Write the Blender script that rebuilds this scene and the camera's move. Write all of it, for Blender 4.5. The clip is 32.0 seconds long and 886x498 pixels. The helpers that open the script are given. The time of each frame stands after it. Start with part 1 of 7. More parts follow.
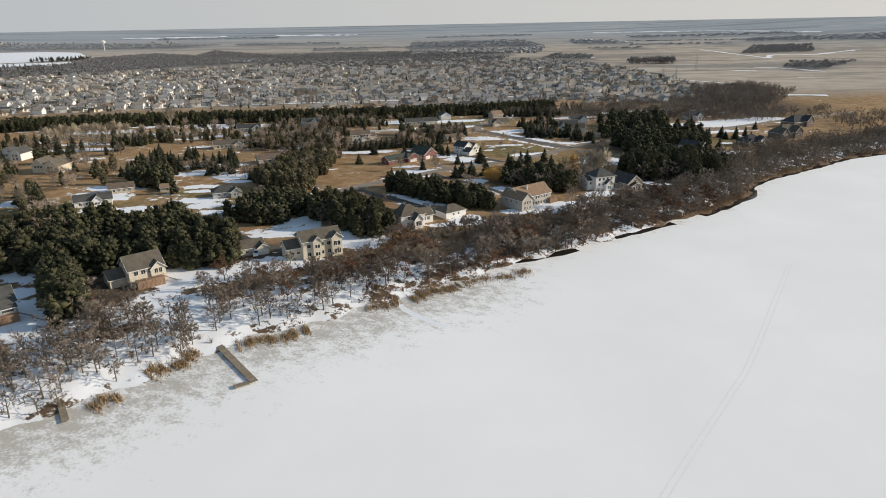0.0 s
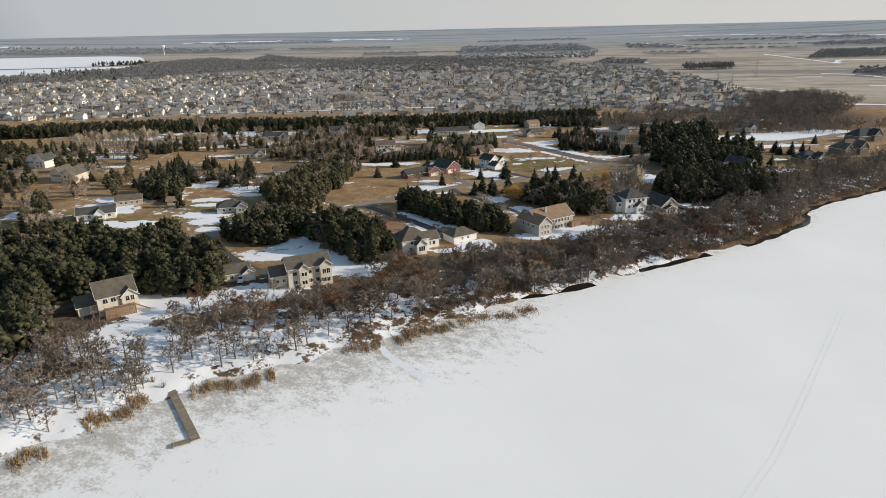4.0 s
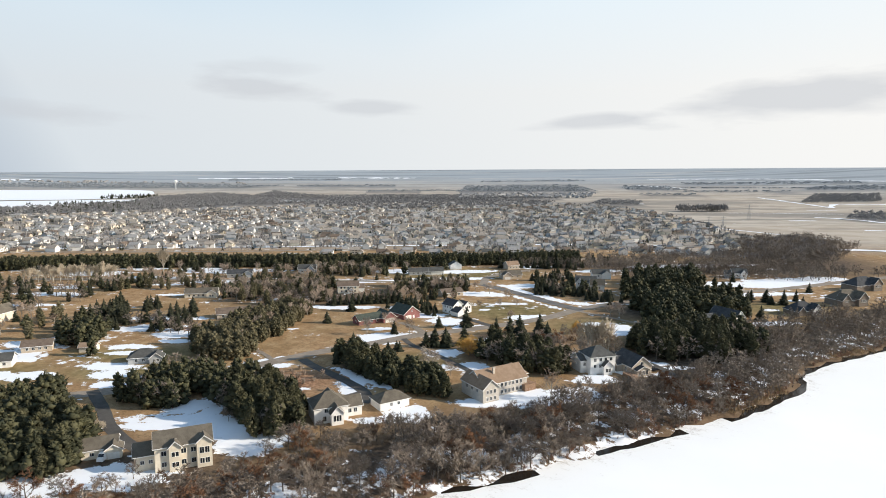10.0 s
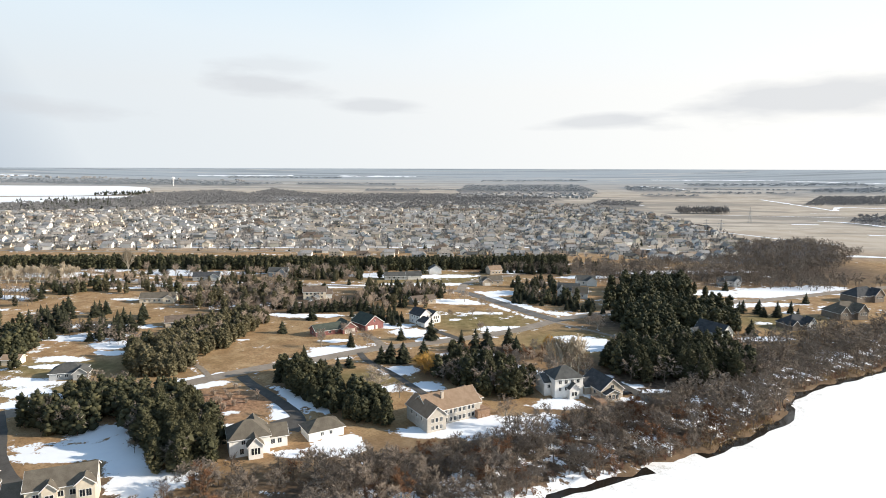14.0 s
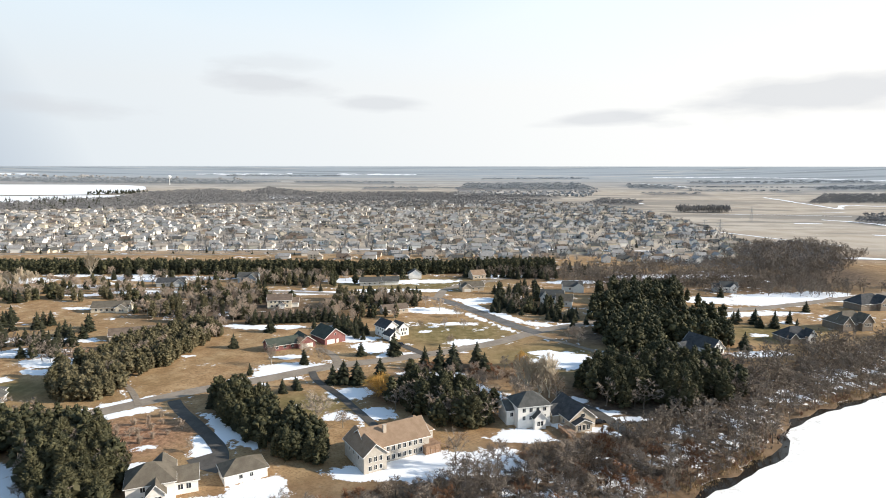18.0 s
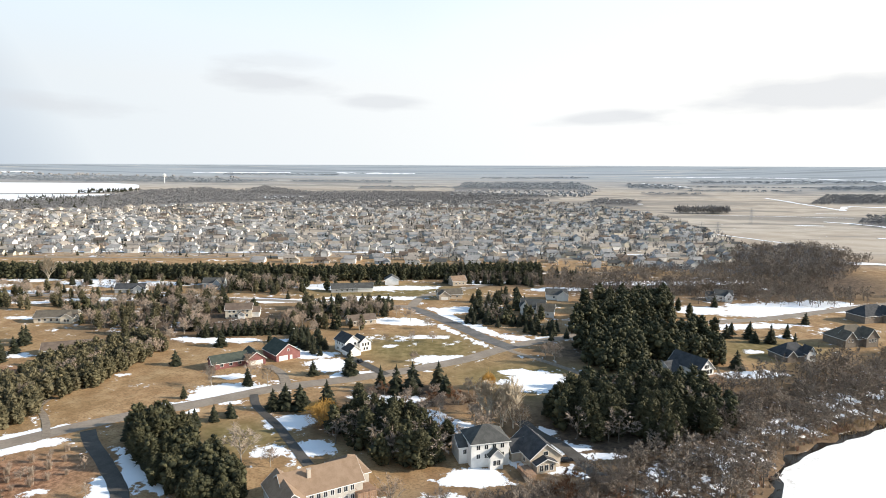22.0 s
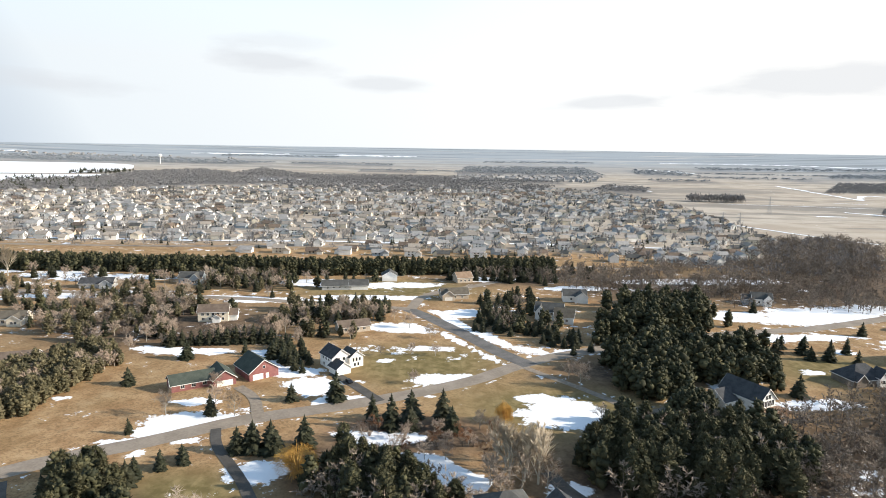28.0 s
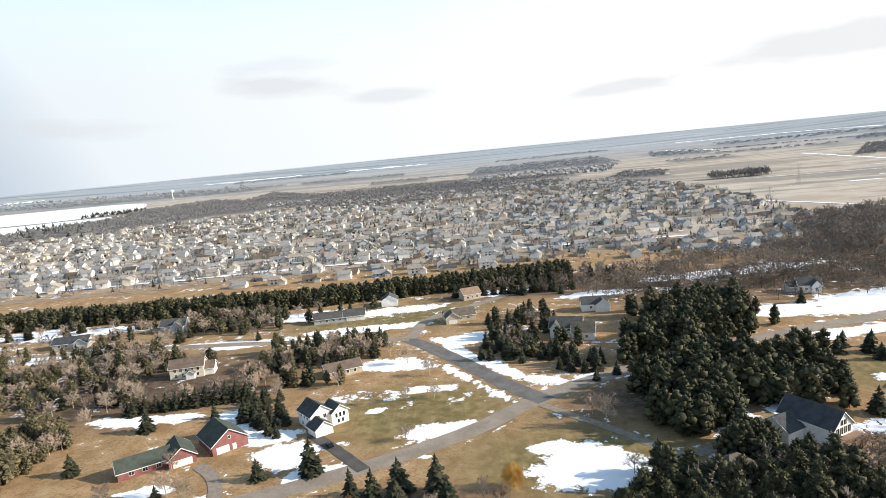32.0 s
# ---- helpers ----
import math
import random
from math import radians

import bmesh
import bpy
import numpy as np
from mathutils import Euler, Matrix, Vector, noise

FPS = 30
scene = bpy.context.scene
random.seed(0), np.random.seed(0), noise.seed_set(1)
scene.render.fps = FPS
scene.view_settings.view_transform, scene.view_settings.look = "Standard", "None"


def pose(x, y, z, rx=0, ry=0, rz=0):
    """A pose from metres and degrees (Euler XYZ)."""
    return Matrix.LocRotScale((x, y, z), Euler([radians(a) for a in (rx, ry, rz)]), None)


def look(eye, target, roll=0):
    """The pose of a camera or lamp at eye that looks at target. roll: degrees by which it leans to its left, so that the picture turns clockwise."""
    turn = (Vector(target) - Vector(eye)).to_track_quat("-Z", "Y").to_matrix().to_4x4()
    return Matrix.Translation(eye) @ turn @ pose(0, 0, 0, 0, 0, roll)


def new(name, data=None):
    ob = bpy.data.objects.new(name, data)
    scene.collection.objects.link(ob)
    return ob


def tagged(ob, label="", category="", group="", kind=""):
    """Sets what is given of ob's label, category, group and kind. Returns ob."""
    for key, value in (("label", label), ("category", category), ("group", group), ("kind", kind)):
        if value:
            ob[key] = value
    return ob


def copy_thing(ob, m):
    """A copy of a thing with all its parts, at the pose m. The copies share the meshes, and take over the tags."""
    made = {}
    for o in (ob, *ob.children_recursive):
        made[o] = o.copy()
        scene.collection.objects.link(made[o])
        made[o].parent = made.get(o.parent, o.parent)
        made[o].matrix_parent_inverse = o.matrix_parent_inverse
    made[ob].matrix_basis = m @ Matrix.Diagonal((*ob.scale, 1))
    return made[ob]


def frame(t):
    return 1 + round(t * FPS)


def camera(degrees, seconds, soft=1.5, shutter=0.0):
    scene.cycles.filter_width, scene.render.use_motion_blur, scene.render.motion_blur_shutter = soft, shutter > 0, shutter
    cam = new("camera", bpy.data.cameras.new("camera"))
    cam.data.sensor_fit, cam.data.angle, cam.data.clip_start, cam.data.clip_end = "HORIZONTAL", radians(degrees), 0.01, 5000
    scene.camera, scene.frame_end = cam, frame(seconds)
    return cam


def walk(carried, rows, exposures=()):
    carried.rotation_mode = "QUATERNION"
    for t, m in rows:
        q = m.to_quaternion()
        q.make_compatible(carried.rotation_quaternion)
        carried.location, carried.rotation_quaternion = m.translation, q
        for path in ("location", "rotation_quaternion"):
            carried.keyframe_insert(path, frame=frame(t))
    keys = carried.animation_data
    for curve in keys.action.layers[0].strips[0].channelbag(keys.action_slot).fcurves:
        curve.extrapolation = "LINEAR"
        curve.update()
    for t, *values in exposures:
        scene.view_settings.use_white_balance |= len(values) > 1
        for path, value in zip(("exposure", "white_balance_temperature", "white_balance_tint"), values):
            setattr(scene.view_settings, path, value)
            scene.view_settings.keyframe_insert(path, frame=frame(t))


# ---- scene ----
cam = camera(71.0, 32.0, soft=0.4)
PATH = [
    (0, (-10.84, -119.01, 95.35), (-47.20, -32.28, 61.37), -0.60),
    (0.5, (-9.77, -114.95, 95.54), (-46.25, -28.28, 61.53), -0.51),
    (1, (-8.73, -110.88, 95.71), (-45.61, -24.39, 61.65), -0.56),
    (1.5, (-7.72, -106.73, 95.89), (-45.76, -20.78, 61.78), -0.69),
    (2, (-6.73, -102.48, 96.08), (-49.77, -18.89, 62.01), -0.84),
    (2.5, (-5.80, -98.14, 96.27), (-49.24, -14.74, 62.24), -0.81),
    (4.5, (-2.51, -80.71, 97.21), (-46.57, 2.97, 64.70), -0.82),
    (5, (-1.76, -76.58, 97.47), (-46.79, 9.37, 73.26), -0.79),
    (5.5, (-0.98, -72.61, 97.67), (-46.79, 15.72, 87.71), -0.70),
    (6, (-0.16, -68.75, 97.74), (-45.88, 20.15, 100.36), -0.57),
    (6.5, (0.70, -64.89, 97.70), (-44.84, 23.65, 106.97), -0.56),
    (7, (1.56, -60.97, 97.60), (-44.16, 27.39, 107.73), -0.42),
    (7.5, (2.42, -56.95, 97.45), (-43.54, 31.32, 107.26), -0.27),
    (8, (3.28, -52.80, 97.29), (-42.88, 35.49, 105.89), -0.15),
    (8.5, (4.14, -48.48, 97.13), (-42.36, 40.04, 98.96), -0.27),
    (9, (5.00, -43.93, 96.99), (-41.69, 44.15, 89.11), -0.12),
    (9.5, (5.87, -39.22, 96.92), (-40.87, 48.30, 84.47), -0.10),
    (10, (6.78, -34.57, 96.88), (-40.18, 52.79, 84.17), 0.12),
    (10.5, (7.71, -29.97, 96.89), (-39.37, 57.34, 84.23), 0.18),
    (11, (8.64, -25.40, 96.92), (-38.44, 61.92, 84.34), 0.25),
    (11.5, (9.56, -20.87, 96.99), (-37.64, 66.38, 84.38), 0.27),
    (12, (10.46, -16.36, 97.08), (-36.81, 70.86, 84.52), 0.34),
    (12.5, (11.32, -11.88, 97.19), (-35.98, 75.31, 84.52), 0.38),
    (13, (12.12, -7.40, 97.31), (-35.25, 79.75, 84.61), 0.51),
    (13.5, (12.85, -2.94, 97.44), (-34.63, 84.14, 84.67), 0.60),
    (14, (13.51, 1.53, 97.58), (-34.04, 88.55, 84.68), 0.60),
    (14.5, (14.06, 6.00, 97.71), (-33.53, 92.97, 84.59), 0.49),
    (16.5, (15.62, 24.08, 98.31), (-32.22, 110.87, 84.98), 0.50),
    (17, (16.07, 28.67, 98.53), (-31.92, 115.40, 85.34), 0.54),
    (17.5, (16.55, 33.28, 98.77), (-31.45, 120.00, 85.55), 0.44),
    (18, (17.06, 37.90, 99.02), (-30.99, 124.59, 85.73), 0.47),
    (18.5, (17.57, 42.52, 99.26), (-30.51, 129.19, 85.96), 0.41),
    (19, (18.06, 47.13, 99.49), (-30.10, 133.75, 86.20), 0.48),
    (19.5, (18.50, 51.70, 99.68), (-29.72, 138.30, 86.41), 0.47),
    (20, (18.87, 56.24, 99.83), (-29.43, 142.77, 86.44), 0.51),
    (20.5, (19.16, 60.72, 99.92), (-29.00, 147.29, 86.25), 0.49),
    (21, (19.33, 65.14, 99.93), (-28.84, 151.70, 86.26), 0.46),
    (21.5, (19.34, 69.46, 99.89), (-28.92, 155.98, 86.26), 0.53),
    (22, (19.12, 73.65, 99.83), (-29.17, 160.18, 86.37), 0.65),
    (22.5, (18.61, 77.68, 99.77), (-29.55, 164.28, 86.30), 0.97),
    (23, (17.76, 81.51, 99.73), (-30.30, 168.14, 86.13), 1.06),
    (23.5, (16.52, 85.11, 99.73), (-31.54, 171.71, 85.96), 1.48),
    (24, (14.85, 88.51, 99.76), (-33.12, 175.12, 85.72), 1.79),
    (24.5, (12.74, 91.74, 99.78), (-35.33, 178.24, 85.42), 2.28),
    (25, (10.23, 94.90, 99.80), (-37.77, 181.38, 85.05), 2.42),
    (25.5, (7.36, 98.10, 99.80), (-40.69, 184.47, 84.60), 2.53),
    (27.5, (-5.47, 113.13, 99.75), (-53.49, 199.42, 84.01), 1.87),
    (28, (-8.41, 117.69, 99.72), (-56.56, 203.85, 83.65), 1.30),
    (28.5, (-10.99, 122.67, 99.69), (-59.26, 208.70, 83.30), 0.56),
    (29, (-13.15, 128.01, 99.65), (-61.68, 213.85, 83.03), -0.17),
    (29.5, (-14.82, 133.66, 99.60), (-63.66, 219.30, 82.86), -1.00),
    (30, (-15.96, 139.52, 99.58), (-65.34, 224.85, 82.83), -2.12),
    (30.5, (-16.56, 145.49, 99.60), (-66.43, 230.56, 82.97), -3.01),
    (31, (-16.69, 151.49, 99.68), (-67.08, 236.28, 83.22), -3.72),
    (31.5, (-16.49, 157.49, 99.80), (-67.50, 242.03, 83.91), -4.45),
    (32, (-16.13, 163.51, 99.93), (-67.59, 247.89, 84.69), -5.13),
]
EXPOSURE = [(0, -0.22, 6700, 10), (4.5, -0.20, 6650, 10), (6.0, 0.08, 6420, 9), (8.0, 0.08, 6420, 9), (9.2, 0.20, 6460, 10), (10.0, 0.34, 6500, 10), (16.5, 0.50, 6550, 10), (24.0, 0.61, 6550, 10), (32.0, 0.64, 6550, 10)]
walk(cam, [(t, look(eye, target, roll)) for t, eye, target, roll in PATH], EXPOSURE)

# ---- light ----
SUN_DIR = Vector((0.84, 0.395, 0.385)).normalized()
world = bpy.data.worlds.new("sky")
scene.world = world
world.use_nodes = True
wn, wl = world.node_tree.nodes, world.node_tree.links
wn.clear()


def wnode(kind, **sets):
    n = wn.new(kind)
    for k, v in sets.items():
        n.inputs[k.replace("_", " ")].default_value = v
    return n


w_out = wn.new("ShaderNodeOutputWorld")
w_bg = wnode("ShaderNodeBackground", Strength=1.0)
w_sky = wn.new("ShaderNodeTexSky")
w_sky.sky_type = "NISHITA"
w_sky.sun_disc = False
w_sky.sun_elevation = math.asin(SUN_DIR.z)
w_sky.sun_rotation = math.atan2(SUN_DIR.x, SUN_DIR.y)
w_sky.air_density, w_sky.dust_density, w_sky.ozone_density = 1.2, 0.4, 1.2
w_sc = wn.new("ShaderNodeVectorMath")
w_sc.operation = "SCALE"
w_sc.inputs[3].default_value = 0.135
wl.new(w_sky.outputs[0], w_sc.inputs[0])
w_tc = wn.new("ShaderNodeTexCoord")
w_sep = wn.new("ShaderNodeSeparateXYZ")
wl.new(w_tc.outputs["Generated"], w_sep.inputs[0])


def wmath(op, a, b=None, clamp=False):
    n = wn.new("ShaderNodeMath")
    n.operation, n.use_clamp = op, clamp
    for k, v in enumerate((a, b)):
        if v is None:
            continue
        if isinstance(v, (int, float)):
            n.inputs[k].default_value = v
        else:
            wl.new(v, n.inputs[k])
    return n.outputs[0]


# thin veil: dense near the horizon, thinner overhead
w_low = wmath("SUBTRACT", 1.0, wmath("MULTIPLY", wmath("MAXIMUM", w_sep.outputs[2], 0.0), 1.45), True)
w_map = wn.new("ShaderNodeMapping")
w_map.inputs["Rotation"].default_value = (0, 0, radians(-32))
w_map.inputs["Scale"].default_value = (3.0, 4.0, 14.0)
wl.new(w_tc.outputs["Generated"], w_map.inputs[0])
w_noise = wnode("ShaderNodeTexNoise", Scale=1.5, Detail=7.0, Roughness=0.55)
wl.new(w_map.outputs[0], w_noise.inputs["Vector"])
w_soft = wnode("ShaderNodeTexNoise", Scale=0.9, Detail=3.0, Roughness=0.5)
wl.new(w_tc.outputs["Generated"], w_soft.inputs["Vector"])
w_haze = wmath("MULTIPLY", wmath("SUBTRACT", 0.62, w_sep.outputs[2]), 2.0, True)
w_veil = wmath("MULTIPLY", w_haze, wmath("ADD", 0.60, w_soft.outputs[0]), True)
w_dot = wn.new("ShaderNodeVectorMath")
w_dot.operation = "DOT_PRODUCT"
w_dot.inputs[1].default_value = SUN_DIR
wl.new(w_tc.outputs["Generated"], w_dot.inputs[0])
w_veil = wmath("ADD", wmath("MAXIMUM", w_veil, 0.08), wmath("MULTIPLY", wmath("MULTIPLY", wmath("ADD", w_dot.outputs["Value"], 0.05), 1.1, True), w_low), True)
w_mix = wn.new("ShaderNodeMixRGB")
w_tone = wn.new("ShaderNodeMixRGB")
w_tone.inputs[1].default_value = (0.46, 0.72, 0.92, 1)
w_white = wn.new("ShaderNodeMixRGB")
w_white.inputs[1].default_value = (0.55, 0.595, 0.63, 1)
w_white.inputs[2].default_value = (0.755, 0.75, 0.73, 1)
wl.new(wmath("MULTIPLY", wmath("ADD", w_dot.outputs["Value"], 0.55), 0.9, True), w_white.inputs[0])
# the clear sky away from the sun is darker and bluer
w_away = wn.new("ShaderNodeMixRGB")
w_away.inputs[2].default_value = (0.20, 0.27, 0.37, 1)
wl.new(wmath("MULTIPLY", wmath("SUBTRACT", -0.50, w_dot.outputs["Value"]), 4.5, True), w_away.inputs[0])
wl.new(w_white.outputs[0], w_away.inputs[1])
wl.new(w_away.outputs[0], w_tone.inputs[2])
wl.new(w_haze, w_tone.inputs[0])
wl.new(w_tone.outputs[0], w_mix.inputs[2])
wl.new(w_veil, w_mix.inputs[0])
wl.new(w_sc.outputs[0], w_mix.inputs[1])
# a few soft clouds: bearing from the line of flight, height, half length, half thickness in degrees, tilt
w_turn = wn.new("ShaderNodeVectorRotate")
w_turn.rotation_type = "Z_AXIS"
w_turn.inputs["Angle"].default_value = radians(-30)
wl.new(w_tc.outputs["Generated"], w_turn.inputs["Vector"])
w_sep2 = wn.new("ShaderNodeSeparateXYZ")
wl.new(w_turn.outputs[0], w_sep2.inputs[0])
w_bear = wmath("MULTIPLY", wmath("ARCTAN2", w_sep2.outputs[0], w_sep2.outputs[1]), 57.296)
w_high = wmath("MULTIPLY", wmath("ARCSINE", w_sep2.outputs[2]), 57.296)


w_puff = wnode("ShaderNodeTexNoise", Scale=11.0, Detail=8.0, Roughness=0.6)
wl.new(w_tc.outputs["Generated"], w_puff.inputs["Vector"])


def cloud(below, puffy, bearing, high, long, thick, tilt, rough, colour, strength):
    a = wmath("SUBTRACT", w_bear, bearing)
    e = wmath("SUBTRACT", wmath("SUBTRACT", w_high, high), wmath("MULTIPLY", a, tilt))
    u, v = wmath("DIVIDE", a, long), wmath("DIVIDE", e, thick)
    r = wmath("SQRT", wmath("ADD", wmath("MULTIPLY", u, u), wmath("MULTIPLY", v, v)))
    k = wmath("ADD", wmath("SUBTRACT", 1.0, r), wmath("MULTIPLY", wmath("SUBTRACT", (w_puff if puffy else w_noise).outputs[0], 0.5), rough))
    mix = wn.new("ShaderNodeMixRGB")
    mix.inputs[2].default_value = (*colour, 1)
    wl.new(wmath("MULTIPLY", wmath("MULTIPLY", k, 1.7, True), strength), mix.inputs[0])
    wl.new(below, mix.inputs[1])
    return mix.outputs[0]


GREY_CLOUD, WHITE_CLOUD = (0.47, 0.49, 0.52), (0.84, 0.83, 0.82)
w_clouds = w_mix.outputs[0]
for bearing, high, long, thick, tilt, rough, colour, strength in (
        (31, 5.5, 13, 1.9, 0.07, 2.2, GREY_CLOUD, 0.65), (15, 4.2, 7, 0.8, 0.08, 1.8, GREY_CLOUD, 0.6), (-14, 7.0, 6.5, 1.3, -0.06, 2.4, GREY_CLOUD, 0.6), (-13, 8.6, 6.0, 1.0, 0.0, 2.4, GREY_CLOUD, 0.3),
        (-4, 5.4, 6.0, 0.9, 0.0, 2.0, GREY_CLOUD, 0.55), (-31, 4.3, 8, 1.1, 0.0, 2.4, GREY_CLOUD, 0.5), (34, 18.6, 15, 3.8, 0.15, 2.6, WHITE_CLOUD, 0.8), (39, 20.0, 7.5, 1.9, 0.10, 2.4, GREY_CLOUD, 0.7)):
    w_clouds = cloud(w_clouds, high > 12, bearing, high, long, thick, tilt, rough, colour, strength)
# bluish distance under the skyline
w_mix3 = wn.new("ShaderNodeMixRGB")
w_mix3.inputs[2].default_value = (0.40, 0.45, 0.49, 1)
wl.new(wmath("MULTIPLY", wmath("SUBTRACT", w_sep.outputs[2], wmath("MULTIPLY", w_sep2.outputs[0], 0.0075)), -400.0, True), w_mix3.inputs[0])
wl.new(w_clouds, w_mix3.inputs[1])
wl.new(w_mix3.outputs[0], w_bg.inputs[0])
wl.new(w_bg.outputs[0], w_out.inputs[0])

sun = new("sun", bpy.data.lights.new("sun", "SUN"))
sun.data.energy, sun.data.angle, sun.data.color = 5.0, radians(0.6), (1.0, 0.90, 0.77)
sun.matrix_world = look(SUN_DIR * 100, (0, 0, 0))

# ---- materials ----


class Nodes:
    """A node material, written line by line."""

    def __init__(self, name, rough=0.8, metal=0.0, spec=0.3):
        self.mat = bpy.data.materials.new(name)
        self.mat.use_nodes = True
        self.n, self.l = self.mat.node_tree.nodes, self.mat.node_tree.links
        self.p = self.n["Principled BSDF"]
        self.p.inputs["Roughness"].default_value = rough
        self.p.inputs["Metallic"].default_value = metal
        self.p.inputs["Specular IOR Level"].default_value = spec
        self.geo = self.n.new("ShaderNodeNewGeometry")
        self.obj = self.n.new("ShaderNodeObjectInfo")

    def put(self, value, socket):
        if isinstance(value, (int, float)):
            socket.default_value = value
        elif isinstance(value, tuple):
            socket.default_value = (*value, 1) if len(value) == 3 and socket.type == "RGBA" else value
        else:
            self.l.new(value, socket)

    def along_view(self):
        v = self.n.new("ShaderNodeVectorRotate")
        v.rotation_type = "Z_AXIS"
        v.inputs["Angle"].default_value = radians(-30)
        self.l.new(self.geo.outputs["Position"], v.inputs["Vector"])
        return v.outputs[0]

    def noise(self, scale, detail=4.0, rough=0.55, vector=None, stretch=None):
        n = self.n.new("ShaderNodeTexNoise")
        n.inputs["Scale"].default_value, n.inputs["Detail"].default_value, n.inputs["Roughness"].default_value = scale, detail, rough
        v = vector or self.geo.outputs["Position"]
        if stretch:
            m = self.n.new("ShaderNodeMapping")
            m.inputs["Scale"].default_value = stretch
            self.l.new(v, m.inputs[0])
            v = m.outputs[0]
        self.l.new(v, n.inputs["Vector"])
        return n.outputs[0]

    def math(self, op, a, b=0.0, clamp=False):
        n = self.n.new("ShaderNodeMath")
        n.operation, n.use_clamp = op, clamp
        self.put(a, n.inputs[0])
        self.put(b, n.inputs[1])
        return n.outputs[0]

    def step(self, a, low, high):
        n = self.n.new("ShaderNodeMapRange")
        n.interpolation_type = "SMOOTHSTEP"
        self.put(a, n.inputs[0])
        n.inputs[1].default_value, n.inputs[2].default_value = low, high
        return n.outputs[0]

    def mix(self, fac, a, b):
        n = self.n.new("ShaderNodeMixRGB")
        self.put(fac, n.inputs[0])
        self.put(a, n.inputs[1])
        self.put(b, n.inputs[2])
        return n.outputs[0]

    def attribute(self, name):
        n = self.n.new("ShaderNodeAttribute")
        n.attribute_name = name
        s = self.n.new("ShaderNodeSeparateColor")
        self.l.new(n.outputs["Color"], s.inputs[0])
        return s.outputs

    def finish(self, colour, bump=None, strength=0.3, distance=0.1, rough=None):
        self.put(colour, self.p.inputs["Base Color"])
        if rough is not None:
            self.put(rough, self.p.inputs["Roughness"])
        if bump is not None:
            b = self.n.new("ShaderNodeBump")
            b.inputs["Strength"].default_value, b.inputs["Distance"].default_value = strength, distance
            self.l.new(bump, b.inputs["Height"])
            self.l.new(b.outputs[0], self.p.inputs["Normal"])
        return self.mat


def plain(name, a, b, scale=1.5, rough=0.75, spec=0.3, bump=0.15, vary=0.0, metal=0.0):
    """Two tones of one paint or surface, mottled at two scales."""
    m = Nodes(name, rough, metal, spec)
    n = m.math("ADD", m.math("MULTIPLY", m.noise(scale), 0.6), m.math("MULTIPLY", m.noise(scale * 9, 3), 0.4))
    c = m.mix(m.step(n, 0.35, 0.65), a, b)
    if vary:
        k = m.math("ADD", 1.0 - vary / 2, m.math("MULTIPLY", m.obj.outputs["Random"], vary))
        v = m.n.new("ShaderNodeVectorMath")
        v.operation = "SCALE"
        m.l.new(c, v.inputs[0])
        m.l.new(k, v.inputs[3])
        c = v.outputs[0]
    return m.finish(c, n, bump, 0.05)


def boards(name, a, b, pitch=0.2, rough=0.7):
    """Horizontal lap siding: fine lines along the height."""
    m = Nodes(name, rough)
    w = m.n.new("ShaderNodeTexWave")
    w.bands_direction, w.wave_profile = "Z", "SAW"
    w.inputs["Scale"].default_value = 1.0 / pitch / 3.2
    m.l.new(m.geo.outputs["Position"], w.inputs["Vector"])
    n = m.noise(0.7)
    return m.finish(m.mix(m.step(n, 0.3, 0.7), a, b), w.outputs["Fac"], 0.35, 0.02)


def shingles(name, a, b):
    m = Nodes(name, 0.9, 0, 0.15)
    big, small = m.noise(0.45, 4), m.noise(5.0, 3, stretch=(1, 1, 4))
    n = m.math("ADD", m.math("MULTIPLY", big, 0.5), m.math("MULTIPLY", small, 0.5))
    return m.finish(m.mix(m.step(n, 0.38, 0.62), a, b), small, 0.4, 0.03)


WHITE = boards("white_siding", (0.72, 0.70, 0.66), (0.80, 0.78, 0.74))
CREAM = boards("cream_siding", (0.60, 0.53, 0.42), (0.68, 0.61, 0.49))
GREY_SIDE = boards("grey_siding", (0.36, 0.37, 0.37), (0.44, 0.44, 0.43))
TAN_SIDE = boards("tan_siding", (0.42, 0.35, 0.27), (0.50, 0.43, 0.34))
RED_SIDE = boards("red_siding", (0.20, 0.082, 0.076), (0.26, 0.112, 0.102))
BLUE_SIDE = boards("blue_grey_siding", (0.28, 0.33, 0.37), (0.36, 0.41, 0.44))
BROWN_SIDE = boards("brown_siding", (0.175, 0.145, 0.115), (0.235, 0.195, 0.155))
STONE_WALL = plain("stucco_stone", (0.42, 0.38, 0.33), (0.52, 0.48, 0.42), 0.9, 0.9)
ROOF_TAUPE = shingles("taupe_shingle", (0.105, 0.090, 0.070), (0.155, 0.135, 0.106))
ROOF_TAN = shingles("tan_shingle", (0.23, 0.158, 0.105), (0.30, 0.215, 0.150))
ROOF_GREY = shingles("grey_shingle", (0.065, 0.066, 0.062), (0.105, 0.104, 0.098))
ROOF_DARK = shingles("charcoal_shingle", (0.045, 0.047, 0.05), (0.08, 0.082, 0.085))
ROOF_GREEN = shingles("green_shingle", (0.050, 0.060, 0.050), (0.080, 0.092, 0.075))
# estate roofs, lightened in colour in place of haze over the distance
ROOF_PALE = shingles("hazed_grey_shingle", (0.25, 0.243, 0.234), (0.345, 0.336, 0.322))
ROOF_SAND = shingles("hazed_sand_shingle", (0.27, 0.238, 0.20), (0.36, 0.318, 0.27))
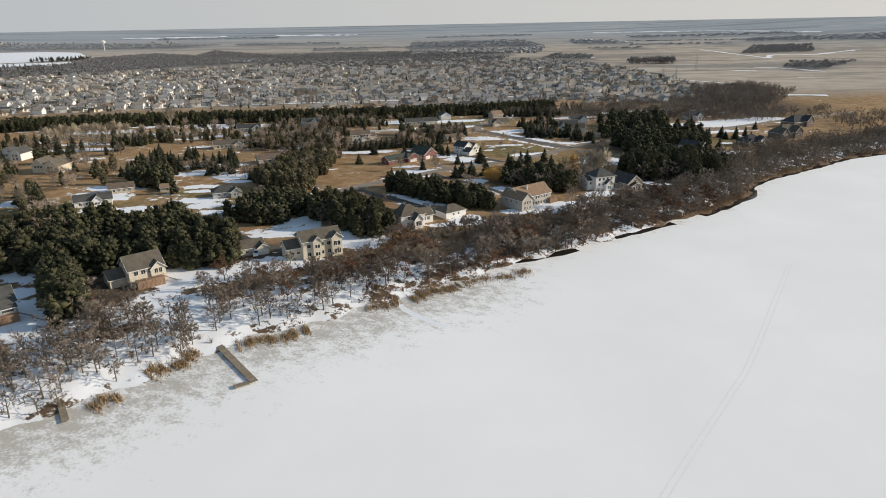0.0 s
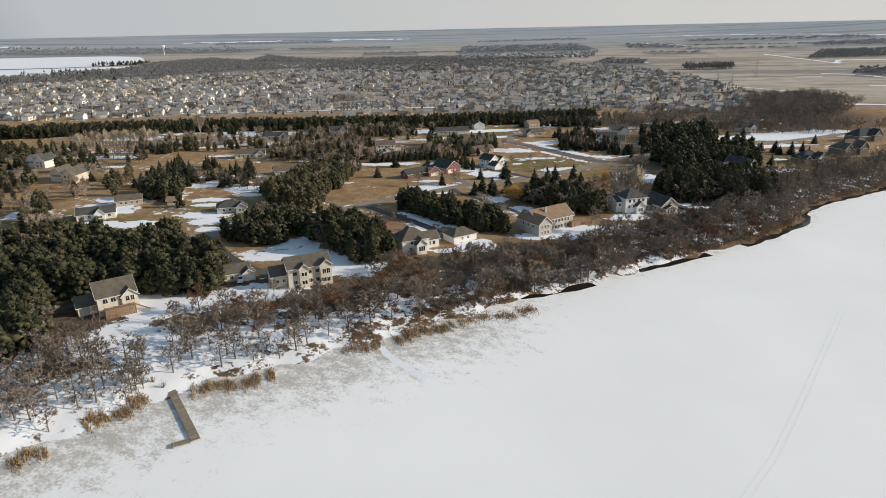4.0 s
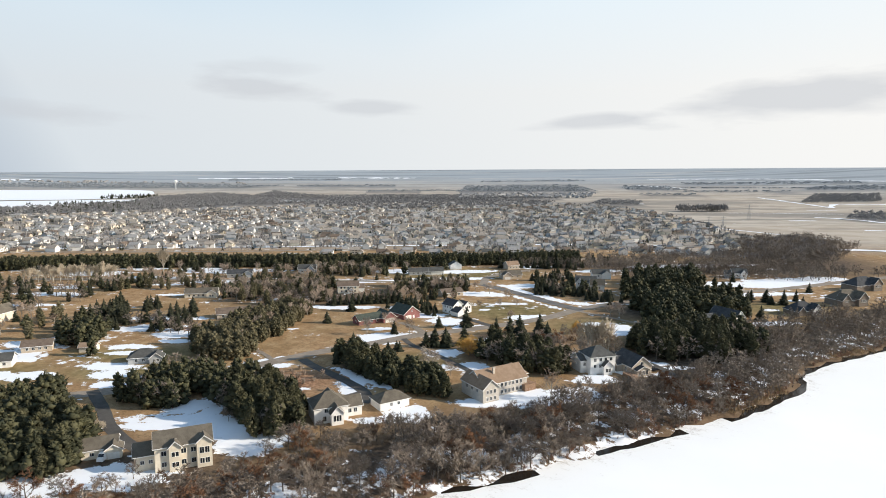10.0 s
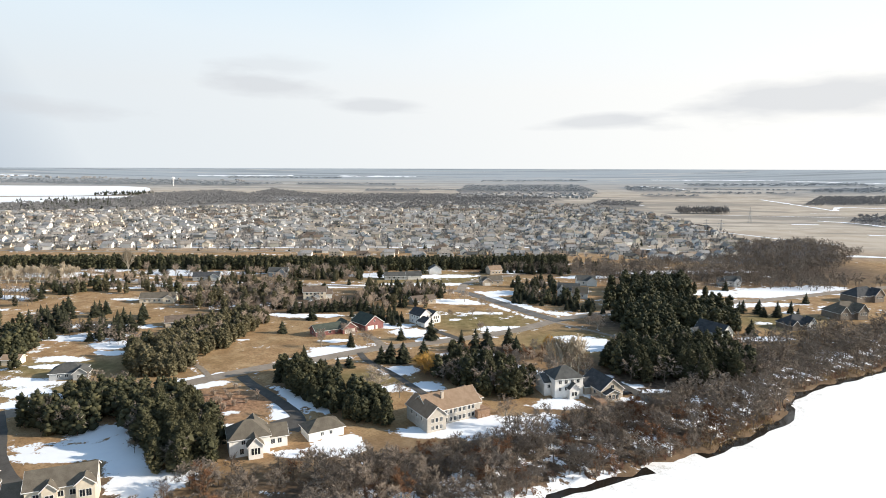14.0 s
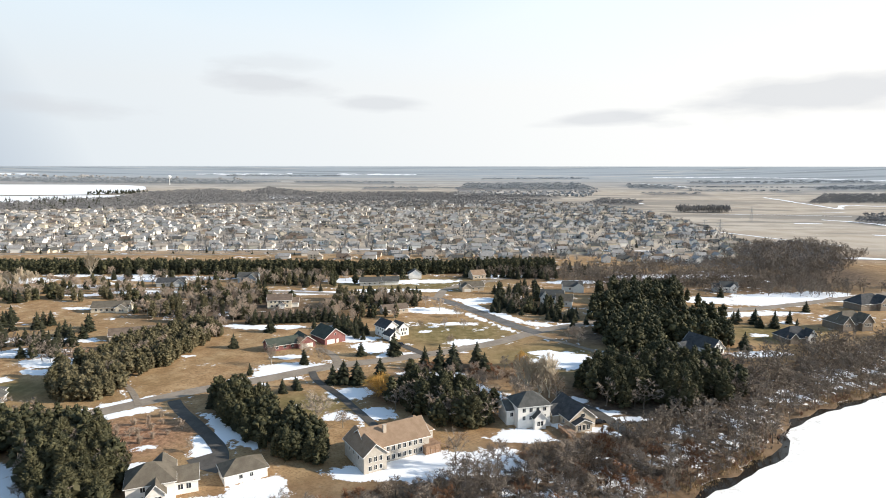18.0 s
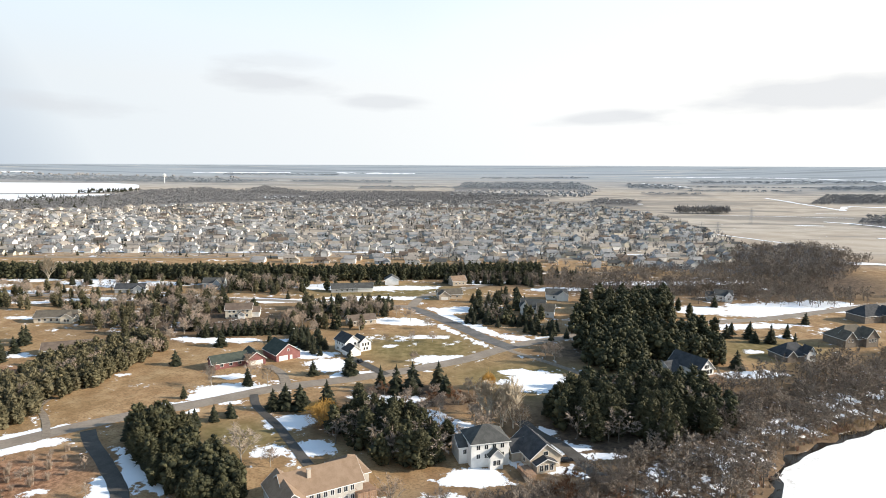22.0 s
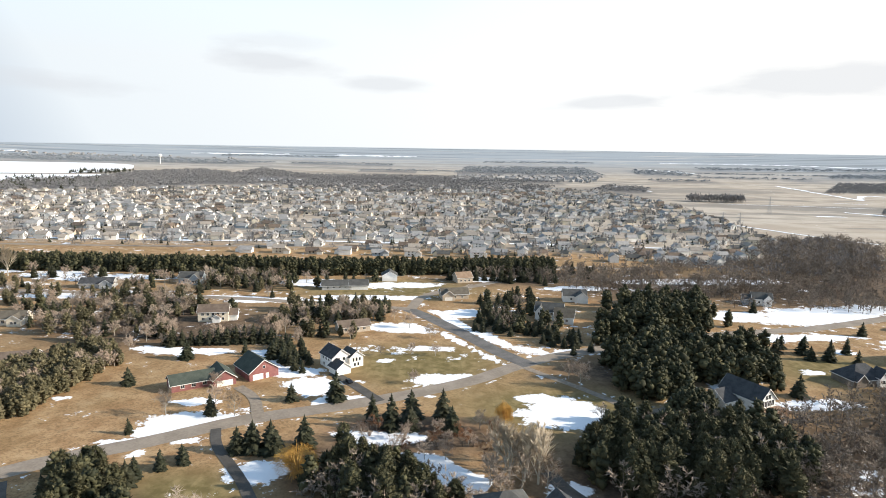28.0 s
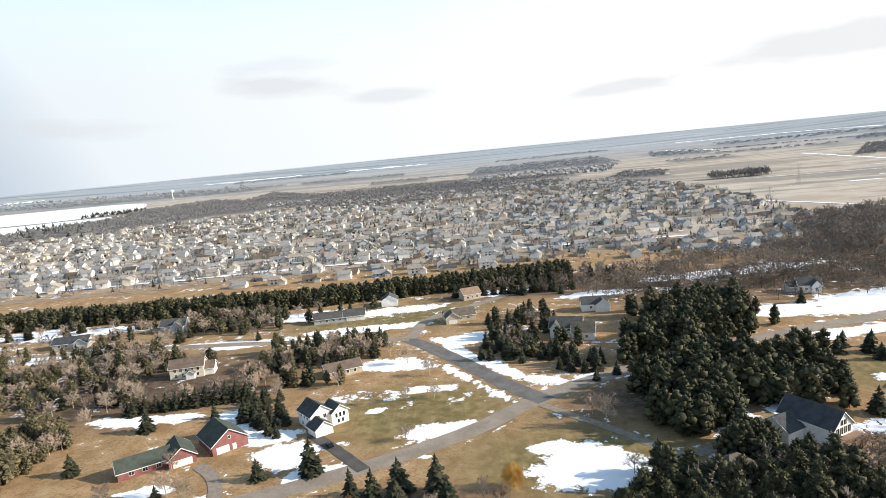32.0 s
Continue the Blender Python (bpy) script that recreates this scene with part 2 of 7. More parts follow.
ROOF_BROWN = shingles("brown_shingle", (0.12, 0.09, 0.07), (0.18, 0.14, 0.11))
TRIM = plain("white_trim", (0.74, 0.73, 0.70), (0.82, 0.81, 0.78), 2.0, 0.5)
GLASS = Nodes("window_glass", 0.08, 0, 0.6).finish((0.02, 0.025, 0.03))
DOOR_WHITE = plain("garage_door_paint", (0.70, 0.68, 0.63), (0.78, 0.76, 0.71), 1.0, 0.5)
BRICK = plain("chimney_brick", (0.42, 0.36, 0.29), (0.52, 0.45, 0.37), 3.0, 0.9)
DECK = plain("deck_boards", (0.26, 0.16, 0.10), (0.36, 0.24, 0.16), 2.0, 0.8)
WEATHERED = plain("weathered_planks", (0.20, 0.165, 0.12), (0.30, 0.25, 0.185), 1.2, 0.9, vary=0.4)
ASPHALT = plain("worn_asphalt", (0.225, 0.186, 0.146), (0.305, 0.256, 0.205), 0.12, 0.9, 0.25, 0.1)
ASPHALT_GREY = plain("grey_asphalt", (0.105, 0.10, 0.095), (0.17, 0.16, 0.15), 0.2, 0.9, 0.25, 0.1)
ASPHALT_DARK = plain("dark_asphalt", (0.066, 0.060, 0.053), (0.100, 0.092, 0.082), 0.25, 0.85, 0.3, 0.1)
GRAVEL = plain("gravel_drive", (0.20, 0.165, 0.13), (0.30, 0.25, 0.195), 0.6, 0.95, 0.2, 0.3)
BARK = plain("grey_bark", (0.105, 0.087, 0.069), (0.185, 0.155, 0.125), 2.5, 0.95, 0.1, 0.4, 0.4)
PALE_BARK = plain("pale_bark", (0.30, 0.26, 0.21), (0.42, 0.38, 0.32), 2.0, 0.9, 0.1, 0.3, 0.25)
CREAM_BARK = plain("cream_poplar_bark", (0.48, 0.43, 0.35), (0.62, 0.57, 0.48), 2.0, 0.9, 0.1, 0.3, 0.2)
RED_BARK = plain("reddish_bark", (0.14, 0.085, 0.06), (0.20, 0.125, 0.085), 2.5, 0.95, 0.1, 0.4, 0.3)
STEEL = plain("galvanised_steel", (0.30, 0.31, 0.32), (0.40, 0.41, 0.42), 2.0, 0.5, 0.5, 0.05, 0, 0.6)


def foliage(name, a, b, c):
    m = Nodes(name, 0.75, 0, 0.2)
    r = m.geo.outputs["Random Per Island"]
    k = m.mix(m.math("POWER", r, 1.6), a, b)
    k = m.mix(m.math("MULTIPLY", m.obj.outputs["Random"], 0.55), k, c)
    return m.finish(k)


SPRUCE = foliage("spruce_needles", (0.018, 0.023, 0.013), (0.068, 0.070, 0.040), (0.054, 0.051, 0.030))
PINE = foliage("pine_needles", (0.022, 0.026, 0.014), (0.098, 0.093, 0.047), (0.078, 0.070, 0.036))
CEDAR = foliage("olive_needles", (0.052, 0.050, 0.027), (0.165, 0.142, 0.078), (0.140, 0.120, 0.072))
TWIG = foliage("bare_twigs", (0.140, 0.115, 0.092), (0.320, 0.263, 0.210), (0.25, 0.192, 0.148))
TWIG_PALE = foliage("pale_twigs", (0.30, 0.24, 0.185), (0.46, 0.385, 0.30), (0.39, 0.285, 0.22))
TWIG_CREAM = foliage("cream_poplar_twigs", (0.42, 0.35, 0.26), (0.60, 0.52, 0.40), (0.5, 0.42, 0.31))
# far trees: air haze is mixed into these twig colours, bluest at the skyline
TWIG_FAR = foliage("hazed_far_twigs", (0.195, 0.184, 0.177), (0.30, 0.284, 0.272), (0.25, 0.238, 0.228))
WOODS_MID = foliage("hazed_plain_woods", (0.165, 0.164, 0.165), (0.24, 0.236, 0.234), (0.20, 0.198, 0.198))
WOODS_FAR = foliage("hazed_skyline_woods", (0.20, 0.225, 0.245), (0.29, 0.31, 0.325), (0.24, 0.26, 0.275))
RUST_LEAF = foliage("rusty_oak_leaves", (0.11, 0.055, 0.03), (0.22, 0.105, 0.05), (0.17, 0.09, 0.05))
WILLOW = foliage("yellow_willow_twigs", (0.42, 0.24, 0.06), (0.58, 0.36, 0.10), (0.48, 0.27, 0.07))
REED = foliage("dry_reeds", (0.28, 0.19, 0.10), (0.46, 0.34, 0.20), (0.36, 0.24, 0.13))


def ground_material():
    m = Nodes("winter_ground", 0.95, 0, 0.1)
    snow, green, litter = m.attribute("zones")[:3]
    wood, pale, far_haze = m.attribute("distance")[:3]
    big, mid, fine = m.noise(0.018, 5), m.noise(0.11, 5, 0.6), m.noise(1.1, 4, 0.6)
    c = m.mix(m.step(mid, 0.35, 0.66), (0.300, 0.180, 0.090), (0.445, 0.295, 0.160))
    c = m.mix(m.math("MULTIPLY", m.step(big, 0.42, 0.62), 0.30), c, (0.245, 0.180, 0.086))
    c = m.mix(m.math("MULTIPLY", m.step(fine, 0.44, 0.70), 0.60), c, (0.15, 0.098, 0.050))
    c = m.mix(m.math("MULTIPLY", m.step(m.noise(0.55, 5, 0.7, stretch=(1, 1.8, 1)), 0.50, 0.66), 0.42), c, (0.135, 0.088, 0.045))
    c = m.mix(m.math("MULTIPLY", m.step(m.noise(0.07, 6, 0.7), 0.52, 0.68), 0.40), c, (0.46, 0.345, 0.205))
    # olive lawn grass, darkened so the pond lawn's pine shade is in the colour
    g = m.mix(m.step(m.noise(0.25, 5), 0.35, 0.65), (0.150, 0.120, 0.050), (0.265, 0.205, 0.098))
    # darker stripes on the lawns, running along the flight
    lawn_stripes = m.step(m.noise(0.42, 2, 0.4, m.along_view(), (1, 0.05, 1)), 0.42, 0.58)
    g = m.mix(m.math("MULTIPLY", lawn_stripes, 0.35), g, (0.135, 0.105, 0.045))
    c = m.mix(green, c, g)
    rough = m.mix(m.step(m.noise(0.5, 6, 0.7), 0.38, 0.62), (0.17, 0.092, 0.055), (0.40, 0.235, 0.145))
    c = m.mix(m.attribute("rough")[0], c, rough)
    l = m.mix(m.step(m.noise(0.35, 6, 0.65), 0.36, 0.64), (0.072, 0.052, 0.038), (0.155, 0.110, 0.074))
    c = m.mix(litter, c, l)
    # tan fields and estate ground, paled in colour to stand in for haze
    c = m.mix(pale, c, m.mix(m.step(big, 0.35, 0.65), (0.40, 0.345, 0.28), (0.50, 0.44, 0.365)))
    c = m.mix(wood, c, m.mix(m.step(m.noise(0.05, 5), 0.4, 0.6), (0.15, 0.14, 0.132), (0.22, 0.206, 0.195)))
    view = m.along_view()
    bands = m.math("ADD", m.math("MULTIPLY", m.noise(0.0045, 6, 0.62, view, (0.16, 1, 1)), 0.7), m.math("MULTIPLY", m.noise(0.018, 5, 0.65, view, (0.30, 1, 1)), 0.3))
    c = m.mix(m.math("MULTIPLY", m.step(bands, 0.48, 0.55), m.math("MULTIPLY", pale, 0.75)), c, (0.21, 0.195, 0.175))
    # blue-grey distance haze, put into the colour of the far plain
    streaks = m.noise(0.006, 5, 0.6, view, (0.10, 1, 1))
    haze_tone = m.mix(m.step(streaks, 0.40, 0.52), (0.235, 0.262, 0.28), (0.335, 0.372, 0.40))
    c = m.mix(far_haze, c, m.mix(m.step(bands, 0.53, 0.60), haze_tone, (0.47, 0.46, 0.44)))
    edge = m.math("ADD", m.math("ADD", m.math("MULTIPLY", m.math("SUBTRACT", m.noise(0.055, 4, 0.55, stretch=(1, 1.5, 1)), 0.5), 1.1), m.math("MULTIPLY", m.math("SUBTRACT", m.noise(0.22, 6, 0.62), 0.5), 1.5)), m.math("MULTIPLY", m.math("SUBTRACT", fine, 0.5), 0.55))
    s = m.step(m.math("ADD", snow, edge), 0.46, 0.60)
    c = m.mix(s, c, m.mix(m.noise(0.4, 5), (0.80, 0.82, 0.85), (0.88, 0.89, 0.90)))
    return m.finish(c, m.math("ADD", m.math("MULTIPLY", fine, 0.6), m.math("MULTIPLY", s, 0.8)), 0.5, 0.25)


def lake_material():
    m = Nodes("snow_on_ice", 0.75, 0, 0.25)
    near = m.attribute("zones")[0]
    mid, fine, wide = m.noise(0.16, 6, 0.65, stretch=(1, 1.6, 1)), m.noise(1.3, 5, 0.7), m.noise(0.012, 4)
    c = m.mix(m.step(wide, 0.35, 0.7), (0.88, 0.875, 0.855), (0.93, 0.925, 0.91))
    k = m.math("ADD", m.math("MULTIPLY", near, 0.85), m.math("ADD", m.math("MULTIPLY", m.math("SUBTRACT", mid, 0.5), 1.3), m.math("MULTIPLY", m.math("SUBTRACT", fine, 0.5), 1.3)))
    c = m.mix(m.math("MULTIPLY", m.step(k, 0.52, 1.02), 0.72), c, (0.36, 0.315, 0.25))
    spots = m.step(m.noise(0.035, 6, 0.7), 0.70, 0.74)
    c = m.mix(m.math("MULTIPLY", spots, 0.20), c, (0.45, 0.44, 0.42))
    return m.finish(c, m.noise(0.5, 6, 0.6), 0.25, 0.1)


GROUND, LAKE = ground_material(), lake_material()
WATER = Nodes("open_dark_water", 0.12, 0, 0.12).finish((0.020, 0.016, 0.012))
SNOW = plain("lying_snow", (0.80, 0.82, 0.85), (0.88, 0.89, 0.90), 0.6, 0.8, 0.2, 0.4)

# ---- mesh helpers ----


class Geo:
    """Vertices and faces gathered for one mesh."""

    def __init__(self):
        self.v, self.f = [], []

    def add(self, verts, faces):
        k = len(self.v)
        self.v += [tuple(p) for p in verts]
        self.f += [tuple(i + k for i in f) for f in faces]
        return self

    def box(self, x0, y0, z0, x1, y1, z1):
        v = [(x, y, z) for z in (z0, z1) for y in (y0, y1) for x in (x0, x1)]
        return self.add(v, [(0, 2, 3, 1), (4, 5, 7, 6), (0, 1, 5, 4), (2, 6, 7, 3), (0, 4, 6, 2), (1, 3, 7, 5)])

    def tube(self, a, b, ra, rb, sides=4):
        a, b = Vector(a), Vector(b)
        d = (b - a).normalized()
        p = d.orthogonal().normalized()
        q = d.cross(p)
        v = []
        for c, r in ((a, ra), (b, rb)):
            v += [c + (p * math.cos(2 * math.pi * k / sides) + q * math.sin(2 * math.pi * k / sides)) * r for k in range(sides)]
        return self.add(v, [(k, (k + 1) % sides, sides + (k + 1) % sides, sides + k) for k in range(sides)])

    def mesh(self, name, mat, smooth=False):
        me = bpy.data.meshes.new(name)
        me.from_pydata(self.v, [], self.f)
        me.materials.append(mat)
        if smooth:
            me.polygons.foreach_set("use_smooth", [True] * len(self.f))
        me.update()
        return me


def part(name, geo, mat, parent=None, label="", m=None):
    """One mesh object, under a thing or a part where one is given."""
    ob = new(name, geo.mesh(name, mat) if isinstance(geo, Geo) else geo)
    if parent is not None:
        ob.parent = parent
    if m is not None:
        ob.matrix_basis = m
    if label:
        ob["label"] = label
    return ob


def thing(name, m, label, category, group=""):
    ob = new(name)
    ob.empty_display_size = 0.2
    ob.matrix_basis = m
    return tagged(ob, label, category, group)


# ---- the plan: shore, heights, roads ----
SHORE = [(-420, -420), (-260, -160), (-195, -72), (-166, -34), (-160, -20), (-151, 3), (-146, 20), (-134, 37), (-112, 68), (-98, 91),
         (-77, 128), (-59, 152), (-44, 175), (-22, 208), (-4, 234), (15, 272), (22, 288), (20, 303), (35, 336), (63, 378), (92, 424),
         (122, 454), (200, 540), (340, 680), (700, 980), (2500, 2300)]


def shore_distance(x, y):
    """Metres inland of the waterline; under zero on the lake."""
    x, y = np.asarray(x, float), np.asarray(y, float)
    best = np.full(x.shape, 1e9)
    side = np.ones(x.shape)
    for (ax, ay), (bx, by) in zip(SHORE, SHORE[1:]):
        dx, dy = bx - ax, by - ay
        k = np.clip(((x - ax) * dx + (y - ay) * dy) / (dx * dx + dy * dy), 0, 1)
        px, py = x - ax - k * dx, y - ay - k * dy
        d = np.hypot(px, py)
        near = d < best
        best = np.where(near, d, best)
        side = np.where(near, np.where(dx * py - dy * px > 0, 1.0, -1.0), side)
    return best * side


def height(x, y):
    x, y = np.asarray(x, float), np.asarray(y, float)
    d = shore_distance(x, y) + 1.6 * np.sin(x * 0.31 + y * 0.17) + 1.2 * np.sin(x * 0.13 - y * 0.29)
    land = np.clip(d / 26.0, 0, 1)
    z = np.where(d > 0, -2.0 + 3.5 * (1 - (1 - land) ** 2), -2.0 + np.maximum(d, -30) * 0.08)
    z += np.where(d > 20, 0.35 * np.sin(x * 0.021 + 1.0) * np.cos(y * 0.017), 0)
    r = np.hypot(x, y)
    return z + (90.0 + 0.0075 * (0.866 * x + 0.5 * y)) * np.clip((r - 2500.0) / 2430.0, 0, 1) ** 1.5


GRID_X, GRID_Y = np.arange(-760, 401, 2.0), np.arange(-200, 801, 2.0)
GRID_Z = height(*np.meshgrid(GRID_X, GRID_Y))
GRID_D = shore_distance(*np.meshgrid(GRID_X, GRID_Y))


def looked_up(grid, x, y):
    a, b = (x + 760) / 2, (y + 200) / 2
    j, i = int(a), int(b)
    if a < 0 or b < 0 or i >= len(GRID_Y) - 1 or j >= len(GRID_X) - 1:
        return None
    a, b = a - j, b - i
    return float((grid[i, j] * (1 - a) + grid[i, j + 1] * a) * (1 - b) + (grid[i + 1, j] * (1 - a) + grid[i + 1, j + 1] * a) * b)


def zat(x, y):
    z = looked_up(GRID_Z, x, y)
    if z is None and -0.5 * x + 0.866 * y > 640:
        return 1.5 + 0.35 * math.sin(x * 0.021 + 1.0) * math.cos(y * 0.017) + (90.0 + 0.0075 * (0.866 * x + 0.5 * y)) * min(1.0, max(0.0, (math.hypot(x, y) - 2500.0) / 2430.0)) ** 1.5
    return float(height(x, y)) if z is None else z


def inland(x, y):
    d = looked_up(GRID_D, x, y)
    return float(shore_distance(x, y)) if d is None else d


ROADS = {
    "road_main": (8.6, ASPHALT, [(-420, 40), (-330, 62), (-275, 95), (-240, 128), (-219, 167), (-202, 211), (-186, 239), (-173, 266), (-155, 290), (-136, 318), (-120, 348), (-113, 370), (-104, 391), (-88, 416), (-73, 439), (-42, 475), (-8, 509), (14, 532), (66, 600), (140, 690)]),
    "road_side": (9.0, ASPHALT_GREY, [(-106, 378), (-127, 388), (-147, 400), (-168, 412), (-187, 422), (-207, 431)]),
    "road_back": (7.0, ASPHALT, [(-206, 432), (-244, 417), (-276, 405), (-308, 393), (-374, 364), (-422, 340), (-560, 265)]),
    "road_north": (7.0, ASPHALT, [(-206, 432), (-216, 470), (-200, 520), (-190, 560)]),
    "driveway_a": (5.0, ASPHALT_DARK, [(-250, 122), (-228, 112), (-208, 102), (-190, 96), (-176, 94)]),
    "driveway_b": (5.0, ASPHALT_DARK, [(-200, 200), (-190, 195), (-166, 186), (-148, 178), (-138, 170)]),
    "driveway_court": (9.0, ASPHALT_DARK, [(-149, 171), (-143, 169), (-136, 170)]),
    "driveway_c": (3.6, ASPHALT_DARK, [(-175, 257), (-164, 248), (-145, 239), (-129, 230), (-112, 220)]),
    "driveway_e": (3.8, GRAVEL, [(-107, 374), (-91, 368), (-77, 363), (-64, 357), (-53, 352), (-44, 358), (-36, 380), (-26, 388)]),
    "driveway_d": (5.0, ASPHALT_DARK, [(-28, 262), (-39, 272), (-47, 278), (-56, 282), (-66, 290)]),
    "driveway_w": (4.6, ASPHALT_DARK, [(-176, 321), (-157, 314), (-141, 307)]),
    "driveway_barn": (4.4, GRAVEL, [(-198, 288), (-184, 283), (-168, 270)]),
    "farm_track": (2.6, GRAVEL, [(-207, 189), (-218, 195), (-229, 200), (-238, 203), (-246, 212)]),
}


def spline(points, step):
    """A smooth line through a few points, as evenly spaced places."""
    p = [np.array(q, float) for q in points]
    p = [2 * p[0] - p[1]] + p + [2 * p[-1] - p[-2]]
    out = []
    for a, b, c, d in zip(p, p[1:], p[2:], p[3:]):
        n = max(2, int(np.hypot(*(c - b)) / step))
        for k in range(n):
            t = k / n
            out.append(0.5 * (2 * b + (c - a) * t + (2 * a - 5 * b + 4 * c - d) * t * t + (3 * b - a - 3 * c + d) * t ** 3))
    return np.array(out + [p[-2]])


def ribbon(line, half, lift, ragged=0.0, seed=0):
    """A strip along a line, laid on the ground."""
    rnd = random.Random(seed)
    d = np.gradient(line, axis=0)
    d /= np.hypot(d[:, 0], d[:, 1])[:, None] + 1e-9
    n = np.stack([-d[:, 1], d[:, 0]], 1)
    g, cols = Geo(), (-1.0, -0.5, 0.0, 0.5, 1.0)
    verts = []
    for q, m in zip(line, n):
        wob = [rnd.uniform(-ragged, ragged) for _ in range(2)]
        for c in cols:
            h = half + (wob[0] if c < 0 else wob[1])
            x, y = q + m * c * h
            verts.append((x, y, zat(x, y) + lift))
    w = len(cols)
    faces = [(i * w + j, (i + 1) * w + j, (i + 1) * w + j + 1, i * w + j + 1) for i in range(len(line) - 1) for j in range(w - 1)]
    faces = [f[::-1] for f in faces]
    return g.add(verts, faces)


def line_distance(x, y, line):
    x, y = np.asarray(x, float), np.asarray(y, float)
    best = np.full(x.shape, 1e9)
    for (ax, ay), (bx, by) in zip(line, line[1:]):
        dx, dy = bx - ax, by - ay
        k = np.clip(((x - ax) * dx + (y - ay) * dy) / (dx * dx + dy * dy + 1e-9), 0, 1)
        best = np.minimum(best, np.hypot(x - ax - k * dx, y - ay - k * dy))
    return best


# lying snow: centre, half length, half width, turn
SNOW_STRIPS = [(-300, 172, 7, 5, 29), (-250, 131, 9, 4.2, 29), (-274, 110, 8, 5, 29), (-264, 142, 5, 4.7, 29), (-193, 110, 15, 3.9, 29), (-185, 128, 4.3, 9, 29), (-157, 114, 6, 10, 29), (-209, 98, 2.8, 5, 29),
               (-455, 376, 41, 9, 26), (-284, 460, 43, 9, 26), (-418, 342, 42, 5, 26), (-310, 395, 60, 4, 26), (-187, 395, 17, 8, 26), (-257, 305, 20, 4.5, 26), (-221, 323, 9, 5, 26), (-196, 311, 8, 6, 26), (-172, 302, 9.7, 6, 26),
               (-153, 302, 8.2, 3.6, 26), (-205, 266, 5.1, 1.7, 26), (-196, 272, 5.1, 1.7, 26), (-196, 233, 5, 2, 26), (-125, 282, 15, 3.6, 26), (-246, 244, 4, 2, 26), (-6, 492, 16, 5, 46), (-27, 398, 5, 7, 26), (3, 392, 9.6, 5, 26), (-43, 382, 4, 6, 26)]
SNOW_LOTS = [(-184, 259, 20, 8, 33), (-192, 244, 6.5, 5, 35), (-176, 246, 7, 1.8, 35), (-195, 227, 3.6, 5, 31), (-182, 231, 2.6, 2.3, 31), (-200, 268, 4, 4, 32), (-157, 295, 6, 4, 32), (-174, 306, 12, 8, 33), (-190, 314, 12, 6, 33),
             (-209, 319, 10, 6, 33), (-252, 306, 23, 5, 33), (-158, 373, 14, 4, 33), (-192, 394, 18, 8, 34), (-166, 347, 4, 3, 33),
             (-75, 335, 18, 14, 35), (-60, 334, 9, 7, 35), (-91, 343, 8, 4.2, 36), (-118, 285, 8, 5.4, 35), (-102, 275, 9, 6.5, 35), (-88, 272, 5, 6, 34), (-142, 243, 9.2, 7, 34), (-156, 188, 4, 15, 30), (-153, 177, 4.6, 8, 30), (-171, 166, 2.8, 2.3, 30),
             (-132, 342, 13.6, 6.5, 36), (-43, 276, 8.2, 3.5, 34), (-56, 281, 3.8, 4.7, 34), (-61, 238, 12.7, 3, 30), (-121, 281, 13, 4, 32), (-95, 271, 11, 6, 32), (-84, 272, 6, 6, 32), (-30, 277, 10, 2.6, 35), (-157, 191, 22, 3.6, -17), (-155, 177, 9, 2.6, -30), (-80, 206, 20, 8, 32)]
SNOW_ROAD = [(-168, 421, 24, 4, -31), (-139, 406, 24, 4, -31), (-112, 399, 12, 4, -8), (-98, 408, 8, 3, 50), (-130, 380, 14, 2.2, -27), (-155, 394, 16, 2.2, -31), (-185, 433, 10, 5, -31), (7, 504, 32, 6, 34), (-207, 178, 18, 3.5, 60),
             (-229, 162, 7, 3, 30), (-215, 190, 14, 2.5, 60), (22, 483, 6, 4, 33), (8, 440, 5, 3.5, 33), (-26, 402, 5, 6, 33), (11, 399, 14, 5, 32), (-42, 384, 7, 6, 33),
             (-57, 284, 7, 4, 32), (-28, 343, 6, 10, 32), (-48, 258, 13, 3, 10), (-62, 243, 9, 4, 30)]
SNOW_NORTH = [(-28, 531, 22, 12, 24), (12, 568, 21, 13, 24), (46, 602, 22, 12, 28), (-4, 548, 10, 8, 24), (60, 585, 14, 6, 40), (12, 560, 46, 20, 47), (-251, 483, 32, 9, 35), (-303, 457, 24, 11, 35), (-203, 540, 26, 10, 36),
              (-244, 440, 41, 7, 35), (-450, 378, 38, 13, 36), (-174, 441, 17, 9, 34), (-137, 547, 25, 8, 35), (-404, 338, 41, 6, 35), (-67, 625, 65, 10, 35), (-478, 318, 28, 9, 32),
              (-540, 310, 32, 14, 27), (-620, 299, 34, 16, 27), (-479, 236, 35, 6, 27), (-452, 205, 24, 5, 28)]
SNOW_WEST = [(-186, 120, 22, 7, 28), (-165, 122, 9, 10, 28), (-147, 116, 9, 9, 28), (-195, 135, 6, 7, 28), (-294, 119, 12, 7, 28), (-326, 131, 12, 5, 28), (-263, 140, 9, 7, 28),
             (-328, 199, 25, 6, 28), (-296, 203, 15, 8, 28), (-116, 163, 10, 8, 28), (-119, 230, 8, 7, 34), (-131, 221, 7, 5, 34), (-77, 205, 16, 9, 30), (-62, 217, 12, 9.4, 30),
             (-94, 190, 15, 5, 30), (-198, 128, 8, 8, 30), (-335, 226, 24, 5, 31), (-308, 256, 13, 4, 31)]
